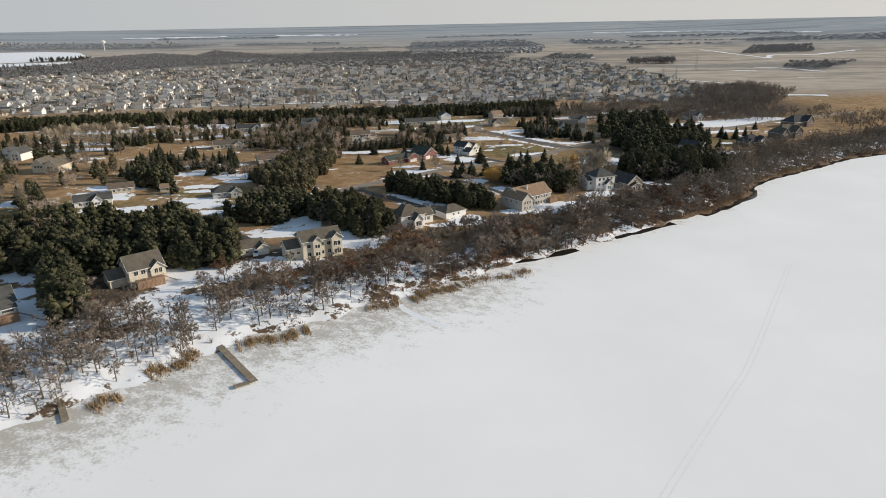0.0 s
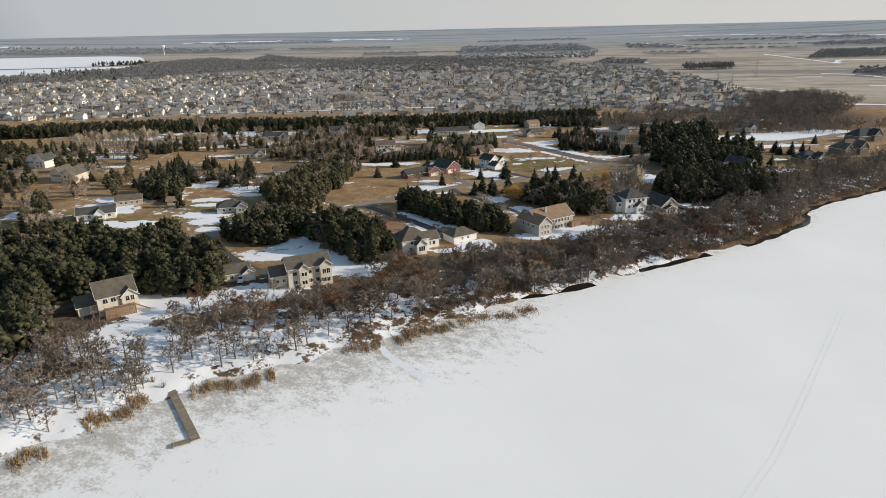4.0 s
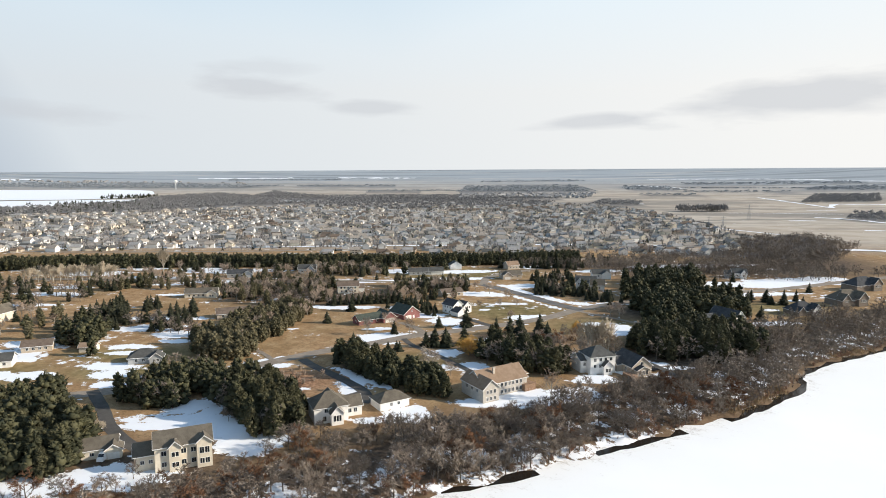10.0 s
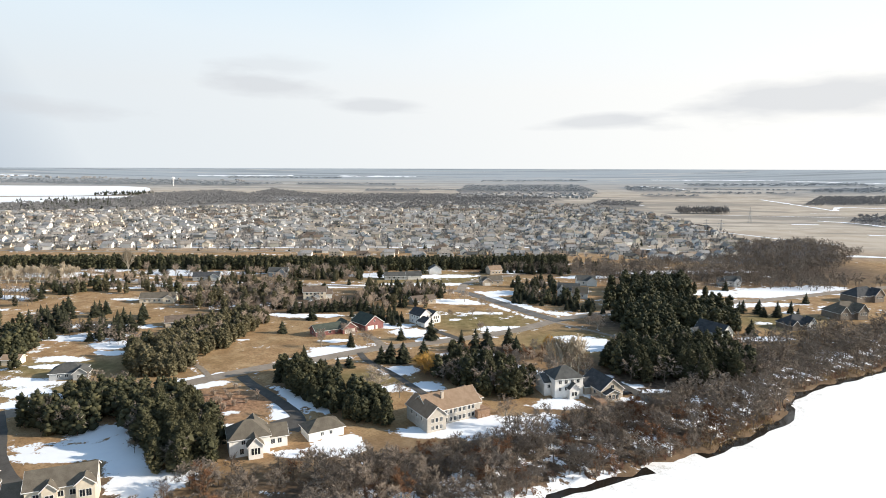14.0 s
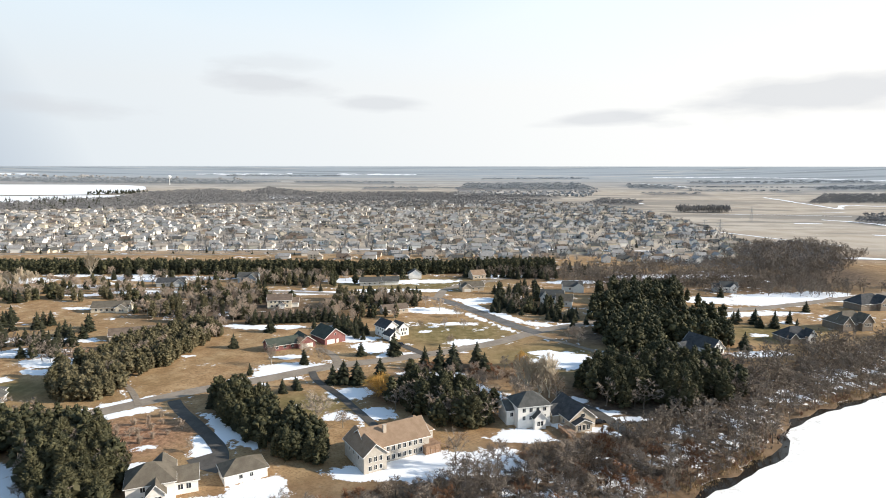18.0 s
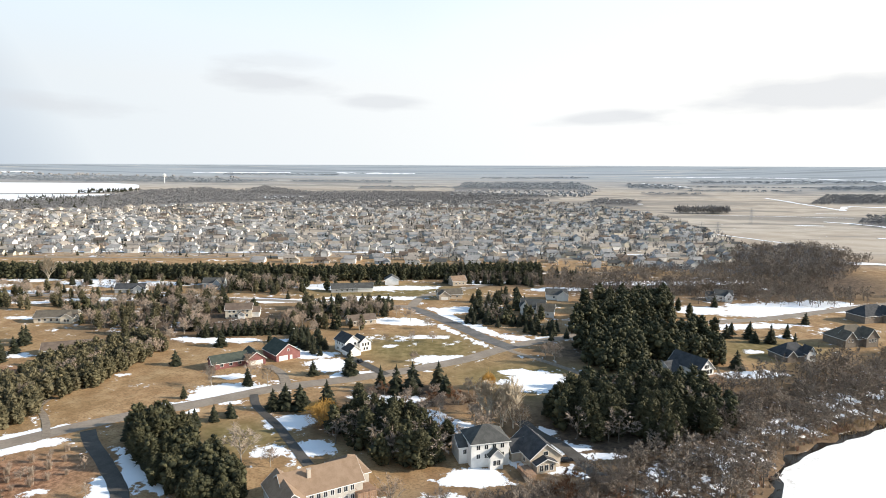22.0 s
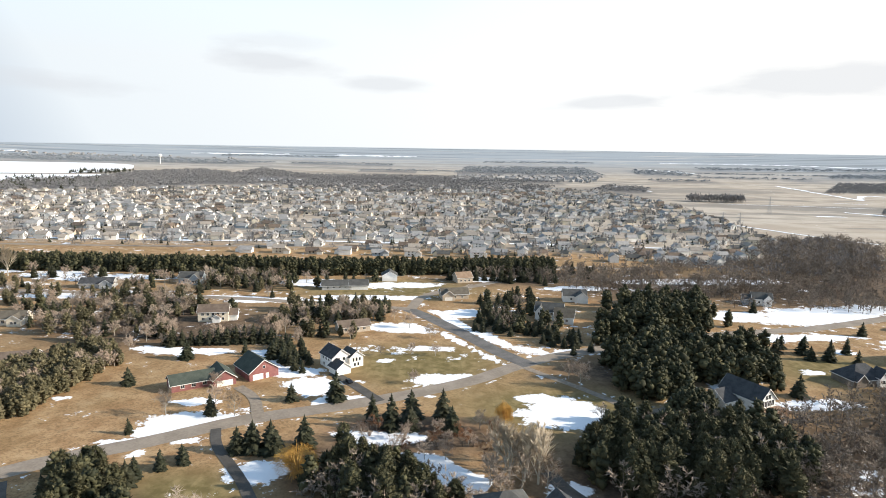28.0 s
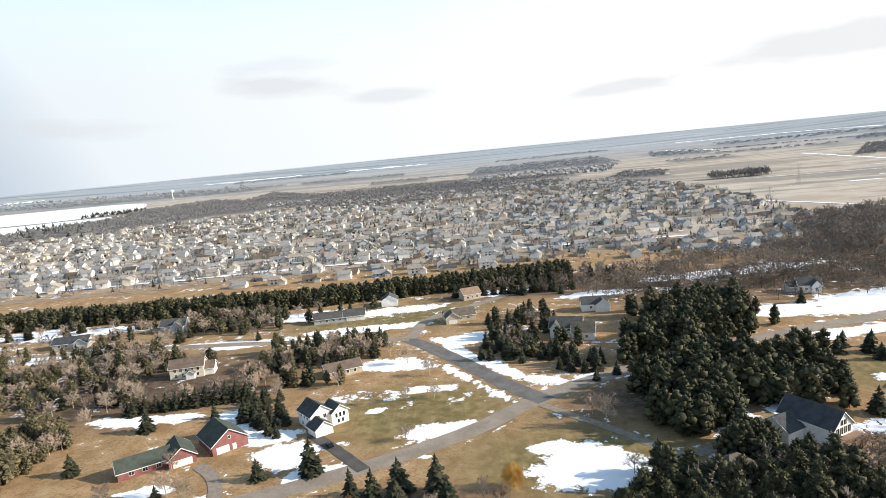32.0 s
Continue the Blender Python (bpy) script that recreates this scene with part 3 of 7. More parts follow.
SNOW_SOUTH = [(-365, 105, 12, 8, 21), (-309, 112, 15, 6, 21), (-318, 78, 9, 8, 21), (-338, 136, 20, 6, 20), (-275, 147, 16, 6, 21), (-296, 174, 14, 4, 20), (-278, 231, 15, 7, 20),
              (-228, 65, 10, 7, 21), (-209, 0, 12, 10, 21), (-240, 18, 7, 6, 21), (-193, -8, 11, 8, 22), (-157, 2, 5, 5, 22), (-188, 30, 11, 10, 21), (-162, 28, 14, 13, 21), (-155, 17, 11, 6, 21),
              (-125, 152, 9, 3, 30), (-161, 156, 5, 3, 30), (-400, 70, 20, 10, 20), (-245, 57, 12, 5, 21), (-252, 31, 14, 8, 20), (-222, 12, 17, 9, 20), (-205, 4, 12, 9, 20), (-172, 31, 12, 12, 30), (-132, 62, 18, 7, 55), (-345, 150, 20, 6, 20), (-192, 56, 22, 12, 25), (-172, 76, 20, 9, 40), (-185, 24, 14, 9, 30)]
SNOW_BACK = [(-525, 348, 24, 8, 26), (-469, 380, 30, 8, 26), (-414, 401, 22, 7, 28), (-438, 304, 16, 4, 28), (-397, 277, 12, 4, 28), (-387, 364, 18, 4, 28), (-300, 452, 20, 7, 30), (-261, 431, 20, 4, 30), (-232, 450, 18, 5, 30), (-237, 406, 16, 4, 30), (-301, 390, 14, 4, 30),
             (-326, 230, 16, 5, 28), (-289, 270, 10, 5, 28), (-321, 212, 16, 3.5, 25), (-285, 193, 9, 4, 25), (-289, 164, 9, 3.5, 25), (-242, 147, 9, 4, 25), (-620, 300, 40, 14, 27), (-500, 254, 30, 5, 28)]
GREEN_LAWNS = [(-150, 222, 20, 14, 30), (-80, 338, 36, 22, 32), (-150, 352, 34, 26, 33), (-262, 145, 26, 12, 30), (15, 450, 30, 18, 40), (-285, 165, 30, 12, 30), (-330, 105, 40, 20, 25), (-250, 470, 60, 30, 35)]
LITTER = [(-205, 50, 45, 35, 30), (-165, 90, 30, 20, 40), (-10, 640, 80, 60, 50), (-90, 580, 60, 40, 40), (40, 720, 60, 90, 20), (-190, 560, 60, 30, 30), (-300, 330, 60, 40, 30), (-120, 262, 26, 18, 30), (-110, 290, 24, 12, 30), (-165, 205, 12, 10, 30), (-30, 300, 45, 30, 30), (-60, 400, 40, 20, 40)]


def cover(x, y, blobs):
    out = np.zeros(np.shape(x))
    for cx, cy, rx, ry, turn in blobs:
        c, s = math.cos(radians(turn)), math.sin(radians(turn))
        u, v = ((x - cx) * c + (y - cy) * s) / rx, ((y - cy) * c - (x - cx) * s) / ry
        out = np.maximum(out, np.clip(1.55 - 1.0 * np.hypot(u, v), 0, 1))
    return out


RIGHT, AHEAD = np.array([0.866, 0.5]), np.array([-0.5, 0.866])


def from_view(u, v):
    """World place of u metres to the right and v metres ahead of the origin, along the flight."""
    return u * RIGHT[0] + v * AHEAD[0], u * RIGHT[1] + v * AHEAD[1]


def axis(low, high, fine_low, fine_high, step, grow=1.10):
    mid = list(np.arange(fine_low, fine_high + 0.01, step))
    up, s = [mid[-1]], step
    while up[-1] < high:
        s = min(s * grow, 160)
        up.append(min(high, up[-1] + s))
    down, s = [mid[0]], step
    while down[-1] > low:
        s = min(s * grow, 160)
        down.append(max(low, down[-1] - s))
    return np.array(down[:0:-1] + mid + up[1:])


def sheet(name, mat, us, vs, zfun, bands):
    """A grid laid over the plan with colour bands as attributes."""
    U, V = np.meshgrid(us, vs)
    X, Y = from_view(U, V)
    Z = zfun(X, Y)
    n, m = len(us), len(vs)
    verts = np.stack([X, Y, Z], -1).reshape(-1, 3)
    i = (np.arange(m - 1)[:, None] * n + np.arange(n - 1)[None]).ravel()
    faces = np.stack([i, i + 1, i + n + 1, i + n], 1)
    me = bpy.data.meshes.new(name)
    me.vertices.add(len(verts))
    me.vertices.foreach_set("co", verts.ravel())
    me.loops.add(faces.size)
    me.loops.foreach_set("vertex_index", faces.ravel())
    me.polygons.add(len(faces))
    me.polygons.foreach_set("loop_start", np.arange(0, faces.size, 4))
    me.polygons.foreach_set("use_smooth", np.ones(len(faces), bool))
    me.update()
    for key, cols in bands(X.ravel(), Y.ravel(), U.ravel(), V.ravel()).items():
        at = me.attributes.new(key, "FLOAT_COLOR", "POINT")
        data = np.zeros((len(verts), 4), np.float32)
        for k, c in enumerate(cols):
            data[:, k] = c
        data[:, 3] = 1
        at.data.foreach_set("color", data.ravel())
    me.materials.append(mat)
    me.validate()
    return new(name, me)


# the far land in plan, u to the right and v ahead along the flight
FAR_WOODS = [
    [(-1500, 1230), (-1300, 1000), (-840, 1190), (-750, 1330), (-610, 1380), (-500, 1570), (-300, 1710), (-330, 1830), (-520, 1900), (-640, 2200), (-800, 2380), (-900, 2080), (-840, 1720), (-1000, 1470)],
    [(-330, 1560), (-60, 1420), (40, 1520), (300, 1560), (370, 1780), (60, 1950), (-300, 1960)],
    [(-580, 1960), (-640, 2600), (-370, 2130), (60, 2240), (440, 1980), (50, 1880)],
    [(440, 1650), (560, 1600), (640, 1800), (540, 1900)],
    [(1070, 1720), (1370, 1810), (1700, 2260), (1460, 2270)],
    [(800, 1130), (830, 1070), (1100, 1290), (940, 1310)],
]
FAR_SPIT = [(-1030, 1940), (-910, 2050), (-960, 2230), (-1100, 2140)]
FAR_VILLAGE = [(100, 1980), (550, 2060), (690, 2480), (130, 2420)]
HAZY_WOODS = [[(130, 2560), (720, 2580), (760, 3130), (200, 3050)], [(880, 2700), (1120, 2600), (1150, 2950), (980, 3050)], [(1560, 2560), (2400, 2300), (2700, 2700), (1800, 2760)], [(-250, 2550), (150, 2620), (150, 2720), (-250, 2640)], [(800, 2260), (1010, 2240), (1030, 2330), (820, 2340)], [(1050, 2480), (1500, 2420), (1520, 2500), (1060, 2560)],
              [(-620, 3000), (-150, 3060), (-150, 3160), (-640, 3100)], [(300, 3420), (900, 3480), (900, 3600), (300, 3520)], [(-1100, 3500), (-500, 3620), (-500, 3760), (-1150, 3640)], [(1300, 3050), (2100, 2880), (2150, 3060), (1330, 3200)], [(-2100, 2640), (-900, 2820), (-700, 3050), (-1300, 3200), (-2300, 2950)]]
FAR_LAKES = [[(-2300, 1420), (-1310, 1850), (-1030, 1940), (-1000, 2200), (-1060, 2420), (-1250, 2640), (-1820, 2480), (-2600, 2200)],
             [(-1900, 1150), (-1050, 1470), (-900, 1570), (-850, 1880), (-960, 1900), (-1100, 1840), (-1260, 1780), (-2200, 1350)]]
FAR_PALE = [(560, 1150, 420, 190), (100, 1560, 240, 60), (-300, 2000, 420, 90), (900, 2100, 700, 160), (-100, 2700, 900, 160), (-1000, 2650, 500, 130), (-350, 1130, 80, 30), (500, 3350, 1000, 260), (-700, 3400, 500, 200)]


def in_outline(u, v, poly):
    """Which of many places lie inside an outline."""
    hit = np.zeros(np.shape(u), bool)
    for (ax, ay), (bx, by) in zip(poly, poly[1:] + poly[:1]):
        if ay != by:
            hit ^= ((ay > v) != (by > v)) & (u < (bx - ax) * (v - ay) / (by - ay) + ax)
    return hit


def view_cover(u, v, blobs, soft=0.25):
    out = np.zeros(np.shape(u))
    for cu, cv, ru, rv in blobs:
        wob = 1 + 0.22 * np.sin(u / ru * 5 + cv) + 0.15 * np.sin(v / rv * 4 + cu)
        e = np.maximum(np.abs(u - cu) / ru, np.abs(v - cv) / rv * wob)
        out = np.maximum(out, np.clip((1.0 - e) / soft, 0, 1))
    return out


def ground_bands(x, y, u, v):
    d = shore_distance(x, y)
    snow = np.zeros_like(x)
    for blobs in (SNOW_STRIPS, SNOW_LOTS, SNOW_ROAD, SNOW_NORTH, SNOW_WEST, SNOW_SOUTH, SNOW_BACK):
        snow = np.maximum(snow, cover(x, y, blobs))
    south = np.clip((115 - y) / 80, 0.0, 1)
    snow = np.maximum(snow, 0.60 * np.clip(1.3 - np.abs(d - 1) / 9, 0, 1) * np.clip((225 - y) / 30, 0, 1))
    snow = np.maximum(snow, np.clip(1 - np.abs(d - 14) / 34, 0, 1) * (0.46 + 0.46 * south) * (d > -2))
    verge = np.full(x.shape, 99.0)
    near = (np.abs(u) < 460) & (v > -160) & (v < 660)
    for width, mat, pts in ROADS.values():
        verge[near] = np.minimum(verge[near], line_distance(x[near], y[near], spline(pts, 8.0)) - width / 2)
    snow = np.maximum(snow, 0.47 * np.clip(1 - np.abs(verge - 1.8) / 2.6, 0, 1))
    snow = np.maximum(snow, 0.10 * (d > 0))
    lots = np.maximum(np.clip((v - 330) / 60, 0, 1), np.clip((v - 190) / 60, 0, 1) * np.clip((-140 - u) / 40, 0, 1)) * np.clip((1480 - v) / 200, 0, 1) * np.clip((420 - u) / 100, 0, 1)
    snow = np.maximum(snow, lots * (0.22 + 0.16 * np.sin(v / 7.0 + 2.2 * np.sin(u / 60)) * (0.5 + 0.5 * np.sin(u / 23 + v / 31))))
    green = np.clip(cover(x, y, GREEN_LAWNS), 0, 1)
    litter = np.maximum(np.clip(cover(x, y, LITTER), 0, 1), np.clip(1.3 - np.abs(d - 18) / 34, 0, 1) * (d > -4))
    wood = np.zeros_like(x)
    for poly in FAR_WOODS + HAZY_WOODS:
        wood = np.maximum(wood, in_outline(u, v, poly))
    # weight of the haze tint painted on the ground, growing from 2.5 km outward
    far_haze = np.clip((np.hypot(u, v) - 2500) / 1400, 0, 1) * 0.95
    beyond = np.maximum(np.clip((v - 1480) / 200, 0, 1), np.clip((u - 380) / 120, 0, 1) * np.clip((v - 640) / 120, 0, 1))
    pale = np.maximum(view_cover(u, v, FAR_PALE, 0.2), 0.9 * beyond)
    estate_zone = np.clip((v - 690) / 60, 0, 1) * np.clip((1760 - v) / 80, 0, 1) * np.clip((520 - u) / 60, 0, 1)
    litter = np.maximum(litter, 0.12 * estate_zone)
    pale = np.maximum(pale, 0.85 * estate_zone)
    rough = np.clip(cover(x, y, [(-188, 165, 28, 17, 35), (-300, 215, 16, 10, 30), (-118, 292, 24, 9, 32)]), 0, 1)
    return {"zones": (snow, green, litter), "distance": (wood, pale, far_haze), "rough": (rough,)}


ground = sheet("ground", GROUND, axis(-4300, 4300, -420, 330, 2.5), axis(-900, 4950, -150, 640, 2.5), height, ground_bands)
tagged(ground, "flat winter land, dry tan grass with melting snow patches", "ground", "", "structure")


def lake_bands(x, y, u, v):
    d = -shore_distance(x, y)
    south = np.clip((150 - y) / 60, 0.30, 1)
    return {"zones": (np.clip(1.2 - d / (10 + 42 * south), 0, 1) * (0.45 + 0.55 * south),)}


lake = sheet("lake_ice", LAKE, axis(-700, 3000, -170, 420, 4.0), axis(-900, 2600, -150, 330, 4.0), lambda x, y: np.full(np.shape(x), -2.0), lake_bands)
tagged(lake, "frozen lake covered with wind-packed white snow", "lake", "", "structure")

for n, (name, (width, mat, pts)) in enumerate(ROADS.items()):
    ob = part(name, ribbon(spline(pts, 3.0), width / 2, 0.06 + 0.006 * n, 0.12, n), mat)
    what = "pale worn asphalt residential road with snowy verges" if mat in (ASPHALT, ASPHALT_GREY) else "dark asphalt lane between lawns" if mat is ASPHALT_DARK else "gravel driveway between lawns"
    tagged(ob, what, "road" if name.startswith("road") else "driveway", "", "structure")

ALL_LINES = [(w / 2, spline(p, 6.0)) for w, m, p in ROADS.values()]


def open_water(name, pts, half, seed):
    line = spline(pts, 4.5)
    g = ribbon(line, half, 0, half * 0.30, seed)
    g.v = [(x, y, -1.965) for x, y, z in g.v]
    return tagged(part(name, g, WATER), "dark open water along the thawing shore", "water", "", "structure")


open_water("water_creek", [(-80, 125), (-70, 135), (-58, 151)], 2.4, 3)
open_water("water_edge", [(-44, 173), (-32, 190), (-19, 208)], 2.0, 4)
open_water("water_margin", [(-6, 228), (2, 242), (15, 268), (22, 286), (21, 304), (36, 335), (64, 377), (93, 423), (122, 453), (200, 538)], 2.5, 5)

# ---- houses ----
_windows = {}


def window_meshes(w, h):
    key = (round(w, 2), round(h, 2))
    if key not in _windows:
        f, p = Geo(), Geo()
        t = 0.09
        f.box(-w / 2 - t, -0.07, -t, w / 2 + t, 0.02, 0)
        f.box(-w / 2 - t, -0.06, h, w / 2 + t, 0.02, h + t)
        f.box(-w / 2 - t, -0.06, 0, -w / 2, 0.02, h)
        f.box(w / 2, -0.06, 0, w / 2 + t, 0.02, h)
        if w > 0.9:
            f.box(-0.03, -0.05, 0, 0.03, 0.01, h)
        p.box(-w / 2, -0.02, 0, w / 2, 0.01, h)
        _windows[key] = f.mesh("window_frame", TRIM), p.mesh("pane", GLASS)
    return _windows[key]


def block_walls(g, cx, cy, L, W, H, rise, kind):
    x0, x1, y0, y1 = cx - L / 2, cx + L / 2, cy - W / 2, cy + W / 2
    v = [(x0, y0, -0.6), (x1, y0, -0.6), (x1, y1, -0.6), (x0, y1, -0.6), (x0, y0, H), (x1, y0, H), (x1, y1, H), (x0, y1, H)]
    f = [(0, 1, 5, 4), (1, 2, 6, 5), (2, 3, 7, 6), (3, 0, 4, 7)]
    if kind == "gx":
        v += [(x0, cy, H + rise), (x1, cy, H + rise)]
        f += [(4, 7, 8), (6, 5, 9)]
    elif kind == "gy":
        v += [(cx, y0, H + rise), (cx, y1, H + rise)]
        f += [(5, 4, 8), (7, 6, 9)]
    g.add(v, f)


def block_roof(g, cx, cy, L, W, H, rise, kind, over=0.55, t=0.22):
    if kind == "gy":
        k = Geo()
        block_roof(k, 0, 0, W, L, H, rise, "gx", over, t)
        g.add([(cx - y, cy + x, z) for x, y, z in k.v], k.f)
        return
    a, b = L / 2 + over, W / 2 + over
    slope = rise / (W / 2)
    ze = H - slope * over
    ridge = H + rise
    r = a if kind == "gx" else max(0.05, (L - W) / 2)
    top = [(-a, -b, ze + t), (a, -b, ze + t), (a, b, ze + t), (-a, b, ze + t), (-r, 0, ridge + t), (r, 0, ridge + t)]
    low = [(x, y, z - t) for x, y, z in top]
    f = [(0, 1, 5, 4), (2, 3, 4, 5), (1, 2, 5), (3, 0, 4)] if kind == "h" else [(0, 1, 5, 4), (2, 3, 4, 5)]
    faces = f + [tuple(6 + i for i in q[::-1]) for q in f]
    if kind == "h":
        faces += [(0, 6, 7, 1), (1, 7, 8, 2), (2, 8, 9, 3), (3, 9, 6, 0)]
    else:
        faces += [(0, 6, 7, 1), (2, 8, 9, 3), (1, 7, 11, 5), (5, 11, 8, 2), (3, 9, 10, 4), (4, 10, 6, 0)]
    g.add([(x + cx, y + cy, z) for x, y, z in top + low], faces)


def block_fascia(g, cx, cy, L, W, H, rise, kind, over=0.55, t=0.22):
    """Boards along the gable edges and eaves of one roof."""
    k = Geo()
    l, w = (W, L) if kind == "gy" else (L, W)
    a, b = l / 2 + over, w / 2 + over
    ze, top = H - rise / (w / 2) * over, H + rise
    for y in (-1, 1):
        k.box(-a, y * b - 0.03, ze - 0.06, a, y * b + 0.05, ze + t - 0.03)
        if kind != "h":
            for x in (-1, 1):
                p, q = Vector((x * (a + 0.04), y * (b + 0.03), ze)), Vector((x * (a + 0.04), 0, top))
                i, low = Vector((-0.08 * x, 0, 0)), Vector((0, 0, -0.10))
                up = Vector((0, 0, t - 0.01))
                k.add([p + low, q + low, q + up, p + up, p + low + i, q + low + i, q + up + i, p + up + i], [(0, 1, 2, 3), (7, 6, 5, 4), (0, 4, 5, 1), (3, 2, 6, 7), (0, 3, 7, 4), (1, 5, 6, 2)])
    if kind == "h":
        for x in (-1, 1):
            k.box(x * a - 0.04, -b, ze - 0.06, x * a + 0.04, b, ze + t - 0.03)
    g.add([(cx - y, cy + x, z) if kind == "gy" else (cx + x, cy + y, z) for x, y, z in k.v], k.f)


def on_face(block, face, along, z):
    """A place on one face of a block: front -y, back +y, left -x, right +x; along from -1 to 1."""
    cx, cy, L, W = block[:4]
    if face == "f":
        return pose(cx + along * L / 2, cy - W / 2 - 0.015, z, 0, 0, 0)
    if face == "b":
        return pose(cx - along * L / 2, cy + W / 2 + 0.015, z, 0, 0, 180)
    if face == "r":
        return pose(cx + L / 2 + 0.015, cy + along * W / 2, z, 0, 0, 90)
    return pose(cx - L / 2 - 0.015, cy - along * W / 2, z, 0, 0, -90)


HOMES = []


def house(x, y, turn, label, wall_mat, roof_mat, blocks, windows=(), doors=(), garages=(), chimneys=(), name="house", group="houses by the lake", z=None, category="house", plain_windows=False):
    m = pose(x, y, zat(x, y) if z is None else z, 0, 0, turn)
    top = thing(name, m, label, category, group)
    for b in blocks:
        HOMES.append((*(m @ Vector((b[0], b[1], 0))).xy, max(b[2], b[3]) / 2))
        g, r = Geo(), Geo()
        block_walls(g, *b[:7])
        block_roof(r, *b[:7])
        mats = b[7] if len(b) > 7 else (wall_mat, roof_mat)
        part("wall", g, mats[0], top)
        roof = part("roof", r, mats[1], top)
        if not plain_windows:
            f = Geo()
            block_fascia(f, *b[:7])
            part("fascia", f, TRIM, roof, "white eaves boards")
    for k, face, count, w, h, z0, span in windows:
        frame_mesh, pane_mesh = window_meshes(w, h)
        for i in range(count):
            at = span * (2 * (i + 0.5) / count - 1)
            if plain_windows:
                part("window", pane_mesh, None, top, "", on_face(blocks[k], face, at, z0))
                continue
            wd = part("window", frame_mesh, None, top, "", on_face(blocks[k], face, at, z0))
            part("pane", pane_mesh, None, wd)
    for k, face, at, w, h, z0 in doors:
        g = Geo().box(-w / 2, -0.05, 0, w / 2, 0.02, h)
        part("door", g, ROOF_BROWN, top, "", on_face(blocks[k], face, at, z0))
    for k, face, at, w, h in garages:
        g = Geo()
        for i in range(4):
            g.box(-w / 2, -0.05, h * i / 4 + 0.01, w / 2, 0.02, h * (i + 1) / 4 - 0.02)
        part("garage_door", g, DOOR_WHITE, top, "pale panelled garage door", on_face(blocks[k], face, at, 0))
    for cx, cy, z0, z1 in chimneys:
        g = Geo().box(cx - 0.55, cy - 0.4, z0, cx + 0.55, cy + 0.4, z1).box(cx - 0.65, cy - 0.5, z1, cx + 0.65, cy + 0.5, z1 + 0.15)
        part("chimney", g, BRICK, top)
    return top


def deck(top, x0, y0, x1, y1, z):
    g = Geo()
    n = int((x1 - x0) / 0.3)
    for i in range(n):
        g.box(x0 + i * 0.3, y0, z - 0.08, x0 + i * 0.3 + 0.27, y1, z)
    g.box(x0, y0, z - 0.3, x1, y0 + 0.1, z - 0.08)
    for i in range(4):
        px = x0 + (x1 - x0 - 0.2) * i / 3
        g.box(px, y0, -0.5, px + 0.16, y0 + 0.16, z + 1.0)
    g.box(x0, y0, z + 0.92, x1, y0 + 0.12, z + 1.02)
    for i in range(int((x1 - x0) / 0.35)):
        g.box(x0 + i * 0.35, y0 + 0.03, z, x0 + i * 0.35 + 0.05, y0 + 0.08, z + 0.94)
    for i in range(int((y1 - y0) / 0.5)):
        for px in (x0, x1 - 0.08):
            g.box(px, y0 + 0.5 * i, -0.5, px + 0.08, y0 + 0.5 * i + 0.4, z - 0.08)
    for i in range(int((x1 - x0) / 0.5)):
        g.box(x0 + 0.5 * i, y0 + 0.1, -0.5, x0 + 0.5 * i + 0.4, y0 + 0.16, z - 0.08)
    for px in (x0, x1 - 0.1):
        g.box(px, y0, z + 0.92, px + 0.1, y1, z + 1.02)
    part("deck", g, DECK, top, "weathered wooden deck with railing")
    n = max(3, int(z / 0.19))
    for i in range(n):
        part("step", Geo().box(x1 + 0.3 * i, y0 + 0.4, z - (i + 1) * z / n, x1 + 0.3 * (i + 1.15), y0 + 1.7, z - (i + 0.75) * z / n), DECK, top)


# the large cream house on the bank
h = house(-160, 96, 52, "cream two-storey walkout house with taupe shingle roof", CREAM, ROOF_TAUPE,
          [(0, 0, 17, 11, 8.2, 3.2, "gx"), (6.2, -5.5, 4.6, 3.0, 8.6, 2.0, "gy"), (-2.5, -5.6, 3.6, 2.4, 8.2, 1.8, "gy"), (-11, 2.0, 7, 9, 5.2, 2.6, "gx")],
          [(0, "f", 5, 1.4, 1.5, 5.2, 0.86), (0, "f", 5, 1.4, 1.5, 1.6, 0.86), (1, "f", 2, 1.3, 2.0, 4.8, 0.7), (1, "f", 2, 1.3, 1.7, 1.4, 0.7), (2, "f", 2, 0.9, 1.5, 5.0, 0.6), (2, "f", 2, 0.9, 1.5, 1.6, 0.6),
           (0, "r", 2, 1.4, 1.5, 5.0, 0.6), (3, "f", 2, 1.1, 1.2, 2.2, 0.7)])
house(-190, 86, 52, "low cream garage with taupe hip roof", CREAM, ROOF_TAUPE, [(0, 0, 12, 9, 3.4, 2.4, "gx"), (5, -4, 5, 5, 3.2, 1.8, "gy")], [(0, "f", 2, 1.2, 1.2, 1.2, 0.5)], garages=[(1, "f", 0, 3.6, 2.3)], name="garage", category="garage")
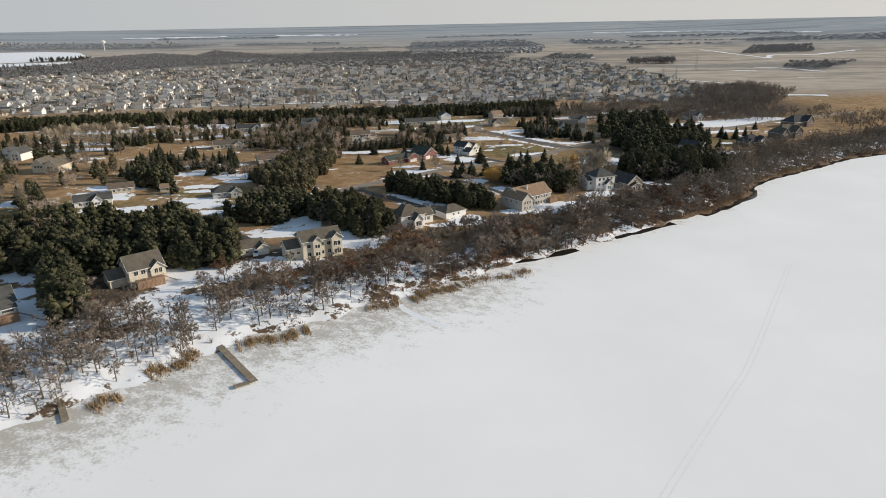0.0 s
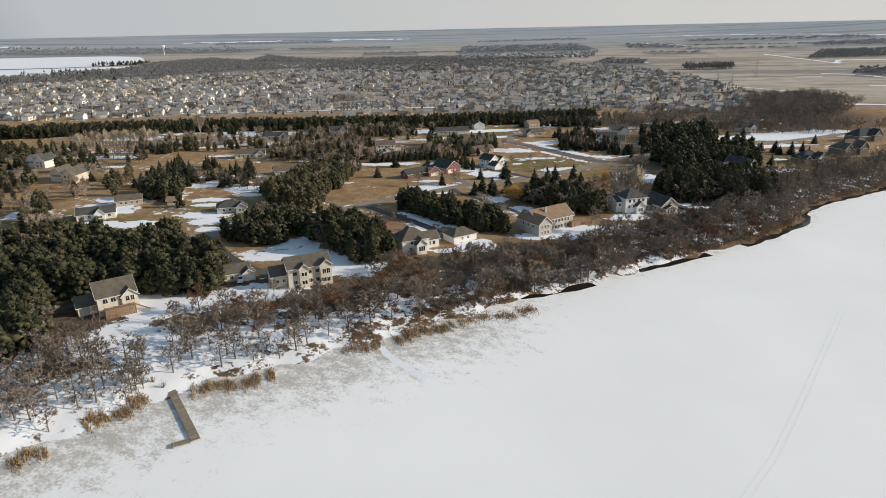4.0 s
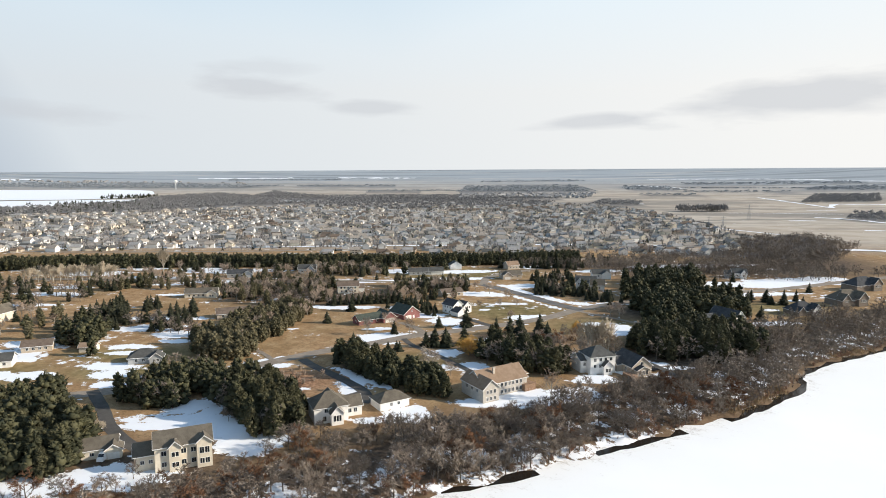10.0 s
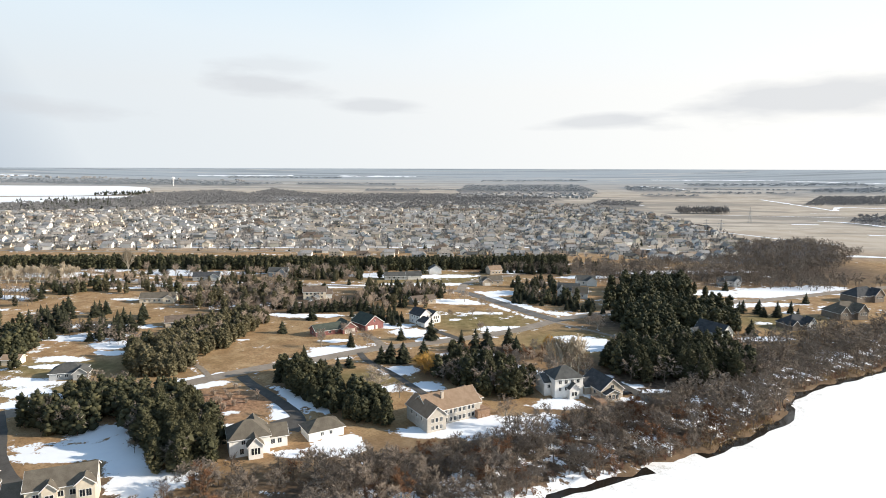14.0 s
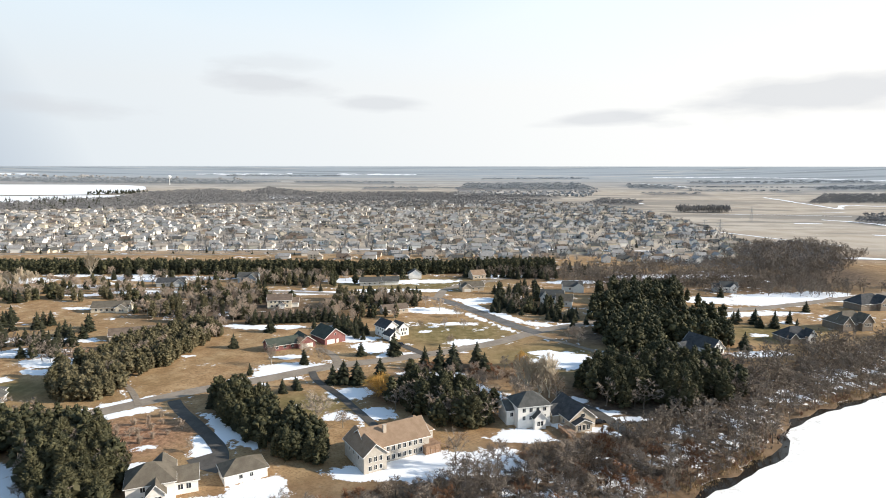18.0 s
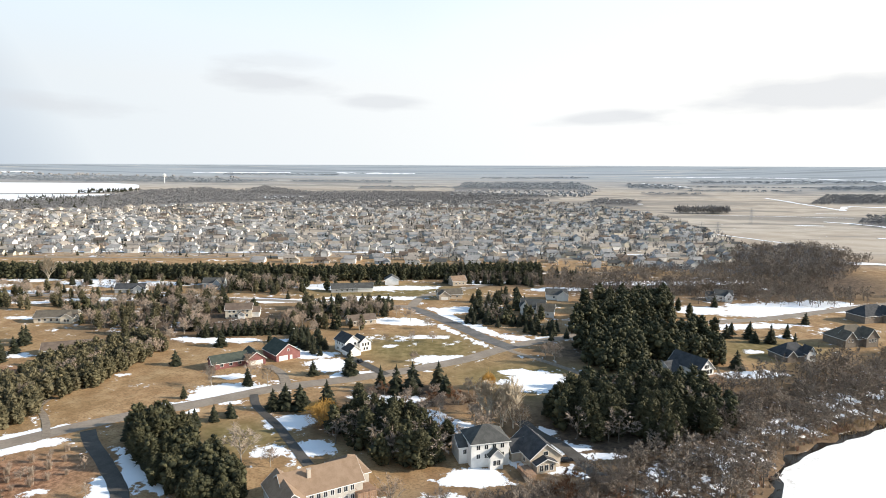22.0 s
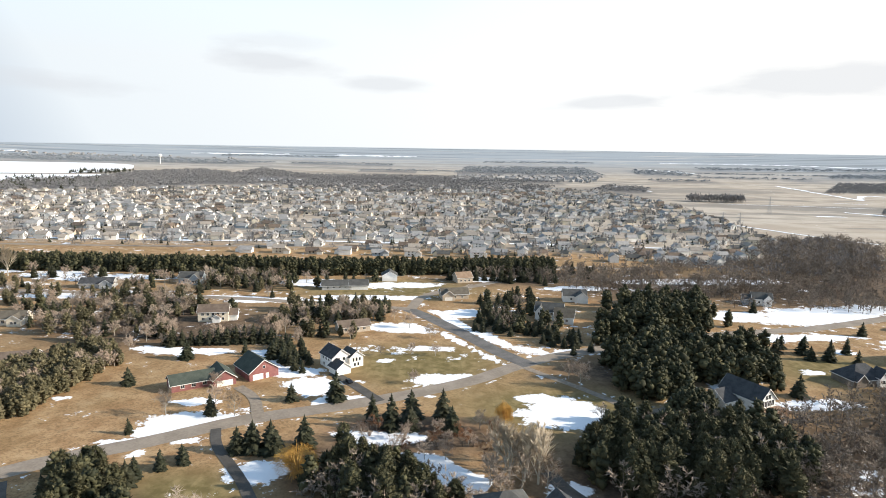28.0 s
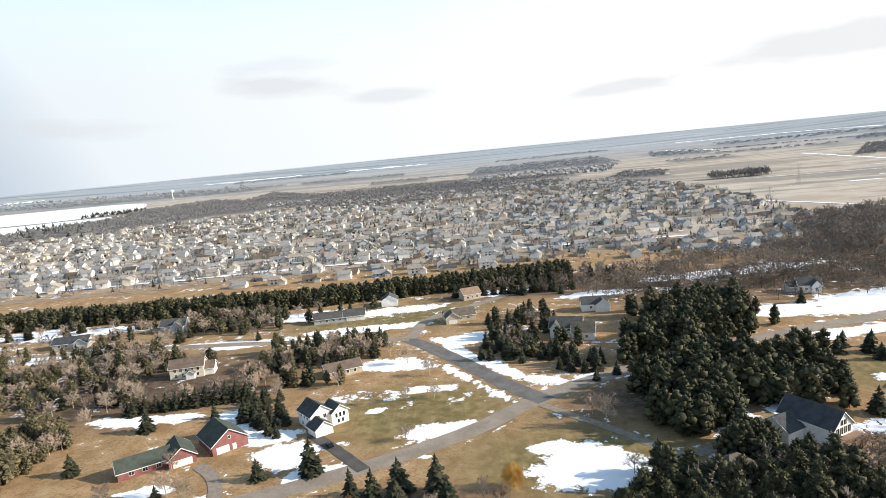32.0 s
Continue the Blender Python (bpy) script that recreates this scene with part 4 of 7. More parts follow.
# white house with a hip roof
house(-141, 147, 52, "white two-storey house with taupe hip roof and front gable", WHITE, ROOF_TAUPE,
      [(0, 0, 13, 11, 6.4, 4.0, "h"), (1.5, -6.6, 4.6, 4.6, 4.8, 2.6, "gy"), (9, 1.5, 7.5, 8, 4.2, 2.8, "gx"), (3, 8.5, 7, 8, 4.2, 3.0, "gy")],
      [(0, "f", 2, 1.2, 1.4, 4.2, 0.62), (0, "f", 2, 1.2, 1.9, 0.9, 0.8), (1, "f", 3, 0.8, 2.2, 1.6, 0.66), (2, "f", 2, 1.3, 1.6, 1.6, 0.6), (0, "r", 2, 1.1, 1.3, 4.2, 0.5), (0, "l", 2, 1.1, 1.3, 4.2, 0.5)])
house(-127, 169, 60, "white garage with taupe hip roof", WHITE, ROOF_TAUPE, [(0, 0, 13, 9, 3.4, 2.6, "h")], [(0, "f", 2, 1.0, 1.2, 1.4, 0.5)], garages=[(0, "l", -0.4, 3.0, 2.3), (0, "l", 0.4, 3.0, 2.3)], name="garage", category="garage")
# long house with the tan roof
h = house(-96, 206, 60, "long stucco walkout house with broad tan shingle roof", STONE_WALL, ROOF_TAN,
          [(0, 0, 23, 13, 6.0, 4.4, "gx"), (-10.5, -2.5, 8, 16, 6.0, 3.4, "gy"), (11, 4, 9, 12, 5.6, 3.6, "h")],
          [(0, "f", 9, 1.1, 1.6, 3.7, 0.80), (0, "f", 9, 1.1, 1.6, 0.7, 0.80), (1, "f", 3, 1.0, 1.6, 3.6, 0.7), (1, "f", 3, 1.0, 1.5, 0.8, 0.7), (1, "l", 3, 1.0, 1.4, 3.6, 0.7), (2, "f", 3, 1.1, 1.6, 3.5, 0.7)], chimneys=[(-3.5, -2.5, 8, 11.2)])
deck(h, 9, -8.5, 15, -3.2, 2.9)
# grey-roofed white house and its neighbour
house(-64.5, 254, 44, "white three-storey house with grey hip roof", WHITE, ROOF_GREY,
      [(0, 0, 13, 11, 8.6, 3.6, "h"), (1.5, -6.2, 4.4, 3.2, 4.6, 2.2, "gy"), (-7.5, 3, 4, 9, 6.0, 2.4, "gx")],
      [(0, "f", 4, 1.2, 1.5, 6.2, 0.85), (0, "f", 4, 1.2, 1.5, 3.2, 0.85), (0, "r", 3, 1.2, 1.5, 6.2, 0.7), (0, "r", 3, 1.2, 1.5, 3.2, 0.7), (1, "f", 2, 1.1, 1.7, 1.4, 0.6), (2, "f", 1, 1.1, 1.5, 3.4, 0.5)])
h = house(-50, 263, -42, "dark-roofed lake house with a brown gable end", TAN_SIDE, ROOF_DARK,
          [(0, 0, 15, 11, 4.2, 4.4, "gx"), (-3, -6.0, 6, 5, 3.8, 2.8, "gy"), (8.6, -1.0, 3.0, 7, 3.2, 1.6, "gx")],
          [(0, "r", 2, 1.3, 1.6, 1.2, 0.62), (0, "r", 1, 1.6, 1.4, 4.6, 0.2), (0, "f", 2, 1.2, 1.4, 1.4, 0.8), (1, "f", 2, 1.1, 1.4, 1.2, 0.6), (2, "r", 3, 1.2, 2.0, 0.8, 0.8)])
deck(h, 6, -9.5, 13, -5.8, 1.6)
# gabled house among the pines
h = house(-13, 377, 57, "dark-roofed house with tall glazed white gable and deck", WHITE, ROOF_DARK,
          [(0, 4, 9.5, 18, 6.0, 4.6, "gy"), (-8, 9, 9, 10, 4.0, 3.4, "gx")], [(0, "f", 4, 1.5, 2.2, 3.6, 0.8), (0, "f", 2, 1.4, 1.7, 6.4, 0.34), (0, "f", 3, 1.3, 1.6, 0.7, 0.7), (0, "r", 4, 1.2, 1.4, 3.4, 0.8)])
deck(h, -4.5, -9.2, 6.5, -5.1, 3.0)
house(-36, 343, 52, "low house with tan hip roof among pines", TAN_SIDE, ROOF_TAUPE, [(0, 0, 14, 11, 3.6, 3.6, "h")], [(0, "f", 3, 1.2, 1.4, 1.2, 0.7), (0, "r", 2, 1.2, 1.4, 1.2, 0.6)])
# homes at the south end of the shore
h = house(-208, 45, 64, "cream walkout house with taupe roof above the lake", CREAM, ROOF_TAUPE, [(0, 0, 13, 12, 7.0, 4.2, "gx"), (4, -5, 5.5, 4, 6.2, 2.6, "gy"), (-9, 3, 7, 9, 3.6, 2.6, "gx")],
          [(0, "f", 4, 1.5, 1.6, 4.6, 0.8), (0, "f", 4, 1.5, 1.6, 1.3, 0.8), (1, "f", 2, 1.2, 1.8, 4.2, 0.6), (0, "r", 2, 1.2, 1.4, 4.6, 0.5)])
deck(h, -5, -10, 5, -7.2, 3.2)
h = house(-229, 0, 66, "blue-grey house with dark roof and lakeside porch", BLUE_SIDE, ROOF_GREY, [(0, 0, 13, 12, 6.4, 4.0, "gx"), (3.5, -6.5, 5, 3, 5.6, 2.0, "h")], [(0, "f", 4, 1.3, 1.6, 4.0, 0.8), (0, "f", 4, 1.3, 1.6, 1.0, 0.8), (1, "f", 3, 1.1, 1.7, 3.6, 0.7)])
deck(h, -5, -9.5, 6, -8.0, 2.9)
# homes along the inland road
house(-325, 119, 50, "white ranch house with grey roof and long porch", WHITE, ROOF_GREY, [(0, 0, 19, 10, 3.4, 2.8, "gx"), (2, -4.5, 5, 5, 3.6, 2.6, "gy")], [(0, "f", 5, 1.3, 1.3, 1.2, 0.85), (1, "f", 2, 1.0, 1.3, 1.2, 0.5)])
house(-334, 146, 50, "tan house with low brown roof", TAN_SIDE, ROOF_BROWN, [(0, 0, 14, 9, 3.2, 2.4, "gx")], [(0, "f", 4, 1.2, 1.2, 1.2, 0.8)])
house(-309, 158, 36, "small cream shed with tan roof", CREAM, ROOF_TAN, [(0, 0, 8, 6, 2.9, 1.6, "gx")], [(0, "f", 1, 1.0, 1.0, 1.2, 0.3)], garages=[(0, "r", 0, 2.6, 2.2)], name="shed", category="shed")
house(-268, 161, 45, "grey house with hip roof behind pines", GREY_SIDE, ROOF_GREY, [(0, 0, 14, 10, 3.4, 3.0, "h"), (6, -4, 6, 6, 3.2, 2.4, "gy")], [(0, "f", 3, 1.2, 1.3, 1.2, 0.7), (1, "f", 2, 1.0, 1.3, 1.2, 0.5)])
house(-420, 170, 20, "tall cream gabled house beside a field", CREAM, ROOF_TAUPE, [(0, 0, 10, 15, 5.8, 4.2, "gy"), (-12, 3, 9, 13, 5.6, 4.0, "gy")], [(0, "f", 3, 1.2, 1.4, 3.6, 0.7), (0, "f", 3, 1.2, 1.4, 1.0, 0.7), (1, "f", 3, 1.2, 1.4, 3.4, 0.7)])
house(-490, 192, 20, "white gabled house at the field edge", WHITE, ROOF_GREY, [(0, 0, 9, 14, 5.6, 4.0, "gy"), (-10, 2, 8, 11, 5.4, 3.6, "gy")], [(0, "f", 2, 1.2, 1.4, 3.4, 0.6), (0, "f", 2, 1.2, 1.4, 1.0, 0.6), (1, "f", 2, 1.2, 1.4, 3.2, 0.6)])
house(-371, 285, 38, "long cream ranch house with taupe roof", CREAM, ROOF_TAUPE, [(0, 0, 23, 11, 3.6, 3.0, "gx"), (8, -5, 7, 6, 3.6, 2.4, "gy")], [(0, "f", 6, 1.3, 1.4, 1.2, 0.85), (1, "f", 2, 1.1, 1.4, 1.2, 0.5)], garages=[(1, "r", 0, 3.0, 2.3)])
house(-414, 364, 38, "grey ranch house with dark roof", GREY_SIDE, ROOF_DARK, [(0, 0, 21, 11, 3.4, 3.0, "gx"), (7, -5, 8, 6, 3.4, 2.8, "gy")], [(0, "f", 4, 1.3, 1.3, 1.2, 0.8)], garages=[(1, "f", 0, 5.0, 2.3)])
house(-374, 408, 32, "blue-grey house with steep grey gables", BLUE_SIDE, ROOF_GREY, [(0, 0, 16, 10, 4.4, 3.4, "gx"), (4, -5, 7, 6, 4.2, 3.6, "gy")], [(0, "f", 3, 1.3, 1.3, 1.4, 0.8), (1, "f", 2, 1.2, 1.4, 1.4, 0.5)])
house(-301, 252, 50, "brown ranch house with wide brown roof", TAN_SIDE, ROOF_BROWN, [(0, 0, 24, 11, 3.2, 2.8, "gx"), (9, -4, 8, 6, 3.2, 2.4, "gy")], [(0, "f", 5, 1.3, 1.3, 1.2, 0.85), (1, "f", 2, 1.2, 1.3, 1.2, 0.6)])
house(-284, 350, 40, "two-storey cream house with white gable end", CREAM, ROOF_BROWN, [(0, 0, 16, 9, 5.6, 3.2, "gx"), (9.5, 1, 6, 8, 3.4, 2.6, "gx", (WHITE, ROOF_BROWN)), (2, -5, 4, 4, 3.0, 1.4, "gy", (WHITE, ROOF_BROWN))],
      [(0, "f", 5, 1.2, 1.4, 3.6, 0.85), (0, "f", 4, 1.2, 1.5, 0.9, 0.85)], garages=[(1, "f", 0, 4.2, 2.3)])
# white house and the red house beside the field
house(-181, 329, -22, "white two-storey house with dark blue roof", WHITE, ROOF_DARK, [(0, 0, 11, 9, 5.8, 3.4, "gx"), (8.5, -2.4, 7, 7, 3.0, 2.6, "gx"), (3, 7, 8, 7, 5.0, 2.6, "gx", (WHITE, ROOF_GREY))],
      [(0, "r", 2, 1.2, 1.4, 4.0, 0.6), (0, "f", 3, 1.1, 1.3, 3.8, 0.7), (2, "r", 3, 0.9, 1.7, 2.8, 0.7), (2, "r", 2, 0.9, 1.5, 0.6, 0.5), (0, "f", 2, 1.1, 1.3, 1.0, 0.7)], garages=[(1, "r", 0, 4.8, 2.3)])
house(-215, 279, 63, "low red house with green roof and white windows", RED_SIDE, ROOF_GREEN, [(0, 0, 17, 9, 3.0, 2.8, "gx"), (11.5, -1.5, 9, 12, 3.2, 3.4, "gy")],
      [(0, "f", 3, 1.5, 1.3, 1.1, 0.75), (0, "l", 1, 1.3, 1.2, 1.2, 0.3)], garages=[(1, "f", 0, 6.4, 2.5)])
house(-203, 303, 70, "red barn-like garage with green roof and white doors", RED_SIDE, ROOF_GREEN, [(0, 0, 13, 15, 3.6, 4.6, "gy")],
      [(0, "f", 1, 0.9, 1.1, 4.6, 0.1)], garages=[(0, "f", -0.42, 4.6, 2.6), (0, "f", 0.22, 1.4, 2.3)], name="barn", category="barn")
house(-208, 377, 54, "tan rambler with low tan roof", TAN_SIDE, ROOF_BROWN, [(0, 0, 17, 9, 3.2, 2.6, "gx")], [(0, "f", 4, 1.3, 1.3, 1.2, 0.8)])
house(-265, 496, 35, "white gabled outbuilding on a snowy lot", WHITE, ROOF_GREY, [(0, 0, 11, 11, 4.2, 3.2, "gy")], garages=[(0, "f", -0.3, 3.2, 2.6)], name="outbuilding", category="outbuilding")
house(-278, 450, 38, "grey rambler with dark hip roof", GREY_SIDE, ROOF_GREY, [(0, 0, 20, 10, 3.2, 3.0, "gx"), (15, 0, 13, 10, 3.2, 3.2, "gx", (WHITE, ROOF_GREY))], [(0, "f", 4, 1.3, 1.3, 1.2, 0.8)], garages=[(1, "f", -0.35, 3.2, 2.3), (1, "f", 0.35, 3.2, 2.3)])
house(-127, 461, 15, "white house with steep grey gables", WHITE, ROOF_GREY, [(0, 0, 16, 11, 5.2, 4.2, "gx"), (-5, -5, 5, 5, 5.2, 3.4, "gy"), (9, -6, 11, 9, 4.2, 4.0, "gx", (WHITE, ROOF_TAUPE))],
      [(0, "f", 4, 1.2, 1.4, 3.4, 0.8), (0, "f", 3, 1.2, 1.4, 0.9, 0.8), (1, "f", 2, 0.9, 1.4, 3.4, 0.5), (2, "f", 2, 1.1, 1.3, 1.4, 0.6)])
house(-128, 511, 25, "white house with low grey gable roof", WHITE, ROOF_GREY, [(0, 0, 15, 10, 4.2, 3.4, "gx"), (4, -4, 8, 8, 4.2, 3.0, "gy")], [(0, "f", 2, 1.2, 1.3, 1.6, 0.6)], garages=[(1, "f", 0, 4.6, 2.4)])
house(-198, 473, 40, "tan house with grey-brown roof at the corner", TAN_SIDE, ROOF_TAUPE, [(0, 0, 18, 10, 3.6, 3.2, "gx"), (-5, -5, 8, 6, 3.6, 3.0, "gy")], [(0, "f", 3, 1.3, 1.3, 1.2, 0.8)], garages=[(1, "f", 0, 5.0, 2.3)])
house(-217, 522, 50, "tan house with pale brown roof", TAN_SIDE, ROOF_TAN, [(0, 0, 12, 10, 4.0, 3.4, "gx")], [(0, "f", 3, 1.3, 1.3, 1.2, 0.8)])
# lake homes farther up the shore
house(25, 437, 40, "dark-roofed brown house with small white gable", BROWN_SIDE, ROOF_DARK, [(0, 0, 17, 12, 3.4, 5.0, "h"), (6, -5, 5, 5, 4.6, 3.2, "gy", (WHITE, ROOF_DARK)), (-5, -5, 5, 4, 3.4, 2.6, "gy")], [(0, "f", 3, 1.2, 1.4, 1.4, 0.7), (1, "f", 2, 1.0, 1.6, 1.6, 0.5)])
house(54, 488, 42, "large brown house with steep taupe roofs", BROWN_SIDE, ROOF_TAUPE, [(0, 0, 22, 14, 4.8, 6.0, "h"), (6, -6, 8, 7, 5.8, 4.6, "gy"), (-7, -5, 7, 6, 5.0, 4.0, "gy")], [(0, "f", 5, 1.3, 1.5, 3.4, 0.85), (1, "f", 3, 1.1, 1.8, 3.0, 0.7), (2, "f", 2, 1.1, 1.5, 3.0, 0.6)])
house(70, 560, 45, "large brown house with charcoal hip roof and gable", BROWN_SIDE, ROOF_DARK, [(0, 0, 24, 14, 5.0, 5.6, "h"), (7, -6, 9, 7, 5.8, 4.6, "gy")], [(0, "f", 5, 1.3, 1.5, 3.4, 0.85), (1, "f", 3, 1.1, 1.8, 3.0, 0.7)])
house(-20, 575, 14, "white house with grey roof on a snowy lot", WHITE, ROOF_GREY, [(0, 0, 12, 9, 4.6, 3.4, "gx"), (3, -4, 5, 5, 4.4, 3.0, "gy"), (-8, 1, 7, 8, 3.4, 2.6, "gx", (GREY_SIDE, ROOF_GREY))], [(0, "f", 2, 1.2, 1.4, 1.6, 0.6), (1, "f", 1, 1.1, 1.6, 1.6, 0.3)])

# ---- trees ----


GOLD = (1 + 5 ** 0.5) / 2
LUMP_V = [Vector(p).normalized() for p in ((-1, GOLD, 0), (1, GOLD, 0), (-1, -GOLD, 0), (1, -GOLD, 0), (0, -1, GOLD), (0, 1, GOLD), (0, -1, -GOLD), (0, 1, -GOLD), (GOLD, 0, -1), (GOLD, 0, 1), (-GOLD, 0, -1), (-GOLD, 0, 1))]
LUMP_F = [(a, b, c) for a in range(12) for b in range(a + 1, 12) for c in range(b + 1, 12)
          if all((LUMP_V[i] - LUMP_V[j]).length < 1.1 for i, j in ((a, b), (b, c), (a, c)))]
LUMP_F = [(a, b, c) if (LUMP_V[b] - LUMP_V[a]).cross(LUMP_V[c] - LUMP_V[a]).dot(LUMP_V[a]) > 0 else (a, c, b) for a, b, c in LUMP_F]


def lump(g, c, out, long, wide, high, rnd):
    """A ragged solid bough: a lump drawn out along its own axis."""
    side = Vector((-out.y, out.x, 0))
    v = []
    for p in LUMP_V:
        k = rnd.uniform(0.45, 1.45)
        v.append(c + (out * p.x * long + side * p.y * wide + Vector((0, 0, p.z * high))) * k)
    g.add(v, LUMP_F)


def spruce_mesh(seed, h=10.0, r=2.6, whorls=20):
    """Whorls of drooping boughs, each of several ragged blades, round a dense heart."""
    rnd = random.Random(seed)
    g = Geo()
    for k in range(5):
        z, q = h * (0.06 + 0.19 * k), r * 0.62 * (1 - 0.2 * k)
        ring = [(math.cos(j * 0.9) * q * rnd.uniform(0.75, 1.2), math.sin(j * 0.9) * q * rnd.uniform(0.75, 1.2), z + rnd.uniform(-0.3, 0.2)) for j in range(7)]
        g.add(ring + [(0, 0, z + h * 0.24)], [(j, (j + 1) % 7, 7) for j in range(7)])
    for k in range(whorls):
        f = k / (whorls - 1)
        z = h * (0.05 + 0.90 * f)
        reach = r * (1 - f) ** 0.68 + 0.22
        for j in range(int(5 + 8 * (1 - f))):
            a = rnd.uniform(0, 2 * math.pi)
            q = reach * rnd.uniform(0.62, 1.12)
            c, s = math.cos(a), math.sin(a)
            drop = q * rnd.uniform(0.10, 0.42)
            base, tip = Vector((0.1 * c, 0.1 * s, z + rnd.uniform(-0.1, 0.5))), Vector((c * q, s * q, z - drop))
            for b in range(2):
                at = base.lerp(tip, rnd.uniform(0.35, 0.75))
                w = (0.24 + 0.22 * q) * rnd.uniform(0.7, 1.3)
                n = Vector((-s, c, rnd.uniform(-0.45, 0.45))).normalized() * w
                e = at.lerp(tip, 0.95) + Vector((rnd.gauss(0, 0.14), rnd.gauss(0, 0.14), rnd.gauss(0.05, 0.12)))
                g.add([base.lerp(at, 0.5), at + n, e, at - n * 0.8], [(0, 1, 2), (0, 2, 3)])
    g.tube((0, 0, h * 0.9), (0, 0, h * 1.03), 0.12, 0.01, 4)
    return g


def pine_mesh(seed, h=13.0, r=3.1, clumps=36, low=0.10, needles=9, width=0.16, full=0.5):
    """Tiers of solid boughs round the trunk, each with a fringe of needle brushes."""
    rnd = random.Random(seed)
    g = Geo()
    for k in range(clumps):
        f = (k + rnd.random()) / clumps
        z = h * (low + (0.98 - low) * f)
        env = r * min(1.0, 0.62 + 1.6 * f) * (1 - f) ** full * (1 + 0.22 * math.sin(seed + 9 * f)) + 0.12
        a, q = k * 2.39996 + rnd.uniform(-0.5, 0.5), env * rnd.uniform(0.50, 0.80)
        out = Vector((math.cos(a), math.sin(a), 0))
        c = out * q + Vector((0, 0, z + 0.10 * q))
        size = (0.30 + 0.40 * env) * rnd.uniform(0.8, 1.2) * (34 / clumps) ** 0.4
        tall = size * rnd.uniform(0.50, 0.72) + 0.16 * h / clumps ** 0.5
        lump(g, c, out, size * 1.15, size * 0.95, tall, rnd)
        for j in range(needles):
            d = Vector((rnd.gauss(0, 1), rnd.gauss(0, 1), rnd.gauss(0.35, 0.7))).normalized()
            d = (d + out * 0.6).normalized()
            p = c + Vector((d.x * size, d.y * size, d.z * tall)) * 0.7
            d = (d + Vector((0, 0, 0.4))).normalized()
            t = (Matrix.Rotation(rnd.uniform(0, 6.3), 3, d) @ d.orthogonal().normalized()) * (size + 0.6) * width
            g.add([p - t, p + t, p + d * (0.55 + 0.75 * size) * rnd.uniform(0.6, 1.15)], [(0, 1, 2)])
    g.tube((0, 0, h * 0.9), (0, 0, h * 1.02), 0.25, 0.02, 4)
    return g


def trunk_mesh(h, r, mat, seed, top=0.92):
    rnd = random.Random(seed)
    g = Geo()
    p = Vector((0, 0, -0.4))
    n = 4
    for k in range(n):
        q = Vector((rnd.uniform(-0.12, 0.12), rnd.uniform(-0.12, 0.12), h * top * (k + 1) / n))
        g.tube(p, q, r * (1 - 0.85 * k / n), r * (1 - 0.85 * (k + 1) / n), 6)
        p = q
    return g.mesh("trunk", mat)


def bare_meshes(seed, h=10.0, spread=0.55, limbs=7, mat_limb=None, twig_mat=None, twig=0.055, crown_low=0.28, leafy=0, fork=(6, 5, 6)):
    """A leafless tree: trunk and limbs in one mesh, the fine twigs in the other."""
    rnd = random.Random(seed)
    wood, twigs = Geo(), Geo()
    loose = 1.0 if spread > 0.3 else 0.34
    top = Vector((rnd.uniform(-0.4, 0.4), rnd.uniform(-0.4, 0.4), h * 0.62))
    wood.tube((0, 0, -0.4), top * 0.5, h * 0.022, h * 0.016, 6)
    wood.tube(top * 0.5, top, h * 0.016, h * 0.008, 5)

    def grow(a, d, length, r, level):
        bend = Vector((rnd.uniform(-0.3, 0.3), rnd.uniform(-0.3, 0.3), rnd.uniform(0.0, 0.30)))
        m = a + d * length * 0.5
        e = m + (d + bend).normalized() * length * 0.5
        if level < 2:
            wood.tube(a, m, r, r * 0.7, 4 if level == 0 else 3)
            if level == 0 or twig < 0.1:
                wood.tube(m, e, r * 0.7, r * 0.35, 3)
            for k in range(fork[level]):
                f = rnd.uniform(0.3, 1.0)
                s = a.lerp(m, f * 2) if f < 0.5 else m.lerp(e, f * 2 - 1)
                side = (d + Vector((rnd.gauss(0, 0.75), rnd.gauss(0, 0.75), rnd.gauss(0.12, 0.5))) * loose).normalized()
                grow(s, side, length * rnd.uniform(0.42, 0.66), r * 0.5, level + 1)
        else:
            for k in range(fork[2]):
                side = (d + Vector((rnd.gauss(0, 0.6), rnd.gauss(0, 0.6), rnd.gauss(0.1, 0.45))) * loose).normalized()
                b = a + d * length * rnd.uniform(0, 0.7)
                t = side.orthogonal().normalized() * twig
                twigs.add([b - t, b + t, b + side * length * rnd.uniform(0.7, 1.2)], [(0, 1, 2)])
            for k in range(leafy):
                b = a + d * length * rnd.uniform(0.2, 1) + Vector((rnd.gauss(0, 0.2), rnd.gauss(0, 0.2), rnd.gauss(0, 0.2)))
                t = Vector((rnd.gauss(0, 1), rnd.gauss(0, 1), rnd.gauss(0, 1))).normalized() * 0.16
                q = t.orthogonal().normalized() * 0.16
                twigs.add([b - t, b + q, b + t], [(0, 1, 2)])

    for k in range(limbs):
        f = crown_low + (1 - crown_low) * (k + 0.5) / limbs
        a = k * 2.4 + rnd.uniform(-0.5, 0.5)
        up = 0.25 + 0.9 * f
        d = Vector((math.cos(a) * spread * 1.6, math.sin(a) * spread * 1.6, up)).normalized()
        grow(top * f if f < 1 else top, d, h * rnd.uniform(0.34, 0.46) * (1.1 - 0.35 * f), h * 0.011 * (1.2 - 0.6 * f), 0)
    return wood.mesh("trunk", mat_limb), twigs.mesh("crown", twig_mat)


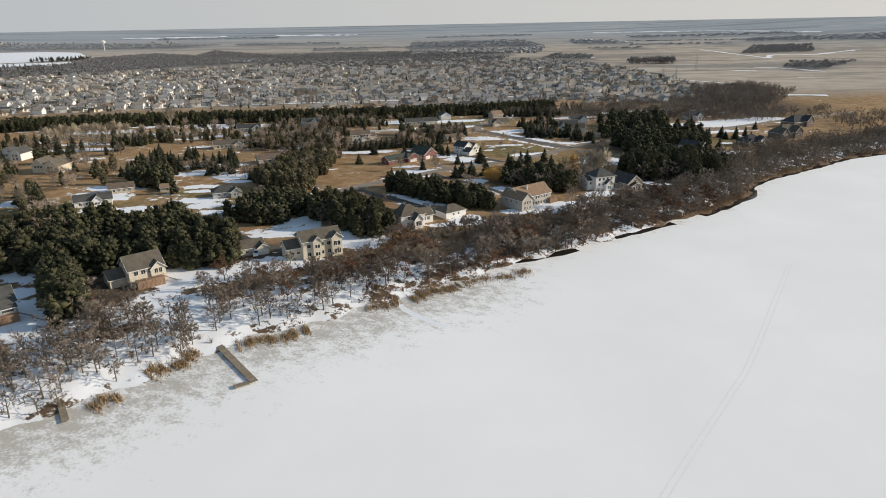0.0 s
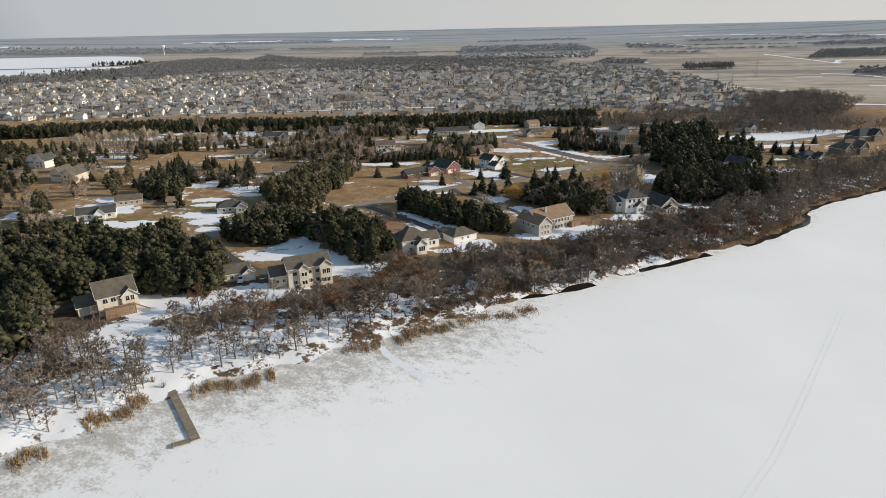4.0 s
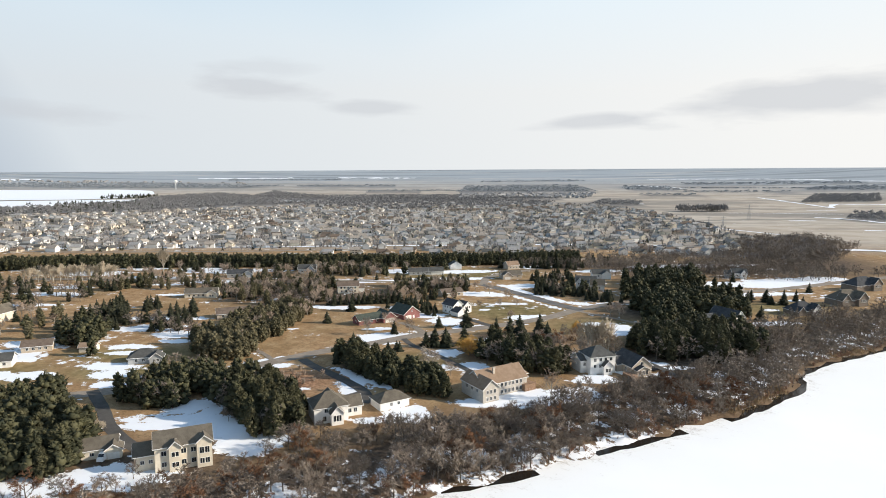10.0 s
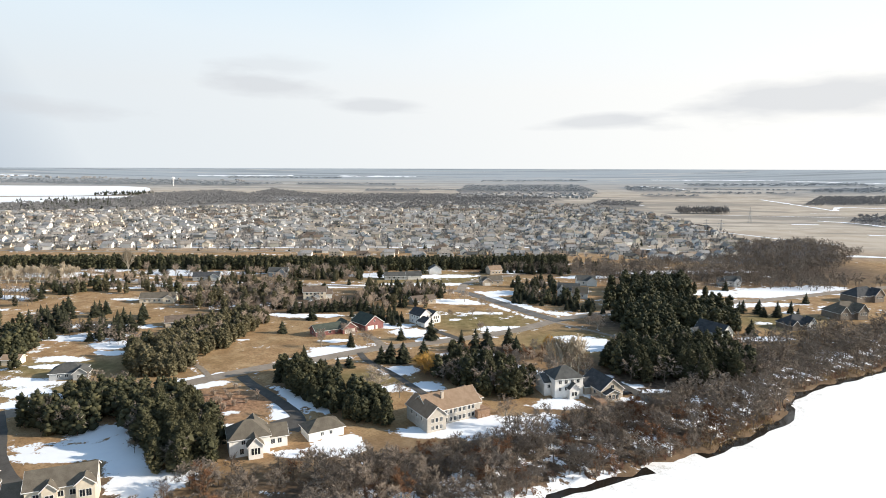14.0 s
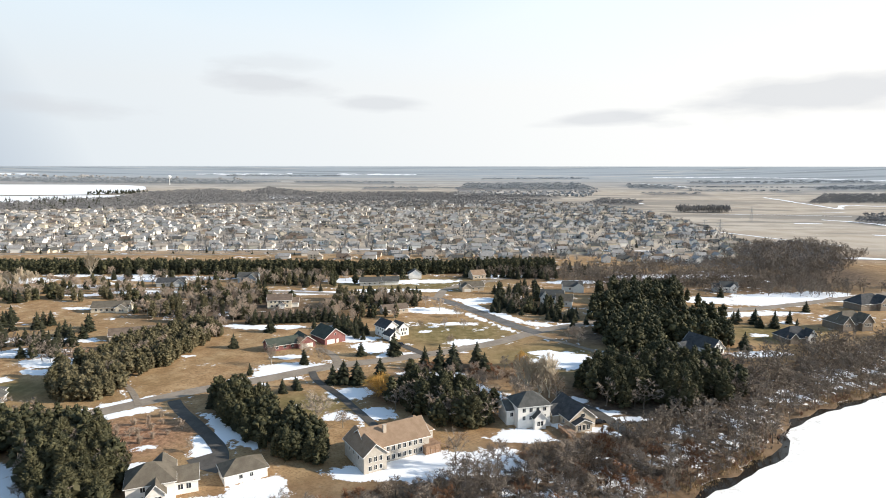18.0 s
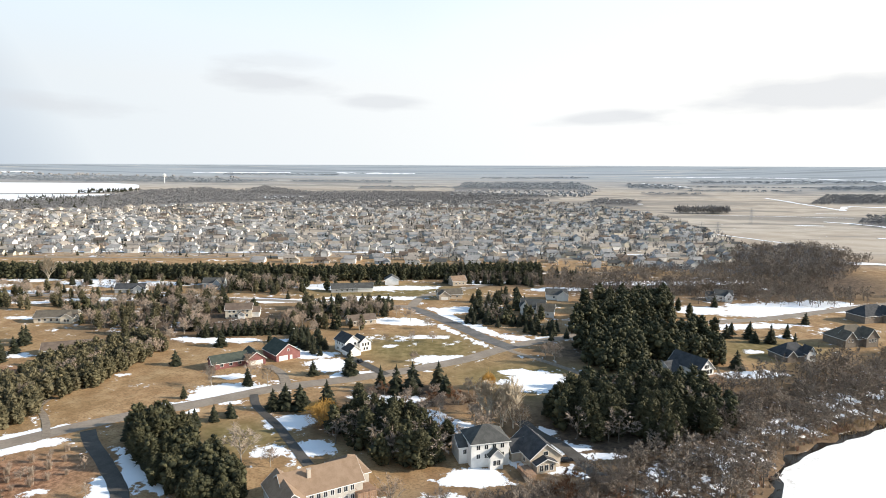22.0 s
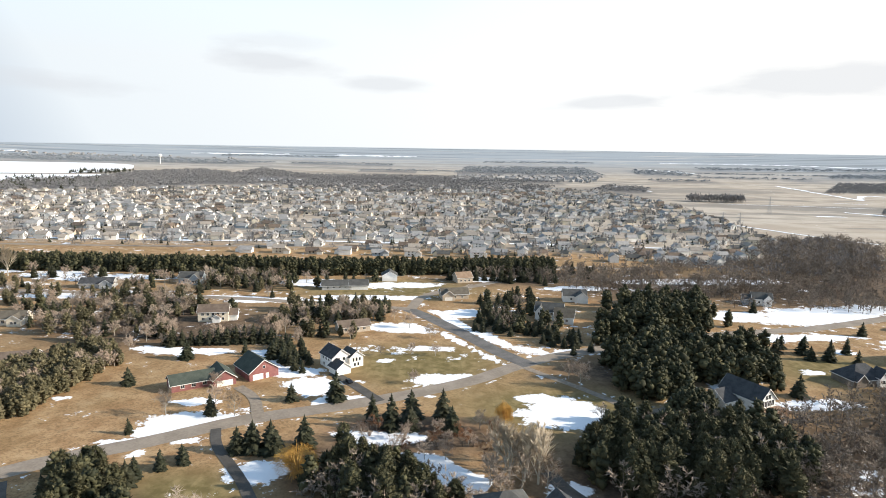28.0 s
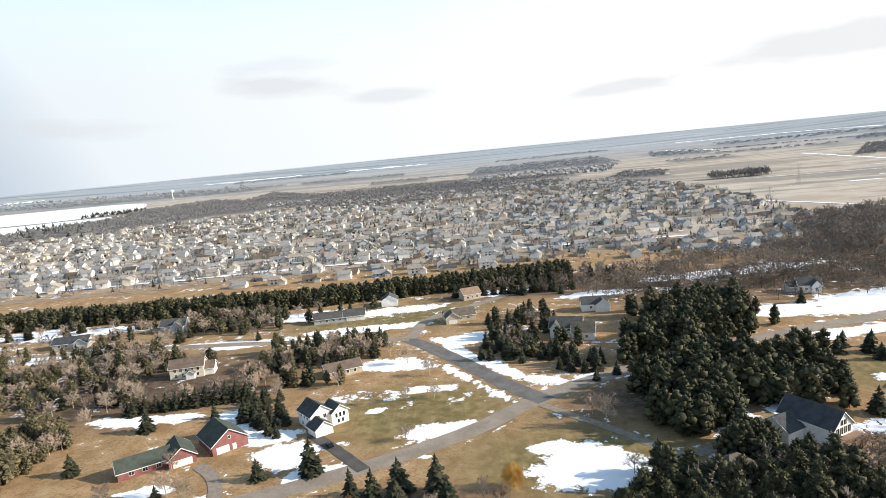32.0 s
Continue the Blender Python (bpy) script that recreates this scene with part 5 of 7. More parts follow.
def shrub_mesh(seed, h=2.6, stems=60):
    rnd = random.Random(seed)
    g = Geo()
    for k in range(stems):
        a, lean = rnd.uniform(0, 6.3), rnd.uniform(0.1, 0.75)
        p = Vector((rnd.gauss(0, 0.25), rnd.gauss(0, 0.25), -0.1))
        e = p + Vector((math.cos(a) * lean, math.sin(a) * lean, 1)) * h * rnd.uniform(0.45, 0.8)
        t = Vector((-math.sin(a), math.cos(a), 0)) * 0.05
        g.add([p - t, p + t, e + t * 0.4, e - t * 0.4], [(0, 1, 2, 3)])
        for j in range(7):
            d = Vector((rnd.gauss(0, 0.6), rnd.gauss(0, 0.6), rnd.gauss(0.5, 0.4))) * h * 0.2
            b = p.lerp(e, rnd.uniform(0.4, 1))
            g.add([b - t * 0.6, b + t * 0.6, b + d], [(0, 1, 2)])
    return g


def willow_mesh(seed, h=9.0):
    """A bushy rounded crown of fine golden twigs, arching out at the rim."""
    rnd = random.Random(seed)
    g = Geo()
    for k in range(3600):
        d = Vector((rnd.gauss(0, 1), rnd.gauss(0, 1), rnd.gauss(0.15, 0.9))).normalized()
        q = rnd.random() ** 0.45
        lump = 1 + 0.16 * math.sin(5 * d.x + 3 * d.z + seed) + 0.12 * math.sin(7 * d.y)
        p = Vector((d.x * 4.9 * q * lump, d.y * 4.9 * q * lump, h * 0.52 + d.z * h * 0.45 * q * lump))
        out = Vector((d.x, d.y, rnd.gauss(0.35 - 0.9 * q * q, 0.4))).normalized()
        e = p + out * rnd.uniform(0.7, 1.7)
        t = out.orthogonal().normalized() * 0.055
        g.add([p - t, p + t, e], [(0, 1, 2)])
    for k in range(9):
        a = k * 0.7
        g.tube((0, 0, 1.0), (math.cos(a) * 3.0, math.sin(a) * 3.0, h * rnd.uniform(0.5, 0.85)), 0.14, 0.03, 4)
    return g


TREES = {
    "spruce": [(trunk_mesh(10, 0.20, BARK, k), spruce_mesh(k, 10.0, 3.6 + 0.5 * (k % 3), 19).mesh("crown", SPRUCE)) for k in range(4)],
    "pine": [(trunk_mesh(13, 0.24, RED_BARK, k), pine_mesh(20 + k, 13.0, 3.3 + 0.5 * (k % 2), 60, 0.08, 14, 0.10).mesh("crown", PINE)) for k in range(4)],
    "cedar": [(trunk_mesh(12, 0.20, BARK, k), pine_mesh(40 + k, 12.0, 2.5, 28, 0.05, 16, 0.11, 0.34).mesh("crown", CEDAR)) for k in range(3)],
    "oak": [bare_meshes(60 + k, 10.0, 0.62, 7, BARK, TWIG) for k in range(5)],
    "oak_far": [bare_meshes(160 + k, 10.0, 0.62, 6, BARK, TWIG, 0.135, fork=(4, 3, 4)) for k in range(4)],
    "pine_far": [(trunk_mesh(13, 0.24, RED_BARK, k), pine_mesh(120 + k, 13.0, 3.3 + 0.5 * (k % 2), 24, 0.06, 7, 0.15).mesh("crown", PINE)) for k in range(4)],
    "rusty": [bare_meshes(70 + k, 9.0, 0.60, 6, BARK, RUST_LEAF, 0.05, 0.2, 3) for k in range(2)],
    "pale": [bare_meshes(80 + k, 9.0, 0.42, 8, PALE_BARK, TWIG_PALE, 0.05) for k in range(3)],
    "poplar": [bare_meshes(90 + k, 13.0, 0.12, 11, CREAM_BARK, TWIG_CREAM, 0.06, 0.15) for k in range(2)],
}
BASE = {"spruce": 10.0, "pine": 13.0, "cedar": 12.0, "oak": 10.0, "oak_far": 10.0, "pine_far": 13.0, "rusty": 9.0, "pale": 9.0, "poplar": 13.0}
LABEL = {
    "spruce": ("spruce_tree", "dark green spruce standing on the winter lawn", "spruce tree"),
    "pine": ("pine_tree", "dense dark green pine with a reddish trunk", "pine tree"),
    "cedar": ("cedar_tree", "olive-brown cedar in a planted row", "cedar tree"),
    "oak": ("oak_tree", "leafless grey-brown oak with spreading limbs", "bare tree"),
    "rusty": ("oak_tree", "small oak holding rusty dry leaves", "bare tree"),
    "pale": ("maple_tree", "leafless pale young tree on the lawn", "bare tree"),
    "poplar": ("poplar_tree", "tall slim leafless poplar with cream bark", "bare tree"),
}
LABEL["oak_far"], LABEL["pine_far"] = LABEL["oak"], LABEL["pine"]
PLACED = []


COUNT, LEFT = {}, {}


def tree(kind, x, y, h, rnd, group="trees along the lake", single=True):
    """One tree; past the first 280 of a kind it is kept for the joined stands."""
    name, label, cat = LABEL[kind]
    trunk, crown = rnd.choice(TREES[kind])
    if not single or COUNT.get(kind, 0) >= 280:
        if kind == "pine":
            kind, (trunk, crown) = "pine_far", rnd.choice(TREES["pine_far"])
        k = h / BASE[kind]
        LEFT.setdefault(kind, []).append((pose(x, y, zat(x, y), 0, 0, rnd.uniform(0, 360)) @ Matrix.Diagonal((k, k, k, 1)), (trunk, crown)))
        return None
    COUNT[kind] = COUNT.get(kind, 0) + 1
    k = h / BASE[kind]
    wide = k * rnd.uniform(0.9, 1.15)
    m = pose(x, y, zat(x, y), 0, 0, rnd.uniform(0, 360)) @ Matrix.Diagonal((wide, wide, k, 1))
    ob = thing(name, m, label, cat, group)
    part("trunk", trunk, None, ob)
    part("crown", crown, None, ob)
    PLACED.append((x, y))
    return ob


_gx, _gy = np.meshgrid(np.arange(-720, 360, 2.0), np.arange(-160, 760, 2.0))
ROAD_GAP = np.full(_gx.shape, 99.0)
for half, ln in ALL_LINES:
    ROAD_GAP = np.minimum(ROAD_GAP, line_distance(_gx, _gy, ln) - half)


def clear(x, y, gap=1.5, home=2.0):
    i, j = int((y + 160) / 2), int((x + 720) / 2)
    if 0 <= i < ROAD_GAP.shape[0] and 0 <= j < ROAD_GAP.shape[1] and ROAD_GAP[i, j] < gap:
        return False
    return all(math.hypot(x - hx, y - hy) > r + home for hx, hy, r in HOMES)


def inside(x, y, poly):
    hit = False
    for (ax, ay), (bx, by) in zip(poly, poly[1:] + poly[:1]):
        if (ay > y) != (by > y) and x < (bx - ax) * (y - ay) / (by - ay) + ax:
            hit = not hit
    return hit


# open lots, drives and snowfields where no tree stands
OPEN = [[(-305, 335), (-270, 318), (-245, 345), (-262, 372), (-290, 365)], [(-208, 104), (-198, 120), (-207, 139), (-197, 140), (-166, 122), (-134, 107), (-143, 104), (-166, 112)], [(-251, 112), (-239, 122), (-178, 100), (-184, 90), (-212, 95)], [(-246, 52), (-250, 64), (-235, 69), (-226, 58)],
        [(-194, 22), (-197, 37), (-175, 34), (-168, 20)], [(-206, -18), (-262, 21), (-252, 33), (-216, 12), (-190, -10)], [(-350, 65), (-408, 98), (-374, 108), (-323, 78)], [(-310, 90), (-370, 119), (-325, 160), (-242, 136), (-273, 108)], [(-321, 169), (-330, 195), (-293, 204), (-266, 190), (-242, 135), (-264, 132)]]
THIN = [[(-182, 18), (-171, 58), (-140, 40), (-152, 10)], [(-150, 46), (-128, 66), (-117, 99), (-96, 80), (-112, 48)]]


def scatter(poly, count, gap, rnd, home=2.0):
    """Places in an outline, no two nearer than the gap, clear of roads and homes."""
    xs, ys = [p[0] for p in poly], [p[1] for p in poly]
    out = []
    for _ in range(count * 25):
        x, y = rnd.uniform(min(xs), max(xs)), rnd.uniform(min(ys), max(ys))
        if len(out) < count and inside(x, y, poly) and all((x - a) ** 2 + (y - b) ** 2 > gap * gap for a, b in out) and not any(inside(x, y, o) for o in OPEN) and clear(x, y, 1.0, home):
            out.append((x, y))
    return out


rnd = random.Random(11)
# evergreen stands: kind, count, height, outline
STANDS = [
    ("cedar", 95, 10.5, [(-243, 202), (-242, 227), (-263, 280), (-283, 283), (-283, 244), (-273, 212)]),
    ("cedar", 30, 10, [(-236, 176), (-223, 191), (-250, 205), (-272, 193)]),
    ("pine", 44, 12, [(-226, 118), (-200, 124), (-194, 146), (-213, 159), (-239, 147), (-240, 127)]),
    ("pine", 54, 13, [(-195, 142), (-150, 118), (-140, 129), (-155, 152), (-185, 160), (-198, 153)]),
    ("pine", 40, 14, [(-204, 58), (-216, 75), (-230, 96), (-200, 100), (-184, 68)]),
    ("pine", 44, 13, [(-262, 84), (-258, 101), (-254, 112), (-231, 98), (-226, 69)]),
    ("pine", 16, 12, [(-309, 137), (-266, 122), (-264, 137), (-336, 164)]),
    ("spruce", 18, 9, [(-380, 195), (-358, 222), (-367, 250), (-412, 228)]),
    ("spruce", 14, 9, [(-321, 210), (-300, 220), (-347, 262), (-353, 229)]),
    ("cedar", 34, 11, [(-245, 172), (-222, 188), (-248, 222), (-276, 206)]),
    ("pine", 52, 9.5, [(-186, 205), (-130, 180), (-108, 186), (-112, 198), (-150, 211), (-180, 217)]),
    ("pine", 40, 12, [(-114, 240), (-93, 231), (-76, 236), (-78, 256), (-98, 262), (-124, 261)]),
    ("pine", 80, 13.5, [(-58, 298), (-37, 286), (-11, 292), (-8, 336), (-46, 330), (-60, 316)]),
    ("pine", 78, 15.5, [(-88, 416), (-69, 427), (-56, 444), (-41, 478), (-55, 534), (-94, 502)]),
    ("pine", 76, 14.5, [(-80, 398), (-61, 378), (-35, 396), (-9, 407), (-12, 452), (-54, 428)]),
    ("pine", 16, 10, [(-31, 361), (-20, 360), (-8, 346), (-24, 338)]),
    ("pine", 36, 14, [(-46, 318), (-22, 306), (2, 308), (-4, 338), (-28, 340)]),
    ("spruce", 34, 8, [(-152, 411), (-131, 414), (-96, 408), (-95, 428), (-129, 432), (-168, 450)]),
    ("spruce", 20, 8, [(-211, 317), (-186, 313), (-191, 326), (-227, 343)]),
    ("pine", 110, 14, [(-290, 30), (-232, 34), (-216, 62), (-222, 90), (-295, 90), (-341, 58)]),
    ("pine", 26, 13, [(-216, 8), (-196, 8), (-240, 38), (-254, 29)]),
    ("pine", 70, 13, [(-420, -40), (-300, -60), (-240, 0), (-290, 34), (-400, 40)]),
    ("pine", 40, 12, [(-279, 108), (-262, 124), (-318, 184), (-350, 170)]),
]
for kind, count, tall, poly in sorted(STANDS, key=lambda s: math.hypot(s[3][0][0] + 20, s[3][0][1] - 150)):
    for x, y in scatter(poly, count, 2.9, rnd, 1.0):
        tree(kind, x, y, tall * rnd.uniform(0.62, 1.18), rnd, "evergreen stands")
# fuller growth round the stands and the back lots: kinds, count, low, high, outline
FILL = [
    (("cedar", "cedar", "cedar", "pale"), 120, 7, 11, [(-240, 198), (-240, 227), (-261, 280), (-285, 285), (-285, 244), (-272, 208)]),
    (("pine_far", "pine_far", "oak_far"), 70, 9, 14, [(-315, 66), (-310, 82), (-249, 59), (-192, 5), (-215, 0), (-290, 20)]),
    (("pine_far",), 50, 10, 14, [(-253, 65), (-231, 99), (-190, 90), (-194, 61), (-228, 47)]),
    (("pine_far", "pine_far", "oak_far"), 60, 8, 13, [(-245, 157), (-228, 170), (-196, 166), (-150, 148), (-149, 122), (-214, 118)]),
    (("pine_far", "oak_far", "spruce"), 60, 6, 12, [(-365, 171), (-377, 209), (-309, 218), (-266, 203), (-254, 178), (-309, 156)]),
    (("cedar", "pale", "pale", "oak_far", "spruce"), 120, 5, 10, [(-443, 317), (-405, 385), (-319, 359), (-260, 303), (-275, 285), (-343, 285)]),
    (("spruce", "pale", "pale", "pine_far", "cedar"), 74, 5, 10, [(-321, 365), (-258, 377), (-221, 402), (-192, 362), (-214, 355), (-209, 340), (-270, 318), (-295, 325)]),
    (("pale", "oak_far", "pine_far", "spruce"), 84, 6, 10, [(-505, 358), (-386, 432), (-250, 500), (-284, 440), (-300, 385), (-376, 340)]),
    (("spruce", "pine_far", "oak_far"), 60, 6, 10, [(-180, 470), (-159, 505), (-101, 430), (-100, 416), (-143, 420)]),
    (("pine_far",), 40, 7, 14, [(-110, 520), (-56, 560), (-30, 500), (-60, 440), (-86, 428), (-100, 470)]),
    (("pine_far",), 60, 7, 13, [(-80, 402), (-67, 380), (-30, 395), (-4, 402), (-6, 440), (-50, 450)]),
    (("pine_far",), 16, 8, 12, [(-36, 370), (-27, 364), (-26, 350), (-46, 352), (-46, 362)]),
    (("pine_far",), 34, 10, 15, [(-66, 377), (-60, 398), (-44, 400), (-36, 376), (-50, 364), (-60, 366)]),
    (("pine_far", "pine_far", "oak_far"), 60, 8, 15, [(-51, 321), (-30, 345), (-14, 350), (10, 345), (8, 326), (-47, 302)]),
    (("oak_far",), 230, 6, 11, [(-154, 546), (-90, 609), (-19, 656), (41, 690), (70, 640), (40, 585), (-20, 556), (-117, 525)]),
    (("oak_far", "oak_far", "spruce"), 90, 6, 10, [(-254, 550), (-133, 616), (-119, 559), (-228, 518)]),
    (("pine_far", "pine_far", "oak_far"), 40, 7, 14, [(-62, 300), (-50, 283), (-14, 292), (-4, 330), (-16, 352), (-55, 340)]),
    (("pale", "pale", "rusty"), 24, 4, 7, [(-143, 282), (-100, 305), (-81, 318), (-65, 282), (-106, 272)]),
    (("pine_far",), 36, 8, 12, [(-186, 207), (-130, 182), (-110, 188), (-113, 199), (-150, 211), (-180, 216)]),
    (("pine_far", "oak_far"), 44, 9, 13, [(-124, 240), (-93, 229), (-74, 236), (-76, 258), (-98, 264), (-126, 261)]),
    (("pine_far", "spruce", "oak_far"), 120, 7, 12, [(-520, 130), (-420, 200), (-440, 250), (-580, 240), (-640, 160)]),
    (("oak_far",), 40, 8, 12, [(-235, -30), (-172, -36), (-156, 5), (-140, 38), (-150, 60), (-190, 30), (-214, 4)]),
    (("oak_far",), 16, 8, 12, [(-140, 38), (-104, 84), (-120, 100), (-150, 78), (-175, 40)]),
    (("pine_far", "oak_far", "oak_far"), 110, 8, 13, [(-560, -60), (-420, -120), (-300, -80), (-250, 0), (-300, 40), (-480, 60)]),
]
for kinds, count, low, high, poly in FILL:
    for x, y in scatter(poly, count, 2.3, rnd, 3.5):
        tree(rnd.choice(kinds), x, y, rnd.uniform(low, high), rnd, "evergreen stands", False)
# the straight shelter belt, three rows deep, and a hedge row
belt = spline([(-700, 225), (-586, 310), (-509, 365), (-412, 426), (-329, 470), (-290, 500), (-237, 540), (-170, 590)], 3.8)
for row in range(5):
    for p in belt:
        x, y = p + np.array([-0.55, 0.83]) * (row * 4.2) + np.array([rnd.uniform(-1.5, 1.5), rnd.uniform(-1.5, 1.5)])
        if rnd.random() < 0.92:
            tree("pine_far" if rnd.random() < 0.85 else "spruce", x, y, rnd.uniform(10, 13), rnd, "shelter belt", False)
for p in spline([(-268, 306), (-228, 337)], 4.0):
    tree("spruce", p[0], p[1], rnd.uniform(7, 10), rnd, "hedge row")
for p in spline([(-228, 522), (-170, 552)], 6.0):
    tree("spruce", p[0], p[1], rnd.uniform(7, 11), rnd, "hedge row")
# lone evergreens
LONE = [(-237, 266, 7.6), (-243, 299, 9.0), (-226, 318, 6.5), (-170, 289, 7.5), (-156, 299, 12.0), (-186, 264, 7.9), (-197, 239, 5.6), (-168, 230, 6.1), (-167, 237, 5.0),
        (-180, 202, 7.5), (-173, 206, 10.0), (-169, 211, 8), (-167, 218, 8), (-169, 222, 7), (-167, 229, 6), (-164, 235, 5.4)]
GROVE = [(-156, 249, 8.7), (-152, 252, 10.6), (-147, 255, 10.7), (-140, 263, 11), (-133, 291, 10.4), (-124, 290, 12.5), (-122, 300, 11.5), (-111, 304, 12.5), (-118, 293, 9), (-105, 300, 9)]
LAWN = [(-8, 463, 8.1), (7, 460, 7.2), (16, 469, 6.6), (3, 476, 5.5), (-23, 547, 9), (-6, 472, 7.8), (4, 468, 10), (15, 463, 11), (23, 481, 8.9), (33, 525, 8), (27, 466, 7), (2, 402, 9.7), (-94, 404, 5.5), (-88, 413, 6)]
for x, y, h in LONE + GROVE + LAWN:
    tree("spruce", x, y, h, rnd, "lone spruces")
# mixed trees about the back lots
MIXED = [(74, [(-322, 284), (-270, 318), (-300, 350), (-345, 384), (-386, 338), (-390, 290)]), (60, [(-248, 362), (-204, 398), (-217, 430), (-268, 396)]), (60, [(-470, 250), (-400, 300), (-440, 350), (-540, 300)]),
         (50, [(-420, 90), (-350, 150), (-380, 200), (-480, 150)]), (50, [(-345, 400), (-300, 430), (-330, 455), (-400, 415)]), (44, [(-340, 60), (-300, 90), (-360, 130), (-420, 90)])]
for count, poly in MIXED:
    for x, y in scatter(poly, count, 3.6, rnd, 2.0):
        tree(rnd.choice(("spruce", "cedar", "cedar", "pale", "pale", "pine")), x, y, rnd.uniform(6, 11.5), rnd, "back lot trees")
# rows of slim poplars
for row in range(3):
    for p in spline([(-548, 252), (-497, 296)], 5.5):
        tree("poplar", p[0] - 9 * row, p[1] + 9 * row, rnd.uniform(9, 13), rnd, "poplar rows")
# bare trees by the houses
for kind, x, y, h in [("pale", -132, 210, 13), ("pale", -122, 213, 7), ("pale", -72, 208, 13), ("pale", -75, 258, 8), ("pale", -199, 255, 10.5), ("pale", -178, 268, 10), ("pale", -190, 270, 9), ("pale", -204, 282, 7), ("poplar", -74, 279, 18), ("poplar", -70, 281, 17), ("poplar", -66, 282, 18), ("poplar", -82, 288, 14), ("poplar", -77, 283, 16), ("poplar", -71, 286, 15), ("pale", -72, 268, 10), ("pale", -62, 279, 12),
                      ("pale", -78, 274, 11), ("pale", -69, 277, 12), ("rusty", -104, 286, 7), ("rusty", -96, 291, 8), ("pale", -97, 306, 7), ("pale", -128, 278, 6), ("pale", -86, 372, 8), ("pale", -79, 366, 11), ("pale", -62, 336, 7),
                      ("pale", -160, 360, 6), ("pale", -172, 352, 5), ("pale", -150, 366, 6), ("pale", -182, 168, 4), ("pale", -172, 182, 4), ("pale", -155, 172, 4), ("oak", -172, 126, 6), ("pale", -140, 330, 6), ("pale", -166, 388, 8), ("pale", -185, 398, 9), ("pale", -200, 405, 8)]:
    tree(kind, x, y, h, rnd, "bare lawn trees")
tree("poplar", -495, 347, 21, rnd, "bare lawn trees")
w = thing("bed_shrub", pose(-210, 98, zat(-210, 98)), "broad pale straw-coloured shrub in a round drive bed", "shrub")
part("branching", willow_mesh(9, 3.2), TWIG_CREAM, w, "", Matrix.Diagonal((0.62, 0.62, 0.8, 1)))
w = thing("willow_tree", pose(-129, 248, zat(-129, 248)), "golden yellow weeping willow without leaves", "willow tree")
part("trunk", trunk_mesh(7, 0.35, BARK, 3), None, w)
part("crown", willow_mesh(5), WILLOW, w, "", Matrix.Diagonal((1.25, 1.25, 1.1, 1)))
w = thing("willow_tree", pose(-92, 316, zat(-92, 316)), "small golden willow beside the pond lawn", "willow tree")
part("trunk", trunk_mesh(5, 0.25, BARK, 4), None, w)
part("crown", willow_mesh(6, 7.0), WILLOW, w, "", Matrix.Diagonal((0.62, 0.62, 1.1, 1)))

# the wooded bank along the lake; the trees the camera passes nearest are things, the rest is one stand
bank = []
for _ in range(60000):
    if len(bank) >= 900:
        break
    k = rnd.random()
    i = rnd.randrange(1, 22)
    (ax, ay), (bx, by) = SHORE[i], SHORE[i + 1]
    t = rnd.random()
    nx, ny = -(by - ay), bx - ax
    n = math.hypot(nx, ny)
    if rnd.random() > n / 60:
        continue
    off = 0.6 + (34 if 120 < ay < 330 else 50) * k ** 1.05
    x, y = ax + (bx - ax) * t + nx / n * off, ay + (by - ay) * t + ny / n * off
    if any(inside(x, y, o) for o in OPEN) or (rnd.random() < 0.62 and any(inside(x, y, o) for o in THIN)) or (y < 110 and rnd.random() < 0.35):
        continue
    if inland(x, y) < 0.5 or not clear(x, y, 1.0, 5.0) or any((x - a) ** 2 + (y - b) ** 2 < 10 for a, b in bank):
        continue
    bank.append((x, y))
bank.sort(key=lambda p: abs(p[1] - 150))
for x, y in bank[:270]:
    tree("rusty" if rnd.random() < 0.17 else "oak", x, y, rnd.uniform(6.5, 11) * (0.62 if any(math.hypot(x - hx, y - hy) < r + 20 for hx, hy, r in HOMES) else 1), rnd, "wooded lake bank")


_flat = {}


def flat(me):
    """A mesh's vertices, corner list and face sizes as arrays."""
    if me.name not in _flat:
        co = np.empty(len(me.vertices) * 3)
        me.vertices.foreach_get("co", co)
        corner = np.empty(len(me.loops), np.int64)
        me.loops.foreach_get("vertex_index", corner)
        size = np.empty(len(me.polygons), np.int64)
        me.polygons.foreach_get("loop_total", size)
        _flat[me.name] = co.reshape(-1, 3), corner, size
    return _flat[me.name]


def merged(name, mat, placings):
    """One mesh out of many placed ones."""
    vs, cs, ss, count = [], [], [], 0
    for m, me in placings:
        co, corner, size = flat(me)
        vs.append(co @ np.array(m.to_3x3()).T + np.array(m.translation))
        cs.append(corner + count)
        ss.append(size)
        count += len(co)
    v, c, s = np.concatenate(vs), np.concatenate(cs), np.concatenate(ss)
    out = bpy.data.meshes.new(name)
    out.vertices.add(len(v))
    out.vertices.foreach_set("co", v.ravel())
    out.loops.add(len(c))
    out.loops.foreach_set("vertex_index", c)
    out.polygons.add(len(s))
    out.polygons.foreach_set("loop_start", np.concatenate([[0], np.cumsum(s)[:-1]]))
    out.update()
    out.validate()
    out.materials.append(mat)
    return out


def joined(name, label, category, mats, placings):
    """Many alike trees laid out as one object of stuff, one part per material."""
    top = thing(name, Matrix(), label, category)
    top["kind"] = "stuff"
    for key, mat in mats:
        ob = part("trunks" if key == 0 else "crowns", merged(name, mat, [(m, q[key]) for m, q in placings]), None, top)
        ob["kind"] = "stuff"
    return top


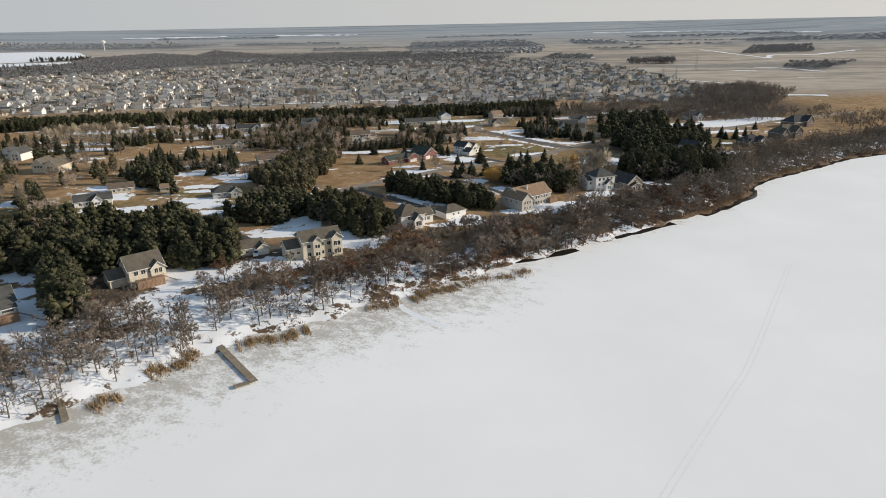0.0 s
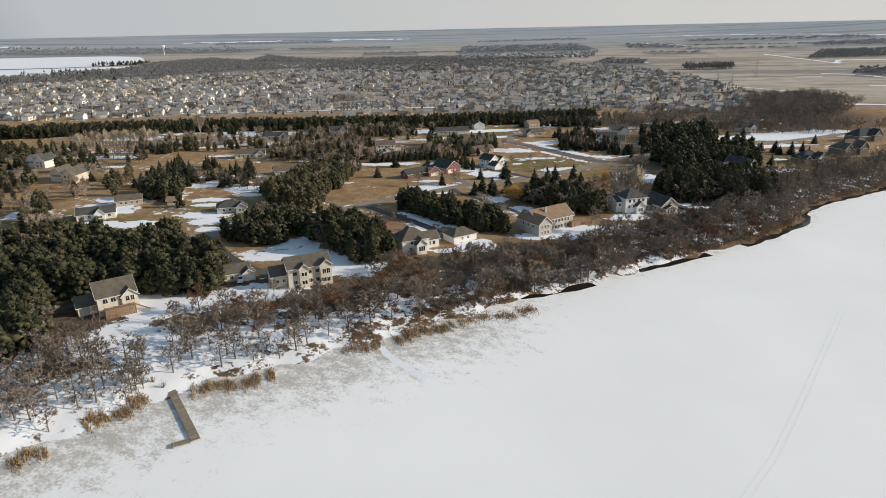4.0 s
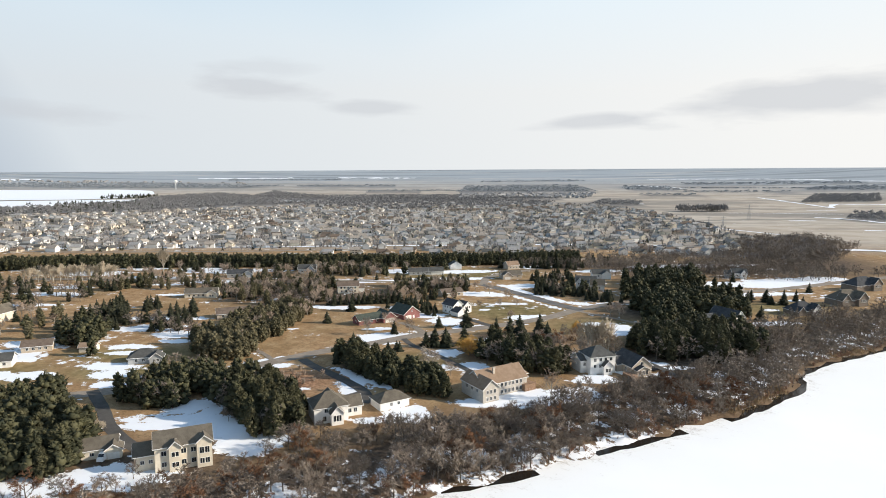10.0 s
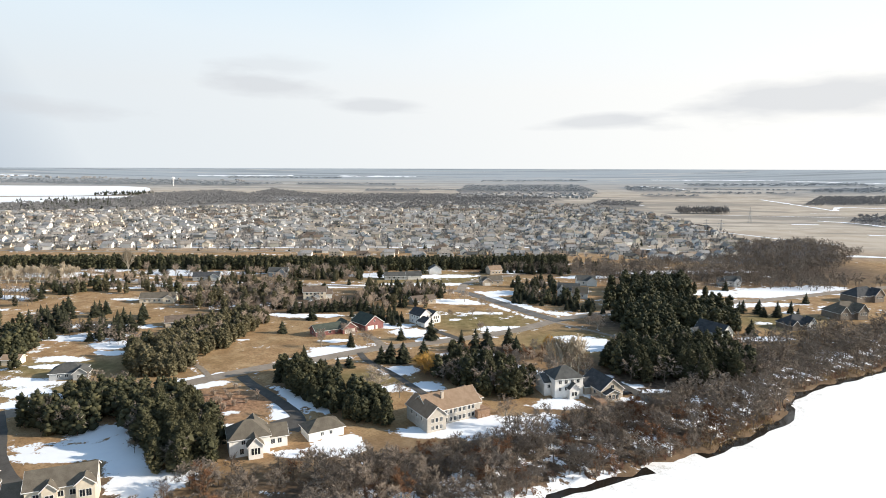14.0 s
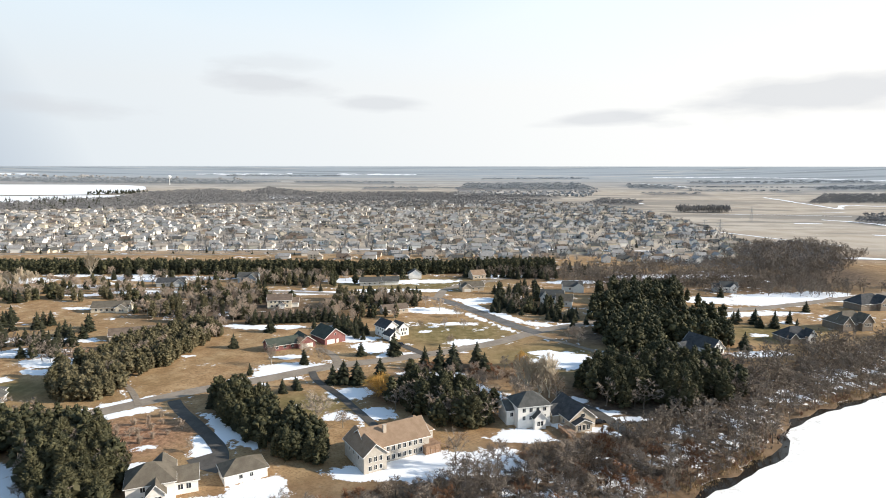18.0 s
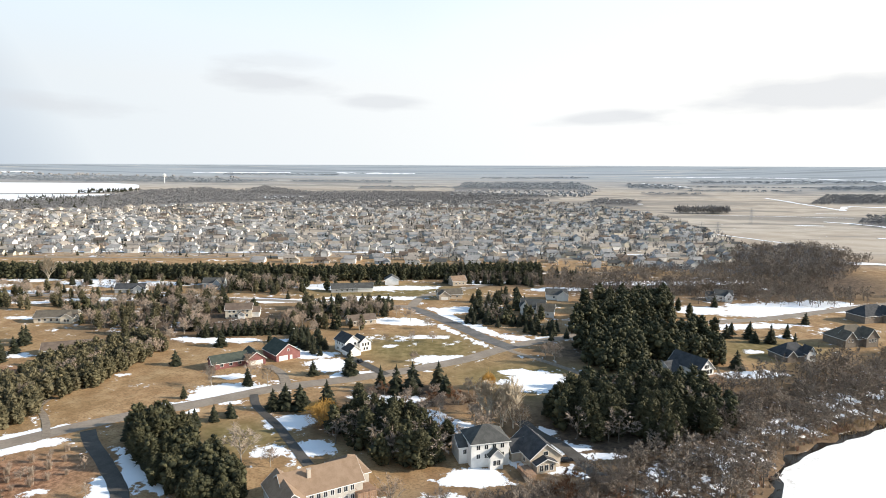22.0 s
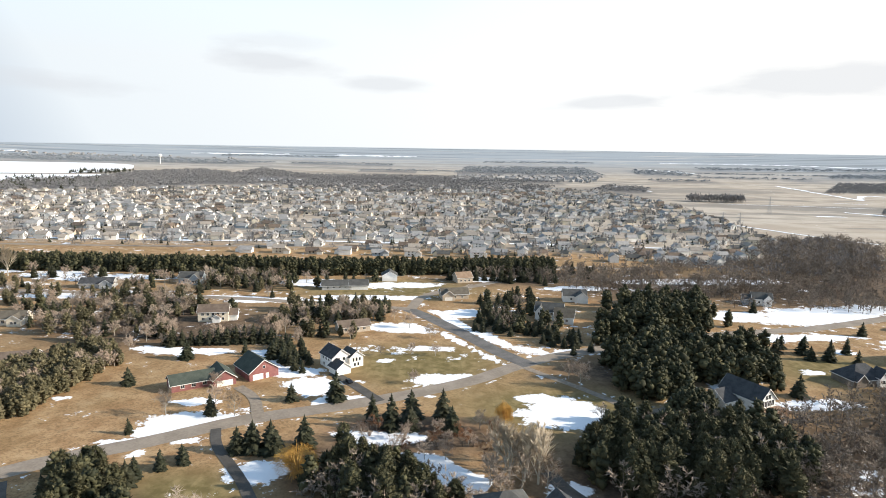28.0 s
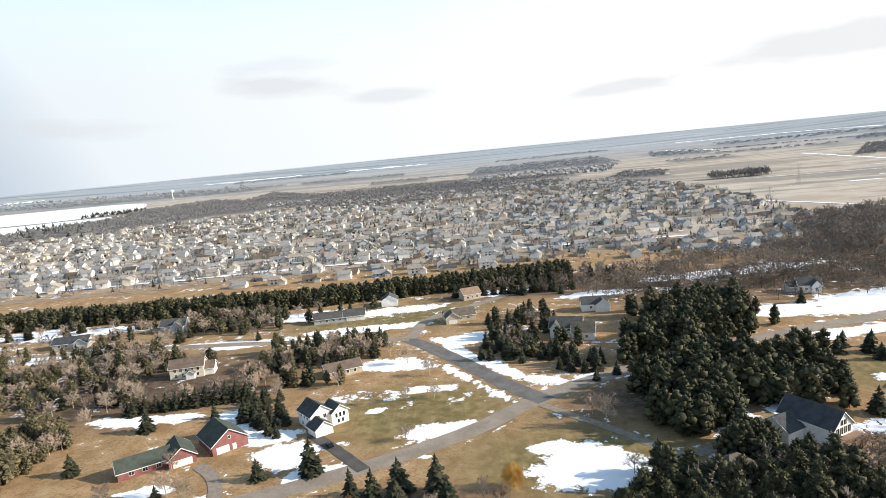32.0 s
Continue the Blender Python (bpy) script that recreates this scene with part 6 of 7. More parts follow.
def lay(kind, places, low, high):
    out = []
    for x, y in places:
        k = rnd.uniform(low, high) / BASE[kind]
        out.append((pose(x, y, zat(x, y), 0, 0, rnd.uniform(0, 360)) @ Matrix.Diagonal((k, k, k, 1)), rnd.choice(TREES[kind])))
    return out


rest = lay("oak_far", bank[270:], 6.5, 11)
for poly, count in (([(-162, 596), (-90, 680), (-17, 764), (40, 820), (62, 700), (-20, 590), (-60, 575), (-128, 557)], 200), ([(-66, 600), (64, 640), (150, 700), (60, 585), (-2, 600), (-46, 590)], 46), ([(-40, 700), (60, 690), (100, 880), (50, 990), (-32, 909)], 430), ([(-148, 555), (-60, 619), (-70, 678), (-166, 608)], 60), ([(130, 500), (200, 560), (330, 720), (200, 720), (90, 620)], 170)):
    rest += lay("oak_far", scatter(poly, count, 3.8, rnd), 7, 12)
joined("woodland", "leafless grey-brown woodland on the far shore", "woods", [(0, BARK), (1, TWIG)], rest)
for kind, trunk_mat, crown_mat in (("oak_far", BARK, TWIG), ("pine", RED_BARK, PINE), ("pine_far", RED_BARK, PINE), ("spruce", BARK, SPRUCE), ("cedar", BARK, CEDAR), ("oak", BARK, TWIG), ("pale", PALE_BARK, TWIG_PALE), ("rusty", BARK, RUST_LEAF)):
    if kind in LEFT:
        joined(kind.replace("_far", "") + "_stand", LABEL[kind][1].split(" standing")[0] + " in a dense stand", "woods", [(0, trunk_mat), (1, crown_mat)], LEFT[kind])

# brush on the bank and by the pond
shrubs = [shrub_mesh(k, 2.8, 24).mesh("brush", TWIG) for k in range(3)]
laid = []
for x, y in bank:
    for k in range(3):
        px, py = x + rnd.uniform(-5, 5), y + rnd.uniform(-5, 5)
        if rnd.random() < 0.6 and inland(px, py) > 1 and clear(px, py, 0.5, 0.5):
            laid.append((pose(px, py, zat(px, py), 0, 0, rnd.uniform(0, 360)) @ Matrix.Scale(rnd.uniform(0.45, 1.1), 4), rnd.choice(shrubs)))
tagged(part("brush", merged("brush", TWIG, laid), None), "tangled leafless brush under the bank trees", "brush", "", "stuff")
rust_twig = foliage("rusty_brush_twigs", (0.17, 0.095, 0.065), (0.33, 0.20, 0.135), (0.25, 0.145, 0.10))
rust_shrubs = [shrub_mesh(20 + k, 2.6, 20).mesh("shore_brush", rust_twig) for k in range(3)]
laid = []
for i in range(8, 21):
    (ax, ay), (bx, by) = SHORE[i], SHORE[i + 1]
    n = math.hypot(bx - ax, by - ay)
    for k in range(int(n * 1.1)):
        t, off = rnd.random(), 0.8 + 7.5 * rnd.random() ** 1.6
        px, py = ax + (bx - ax) * t - (by - ay) / n * off, ay + (by - ay) * t + (bx - ax) / n * off
        if math.sin(px * 0.21) + math.sin(py * 0.13 + 1) > rnd.uniform(-1.6, 0.9) and inland(px, py) > 0.3:
            laid.append((pose(px, py, zat(px, py), 0, 0, rnd.uniform(0, 360)) @ Matrix.Scale(rnd.uniform(0.5, 1.1), 4), rnd.choice(rust_shrubs)))
tagged(part("shore_brush", merged("shore_brush", rust_twig, laid), None), "reddish-brown brush at the water's edge", "brush", "", "stuff")
shrub_pale = [shrub_mesh(10 + k, 3.4, 70).mesh("twigs", TWIG_PALE) for k in range(2)]
for n, (x, y) in enumerate(scatter([(-135, 268), (-98, 282), (-88, 300), (-112, 300), (-138, 284)], 14, 4.0, rnd) + scatter([(-200, 160), (-178, 160), (-165, 186), (-190, 188)], 16, 4.0, rnd)):
    ob = thing("shrub", pose(x, y, zat(x, y), 0, 0, rnd.uniform(0, 360)) @ Matrix.Scale(rnd.uniform(0.6, 1.2), 4), "leafless brown shrub in the rough grass", "shrub", "shrubs in the meadow")
    part("branching", rnd.choice(shrub_pale), None, ob)

# dry reeds at the ice edge
g = Geo()
for (ax, ay), (bx, by), count in (((-157, -23), (-154, -15), 420), ((-154, -5), (-150, 12), 900), ((-142, 20), (-126, 38), 1100), ((-117, 60), (-107, 70), 420), ((-106, 74), (-93, 93), 1100), ((-92, 95), (-70, 118), 600), ((4, 252), (16, 276), 700), ((-4, 234), (4, 250), 300), ((36, 340), (60, 372), 500)):
    for k in range(count * 3):
        t = rnd.random()
        off = rnd.gauss(-0.6 - 1.2 * math.sin(t * 9 + ax), 1.3 + 0.9 * math.sin(t * 17 + ay) ** 2) if ay < 200 else rnd.gauss(1.5, 1.6)
        if math.sin(t * 23 + ax * 1.7) + math.sin(t * 41 + ay) < rnd.uniform(-1.9, 0.7):
            continue
        n = math.hypot(bx - ax, by - ay)
        x, y = ax + (bx - ax) * t - (by - ay) / n * off, ay + (by - ay) * t + (bx - ax) / n * off
        z, h, a = max(-2.0, zat(x, y)), rnd.uniform(0.4, 1.2), rnd.uniform(0, 6.3)
        w = 0.13
        lean = (rnd.uniform(-0.35, 0.35), rnd.uniform(-0.35, 0.35))
        g.add([(x - w * math.cos(a), y - w * math.sin(a), z), (x + w * math.cos(a), y + w * math.sin(a), z), (x + lean[0], y + lean[1], z + h)], [(0, 1, 2)])
tagged(part("reeds", g, REED), "dry tan reeds standing along the icy shore", "reeds", "", "stuff")

# ---- docks ----


def dock(pts, width, label):
    a = Vector((*pts[0], -1.55))
    top = thing("dock", Matrix.Translation(a), label, "dock")
    plank = Geo().box(-width / 2, -0.13, -0.05, width / 2, 0.13, 0.05).mesh("plank", WEATHERED)
    for p, q in zip(pts, pts[1:]):
        p, q = Vector((*p, -1.45)), Vector((*q, -1.45))
        d = (q - p).normalized()
        turn = math.degrees(math.atan2(d.y, d.x)) - 90
        n = int((q - p).length / 0.29)
        for k in range(n):
            part("plank", plank, None, top, "", Matrix.Translation(-a) @ pose(*(p + d * 0.29 * (k + 0.5)), 0, 0, turn))
        g = Geo()
        side = Vector((-d.y, d.x, 0)) * (width / 2 - 0.1)
        for s in (-1, 1):
            g.tube(p - a + side * s - Vector((0, 0, 0.14)), q - a + side * s - Vector((0, 0, 0.14)), 0.09, 0.09, 4)
            for k in range(int((q - p).length / 4) + 1):
                c = p - a + side * s + d * min(4.0 * k, (q - p).length)
                g.tube(c + Vector((0, 0, 0.35)), c - Vector((0, 0, 1.2)), 0.08, 0.08, 5)
        part("frame", g, WEATHERED, top)


dock([(-148, 18), (-122, 4)], 2.2, "long weathered plank dock standing in the ice")
dock([(-123.5, 3.2), (-126, -0.5)], 1.8, "short cross dock at the end of the long dock")
dock([(-166, -24), (-156, -30)], 1.8, "small weathered dock frozen in the shore ice")

# ---- the housing estate and the far land ----
PAINTS = [(WHITE, ROOF_PALE), (CREAM, ROOF_SAND), (TAN_SIDE, ROOF_BROWN), (WHITE, ROOF_PALE), (BLUE_SIDE, ROOF_PALE), (WHITE, ROOF_SAND), (CREAM, ROOF_GREY), (WHITE, ROOF_PALE)]
WORDS = ["white", "cream", "tan", "white", "blue-grey", "white", "cream", "white"]
PROTO = []
for k, (wall_mat, roof_mat) in enumerate(PAINTS):
    two = k % 2
    hgt = 5.0 if two else 3.0
    wins = [(0, "f", 2, 1.5, 1.3, 1.2, 0.6), (0, "r", 1, 1.5, 1.3, 1.2 + 2.4 * two, 0.5)]
    if two:
        wins.append((0, "f", 2, 1.5, 1.3, 3.7, 0.6))
    x, y = from_view(-120 + 30 * k, 668)
    PROTO.append(house(x, y, 30 + 180 * (k % 3 == 0), WORDS[k] + (" two-storey" if two else " single-storey") + " tract house with shingle roof", wall_mat, roof_mat,
                       [(0, 0, 11, 8, hgt, 2.6, "gx"), (7.0, -2.0, 5.5, 6.5, 2.9, 2.2, "gy")], wins, garages=[(1, "f", 0, 4.4, 2.2)], group="housing estate", plain_windows=True))
ESTATE = [(-720, 560), (-560, 690), (-320, 690), (-40, 690), (110, 660), (330, 640), (420, 760), (470, 930), (500, 1280), (455, 1650), (80, 1740), (-361, 1560), (-665, 1320), (-960, 1180), (-980, 760)]
lots = []
for row in range(34):
    v0 = 600 + 29 * row + (row // 2) * 9
    u = -1000.0
    while u < 520:
        u += rnd.uniform(15.5, 23)
        v = v0 + 26 * math.sin(u / 130 + row // 2) + 9 * math.sin(u / 37 + row) + rnd.uniform(-7, 7)
        cut = (u / 1.0 + 60 * (row // 4)) % 190
        if cut < 17 or rnd.random() < 0.16 or not inside(u, v, ESTATE):
            continue
        lots.append((u, v, row))
lots.sort(key=lambda q: q[1])
for u, v, row in lots[:270]:
    x, y = from_view(u, v)
    turn = 30 + (0 if row % 2 else 180) + rnd.choice((0, 0, 0, 90, -90)) + rnd.uniform(-14, 14)
    copy_thing(rnd.choice(PROTO), pose(x, y, zat(x, y), 0, 0, turn))
far_parts = {}
for u, v, row in lots[270:]:
    x, y = from_view(u, v)
    k = rnd.randrange(len(PAINTS))
    m = pose(x, y, zat(x, y), 0, 0, 30 + (0 if row % 2 else 180) + rnd.choice((0, 0, 0, 90, -90)) + rnd.uniform(-14, 14))
    w, r = Geo(), Geo()
    hgt = 5.0 if k % 2 else 3.0
    for b in ((0, 0, 11, 8, hgt, 2.6, "gx"), (7.0, -2.0, 5.5, 6.5, 2.9, 2.2, "gy")):
        block_walls(w, *b)
        block_roof(r, *b)
    gl = Geo().box(-4, -4.06, 1.2, -2.6, -4.0, 2.5).box(1, -4.06, 1.2, 2.4, -4.0, 2.5).box(5.0, -5.31, 0, 9.0, -5.25, 2.2)
    for mat, q in ((PAINTS[k][0], w), (PAINTS[k][1], r), (GLASS, gl)):
        far_parts.setdefault(mat.name, (mat, Geo()))[1].add([m @ Vector(p) for p in q.v], q.f)
estate = thing("distant_houses", Matrix(), "hundreds of tract houses in white, tan and grey", "houses")
estate["kind"] = "stuff"
for mat, q in far_parts.values():
    part("houses", q, mat, estate)["kind"] = "stuff"
# estate streets
for k in range(11):
    pts = [from_view(u, 610 + 92 * k + 14 * math.sin(u / 130 + k)) for u in range(-760 + 10 * k, 300 - 4 * k, 60)]
    tagged(part("street", ribbon(spline(pts, 25), 4.2, 0.12), ASPHALT), "pale asphalt street between tract houses", "road", "", "structure")


def tuft_mesh(seed, h, r, spiky, count=26):
    """A small far tree: a loose tuft of narrow blades."""
    q = random.Random(seed)
    t = Geo()
    for k in range(count):
        a, f = q.uniform(0, 6.3), q.random()
        if spiky:
            p = Vector((0, 0, h * f))
            e = Vector((math.cos(a) * r * (1 - f), math.sin(a) * r * (1 - f), h * f - 0.4))
            n = Vector((-math.sin(a), math.cos(a), 0.5)) * r * 0.4 * (1.1 - f)
            t.add([p + Vector((0, 0, h * 0.16)), e + n, e - n], [(0, 1, 2)])
        else:
            p = Vector((0, 0, h * 0.2))
            e = Vector((math.cos(a) * r * math.sqrt(q.random()), math.sin(a) * r * math.sqrt(q.random()), h * q.uniform(0.5, 1.0)))
            n = Vector((-math.sin(a), math.cos(a), 0)) * r * 0.06
            t.add([p, e + n, e - n + Vector((0, 0, 0.3))], [(0, 1, 2)])
    return t


def far_stand(name, label, mat, tufts, places, low, high, widen=1.0):
    g = Geo()
    for x, y in places:
        t, k, a = rnd.choice(tufts), rnd.uniform(low, high), rnd.uniform(0, 6.3)
        c, s, z = math.cos(a) * k * widen, math.sin(a) * k * widen, zat(x, y)
        g.add([(x + c * v[0] - s * v[1], y + s * v[0] + c * v[1], z + k * v[2]) for v in t.v], t.f)
    return tagged(part(name, g, mat), label, "woods", "", "stuff")


def wood_tuft(seed, h, r, count=24):
    """A far leafless tree: a dome of small tufts turned every way, over a few stems."""
    q = random.Random(seed)
    t = Geo()
    for k in range(count):
        a, w = q.uniform(0, 6.3), math.sqrt(q.random())
        c = Vector((math.cos(a) * r * w, math.sin(a) * r * w, h * (0.30 + 0.66 * math.sqrt(max(0.0, 1 - w * w))) * q.uniform(0.72, 1.04)))
        d = Vector((math.cos(a) * w, math.sin(a) * w, q.uniform(0.3, 1.2))).normalized()
        n = (Matrix.Rotation(q.uniform(0, 6.3), 3, d) @ d.orthogonal().normalized()) * r * q.uniform(0.14, 0.26)
        t.add([c - n - d * 0.9, c + n - d * 0.9, c + d * r * q.uniform(0.22, 0.40)], [(0, 1, 2)])
    for k in range(3):
        a = q.uniform(0, 6.3)
        e = Vector((math.cos(a) * r * 0.5, math.sin(a) * r * 0.5, h * 0.6))
        n = Vector((-math.sin(a), math.cos(a), 0)) * 0.16
        t.add([Vector((0, 0, -0.4)) - n, Vector((0, 0, -0.4)) + n, e + n * 0.6, e - n * 0.6], [(0, 1, 2, 3)])
    return t


def places_in(poly, spacing_u, spacing_v):
    """Places over an outline of the far plan, spread evenly with some disorder."""
    us, vs = [q[0] for q in poly], [q[1] for q in poly]
    out, v = [], min(vs)
    while v < max(vs):
        u = min(us) + rnd.uniform(0, spacing_u)
        while u < max(us):
            a, b = u + rnd.uniform(-0.4, 0.4) * spacing_u, v + rnd.uniform(-0.5, 0.5) * spacing_v
            if inside(a, b, poly):
                out.append(from_view(a, b))
            u += spacing_u
        v += spacing_v
    return out


bare_tufts = [tuft_mesh(k, 8, 3.4, False, 24) for k in range(4)]
wood_tufts = [wood_tuft(30 + k, 8.5, 4.8) for k in range(5)]
ever_tufts = [tuft_mesh(10 + k, 8, 2.4, True, 34) for k in range(3)]
places = []
while len(places) < 6600:
    u, v = rnd.uniform(-1000, 520), rnd.uniform(560, 1760)
    if inside(u, v, ESTATE):
        places.append(from_view(u, v))
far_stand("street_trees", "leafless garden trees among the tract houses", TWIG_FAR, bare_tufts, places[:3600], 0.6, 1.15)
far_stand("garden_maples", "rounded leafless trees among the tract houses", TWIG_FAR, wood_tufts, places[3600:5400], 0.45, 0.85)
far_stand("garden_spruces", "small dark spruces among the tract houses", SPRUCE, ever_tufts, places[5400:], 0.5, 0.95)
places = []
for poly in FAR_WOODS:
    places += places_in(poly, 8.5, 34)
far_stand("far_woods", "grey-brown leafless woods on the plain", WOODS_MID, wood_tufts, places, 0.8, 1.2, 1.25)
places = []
for poly in HAZY_WOODS:
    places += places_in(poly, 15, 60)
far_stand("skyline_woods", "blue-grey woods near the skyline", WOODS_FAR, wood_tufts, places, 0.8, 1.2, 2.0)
places = [from_view(rnd.uniform(575, 690), 1385 + rnd.uniform(-10, 10)) for k in range(130)]
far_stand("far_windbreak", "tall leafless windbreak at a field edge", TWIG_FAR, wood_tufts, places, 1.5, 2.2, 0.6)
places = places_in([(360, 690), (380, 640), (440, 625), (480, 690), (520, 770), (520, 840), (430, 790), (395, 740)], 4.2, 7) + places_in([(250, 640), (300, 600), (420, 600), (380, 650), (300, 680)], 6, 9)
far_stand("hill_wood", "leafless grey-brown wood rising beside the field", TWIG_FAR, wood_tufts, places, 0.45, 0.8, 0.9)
places = [from_view(1180 + 590 * t + rnd.uniform(-6, 6), 2810 - 140 * t + rnd.uniform(-8, 8)) for t in (rnd.random() for k in range(150))]
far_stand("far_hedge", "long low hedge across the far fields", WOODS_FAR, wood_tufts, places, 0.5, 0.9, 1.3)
places = places_in(FAR_SPIT, 9, 40) + [from_view(-900 + rnd.gauss(0, 70), 1650 + rnd.gauss(0, 60)) for k in range(60)] + [from_view(-820 + rnd.gauss(0, 60), 1500 + rnd.gauss(0, 50)) for k in range(80)] + [from_view(-1050 + rnd.gauss(0, 160), 1290 + rnd.gauss(0, 40)) for k in range(160)]
far_stand("far_evergreens", "dark evergreen wood beside the far lake", SPRUCE, ever_tufts, places, 0.9, 1.5, 1.6)
for n, poly in enumerate(FAR_LAKES):
    ring = spline(poly + poly[:1], 50)
    g, rows = Geo(), []
    for v in np.linspace(min(q[1] for q in ring) + 2, max(q[1] for q in ring) - 2, 26):
        cut = [a[0] + (b[0] - a[0]) * (v - a[1]) / (b[1] - a[1]) for a, b in zip(ring, ring[1:]) if (a[1] > v) != (b[1] > v)]
        spots = [from_view(min(cut) + (max(cut) - min(cut)) * k / 12, v) for k in range(13)]
        rows += [(x, y, zat(x, y) + 1.4 + 0.3 * n) for x, y in spots]
    g.add(rows, [(13 * i + k, 13 * i + k + 1, 13 * i + k + 14, 13 * i + k + 13) for i in range(25) for k in range(12)])
    tagged(part("far_lake", g, SNOW), "snow-covered lake beyond the housing estate", "lake", "", "structure")
# snow lying along the far lanes, ditches and field edges
for pts, half in (([(1150, 2100), (1090, 1820), (1030, 1520)], 7), ([(1030, 1530), (1140, 1670), (1260, 1660), (1600, 1900)], 9), ([(680, 1120), (730, 1115)], 7), ([(780, 1200), (820, 1150), (830, 1050)], 7), ([(690, 930), (740, 915)], 6), ([(-440, 1820), (-380, 1830), (-320, 1830)], 70),
                  ([(480, 700), (510, 690), (545, 672)], 8), ([(560, 1880), (600, 1680)], 6), ([(1060, 3080), (1150, 2900), (1170, 2800)], 14), ([(-1340, 3680), (-820, 3860)], 45), ([(-2250, 3270), (-2060, 3370)], 60), ([(-550, 3930), (-70, 3890)], 50), ([(1300, 3600), (1900, 3400), (2300, 3000)], 18),
                  ([(450, 1010), (520, 860), (560, 800)], 3), ([(-520, 722), (-300, 728), (-100, 738), (60, 742)], 4), ([(130, 748), (300, 742)], 3), ([(900, 1420), (960, 1400)], 5), ([(980, 1330), (1040, 1290)], 6), ([(620, 1340), (900, 1290)], 2.5)):
    line = spline([from_view(*q) for q in pts], 20.0)
    tagged(part("snow_bank", ribbon(line, half, 0.5 if half < 30 else 2.0, half * 0.75, len(pts) + int(half)), SNOW), "long drift of snow left along a field edge", "snow", "", "structure")
g = Geo()
spots = [q for q in places_in(FAR_VILLAGE, 22, 36)]
for k in range(len(spots) + 60):
    x, y = spots[k] if k < len(spots) else from_view(rnd.uniform(-2300, -900), rnd.uniform(3150, 3350))
    z, s = zat(x, y), rnd.uniform(0.8, 1.5)
    b = Geo()
    block_walls(b, 0, 0, 11 * s, 8 * s, 4, 3, "gx")
    block_roof(b, 0, 0, 11 * s, 8 * s, 4, 3, "gx")
    m = pose(x, y, z, 0, 0, rnd.uniform(0, 360))
    g.add([m @ Vector(p) for p in b.v], b.f)
tagged(part("far_village", g, ROOF_PALE), "pale houses of a farther estate on the plain", "houses", "", "stuff")

# water tower on the skyline
wt = thing("water_tower", pose(-2317, 1817, zat(-2317, 1817)), "white water tower rising above the far woods", "water tower")
g = Geo()
prof = [(2.2, 0), (1.6, 4), (1.5, 24), (3.5, 28), (7.5, 32), (8.0, 35), (6.5, 38.5), (3, 40.3), (0.2, 41)]
for (r0, z0), (r1, z1) in zip(prof, prof[1:]):
    g.tube((0, 0, z0), (0, 0, z1), r0, r1, 16)
part("tank", g, TRIM, wt)


def pylon(x, y):
    top = thing("pylon", pose(x, y, zat(x, y), 0, 0, 20), "lattice steel power pylon beside the field", "pylon", "power line")
    g = Geo()
    for s in (-1, 1):
        for q in (-1, 1):
            g.tube((3 * s, 3 * q, 0), (0.6 * s, 0.6 * q, 22), 0.14, 0.10, 4)
            g.tube((0.6 * s, 0.6 * q, 22), (0.1 * s, 0.1 * q, 30), 0.10, 0.06, 4)
        for k in range(6):
            w0, w1 = 3 - 0.4 * k, 3 - 0.4 * (k + 1)
            g.tube((-w0 * s, 3 - 0.4 * k, 3.6 * k), (w1 * s, 3 - 0.4 * (k + 1), 3.6 * (k + 1)), 0.08, 0.08, 3)
            g.tube((-w0 * s, -3 + 0.4 * k, 3.6 * k), (w1 * s, -3 + 0.4 * (k + 1), 3.6 * (k + 1)), 0.08, 0.08, 3)
    part("tower", g, STEEL, top)
    for z, w in ((20, 5.5), (24, 4.5), (28, 3.5)):
        g = Geo()
        g.tube((-w, 0, z), (w, 0, z), 0.13, 0.13, 4)
        g.tube((-w, 0, z), (0, 0, z + 1.5), 0.08, 0.08, 3)
        g.tube((w, 0, z), (0, 0, z + 1.5), 0.08, 0.08, 3)
        part("crossarm", g, STEEL, top)


for x, y in ((-78, 925), (-60, 935), (-40, 1300)):
    pylon(x, y)


def car(x, y, turn, paint, label):
    top = thing("car", pose(x, y, zat(x, y) + 0.12, 0, 0, turn), label, "car")
    g = Geo()
    prof = [(-2.25, 0.35), (-2.3, 0.85), (-1.7, 0.95), (-1.1, 1.45), (0.6, 1.48), (1.25, 0.98), (2.2, 0.85), (2.3, 0.4)]
    v = [(px, s * (0.88 if pz < 1.2 else 0.68), pz) for s in (-1, 1) for px, pz in prof]
    n = len(prof)
    g.add(v, [tuple(range(n - 1, -1, -1)), tuple(range(n, 2 * n))] + [(k, (k + 1) % n, n + (k + 1) % n, n + k) for k in range(n)])
    part("body", g, paint, top)
    g = Geo().box(-0.95, -0.80, 1.02, 0.75, 0.80, 1.36)
    part("glasshouse", g, GLASS, top)
    for wx in (-1.4, 1.4):
        for wy in (-0.85, 0.85):
            part("wheel", Geo().tube((wx, wy - 0.1, 0.32), (wx, wy + 0.1, 0.32), 0.33, 0.33, 12), ROOF_DARK, top)


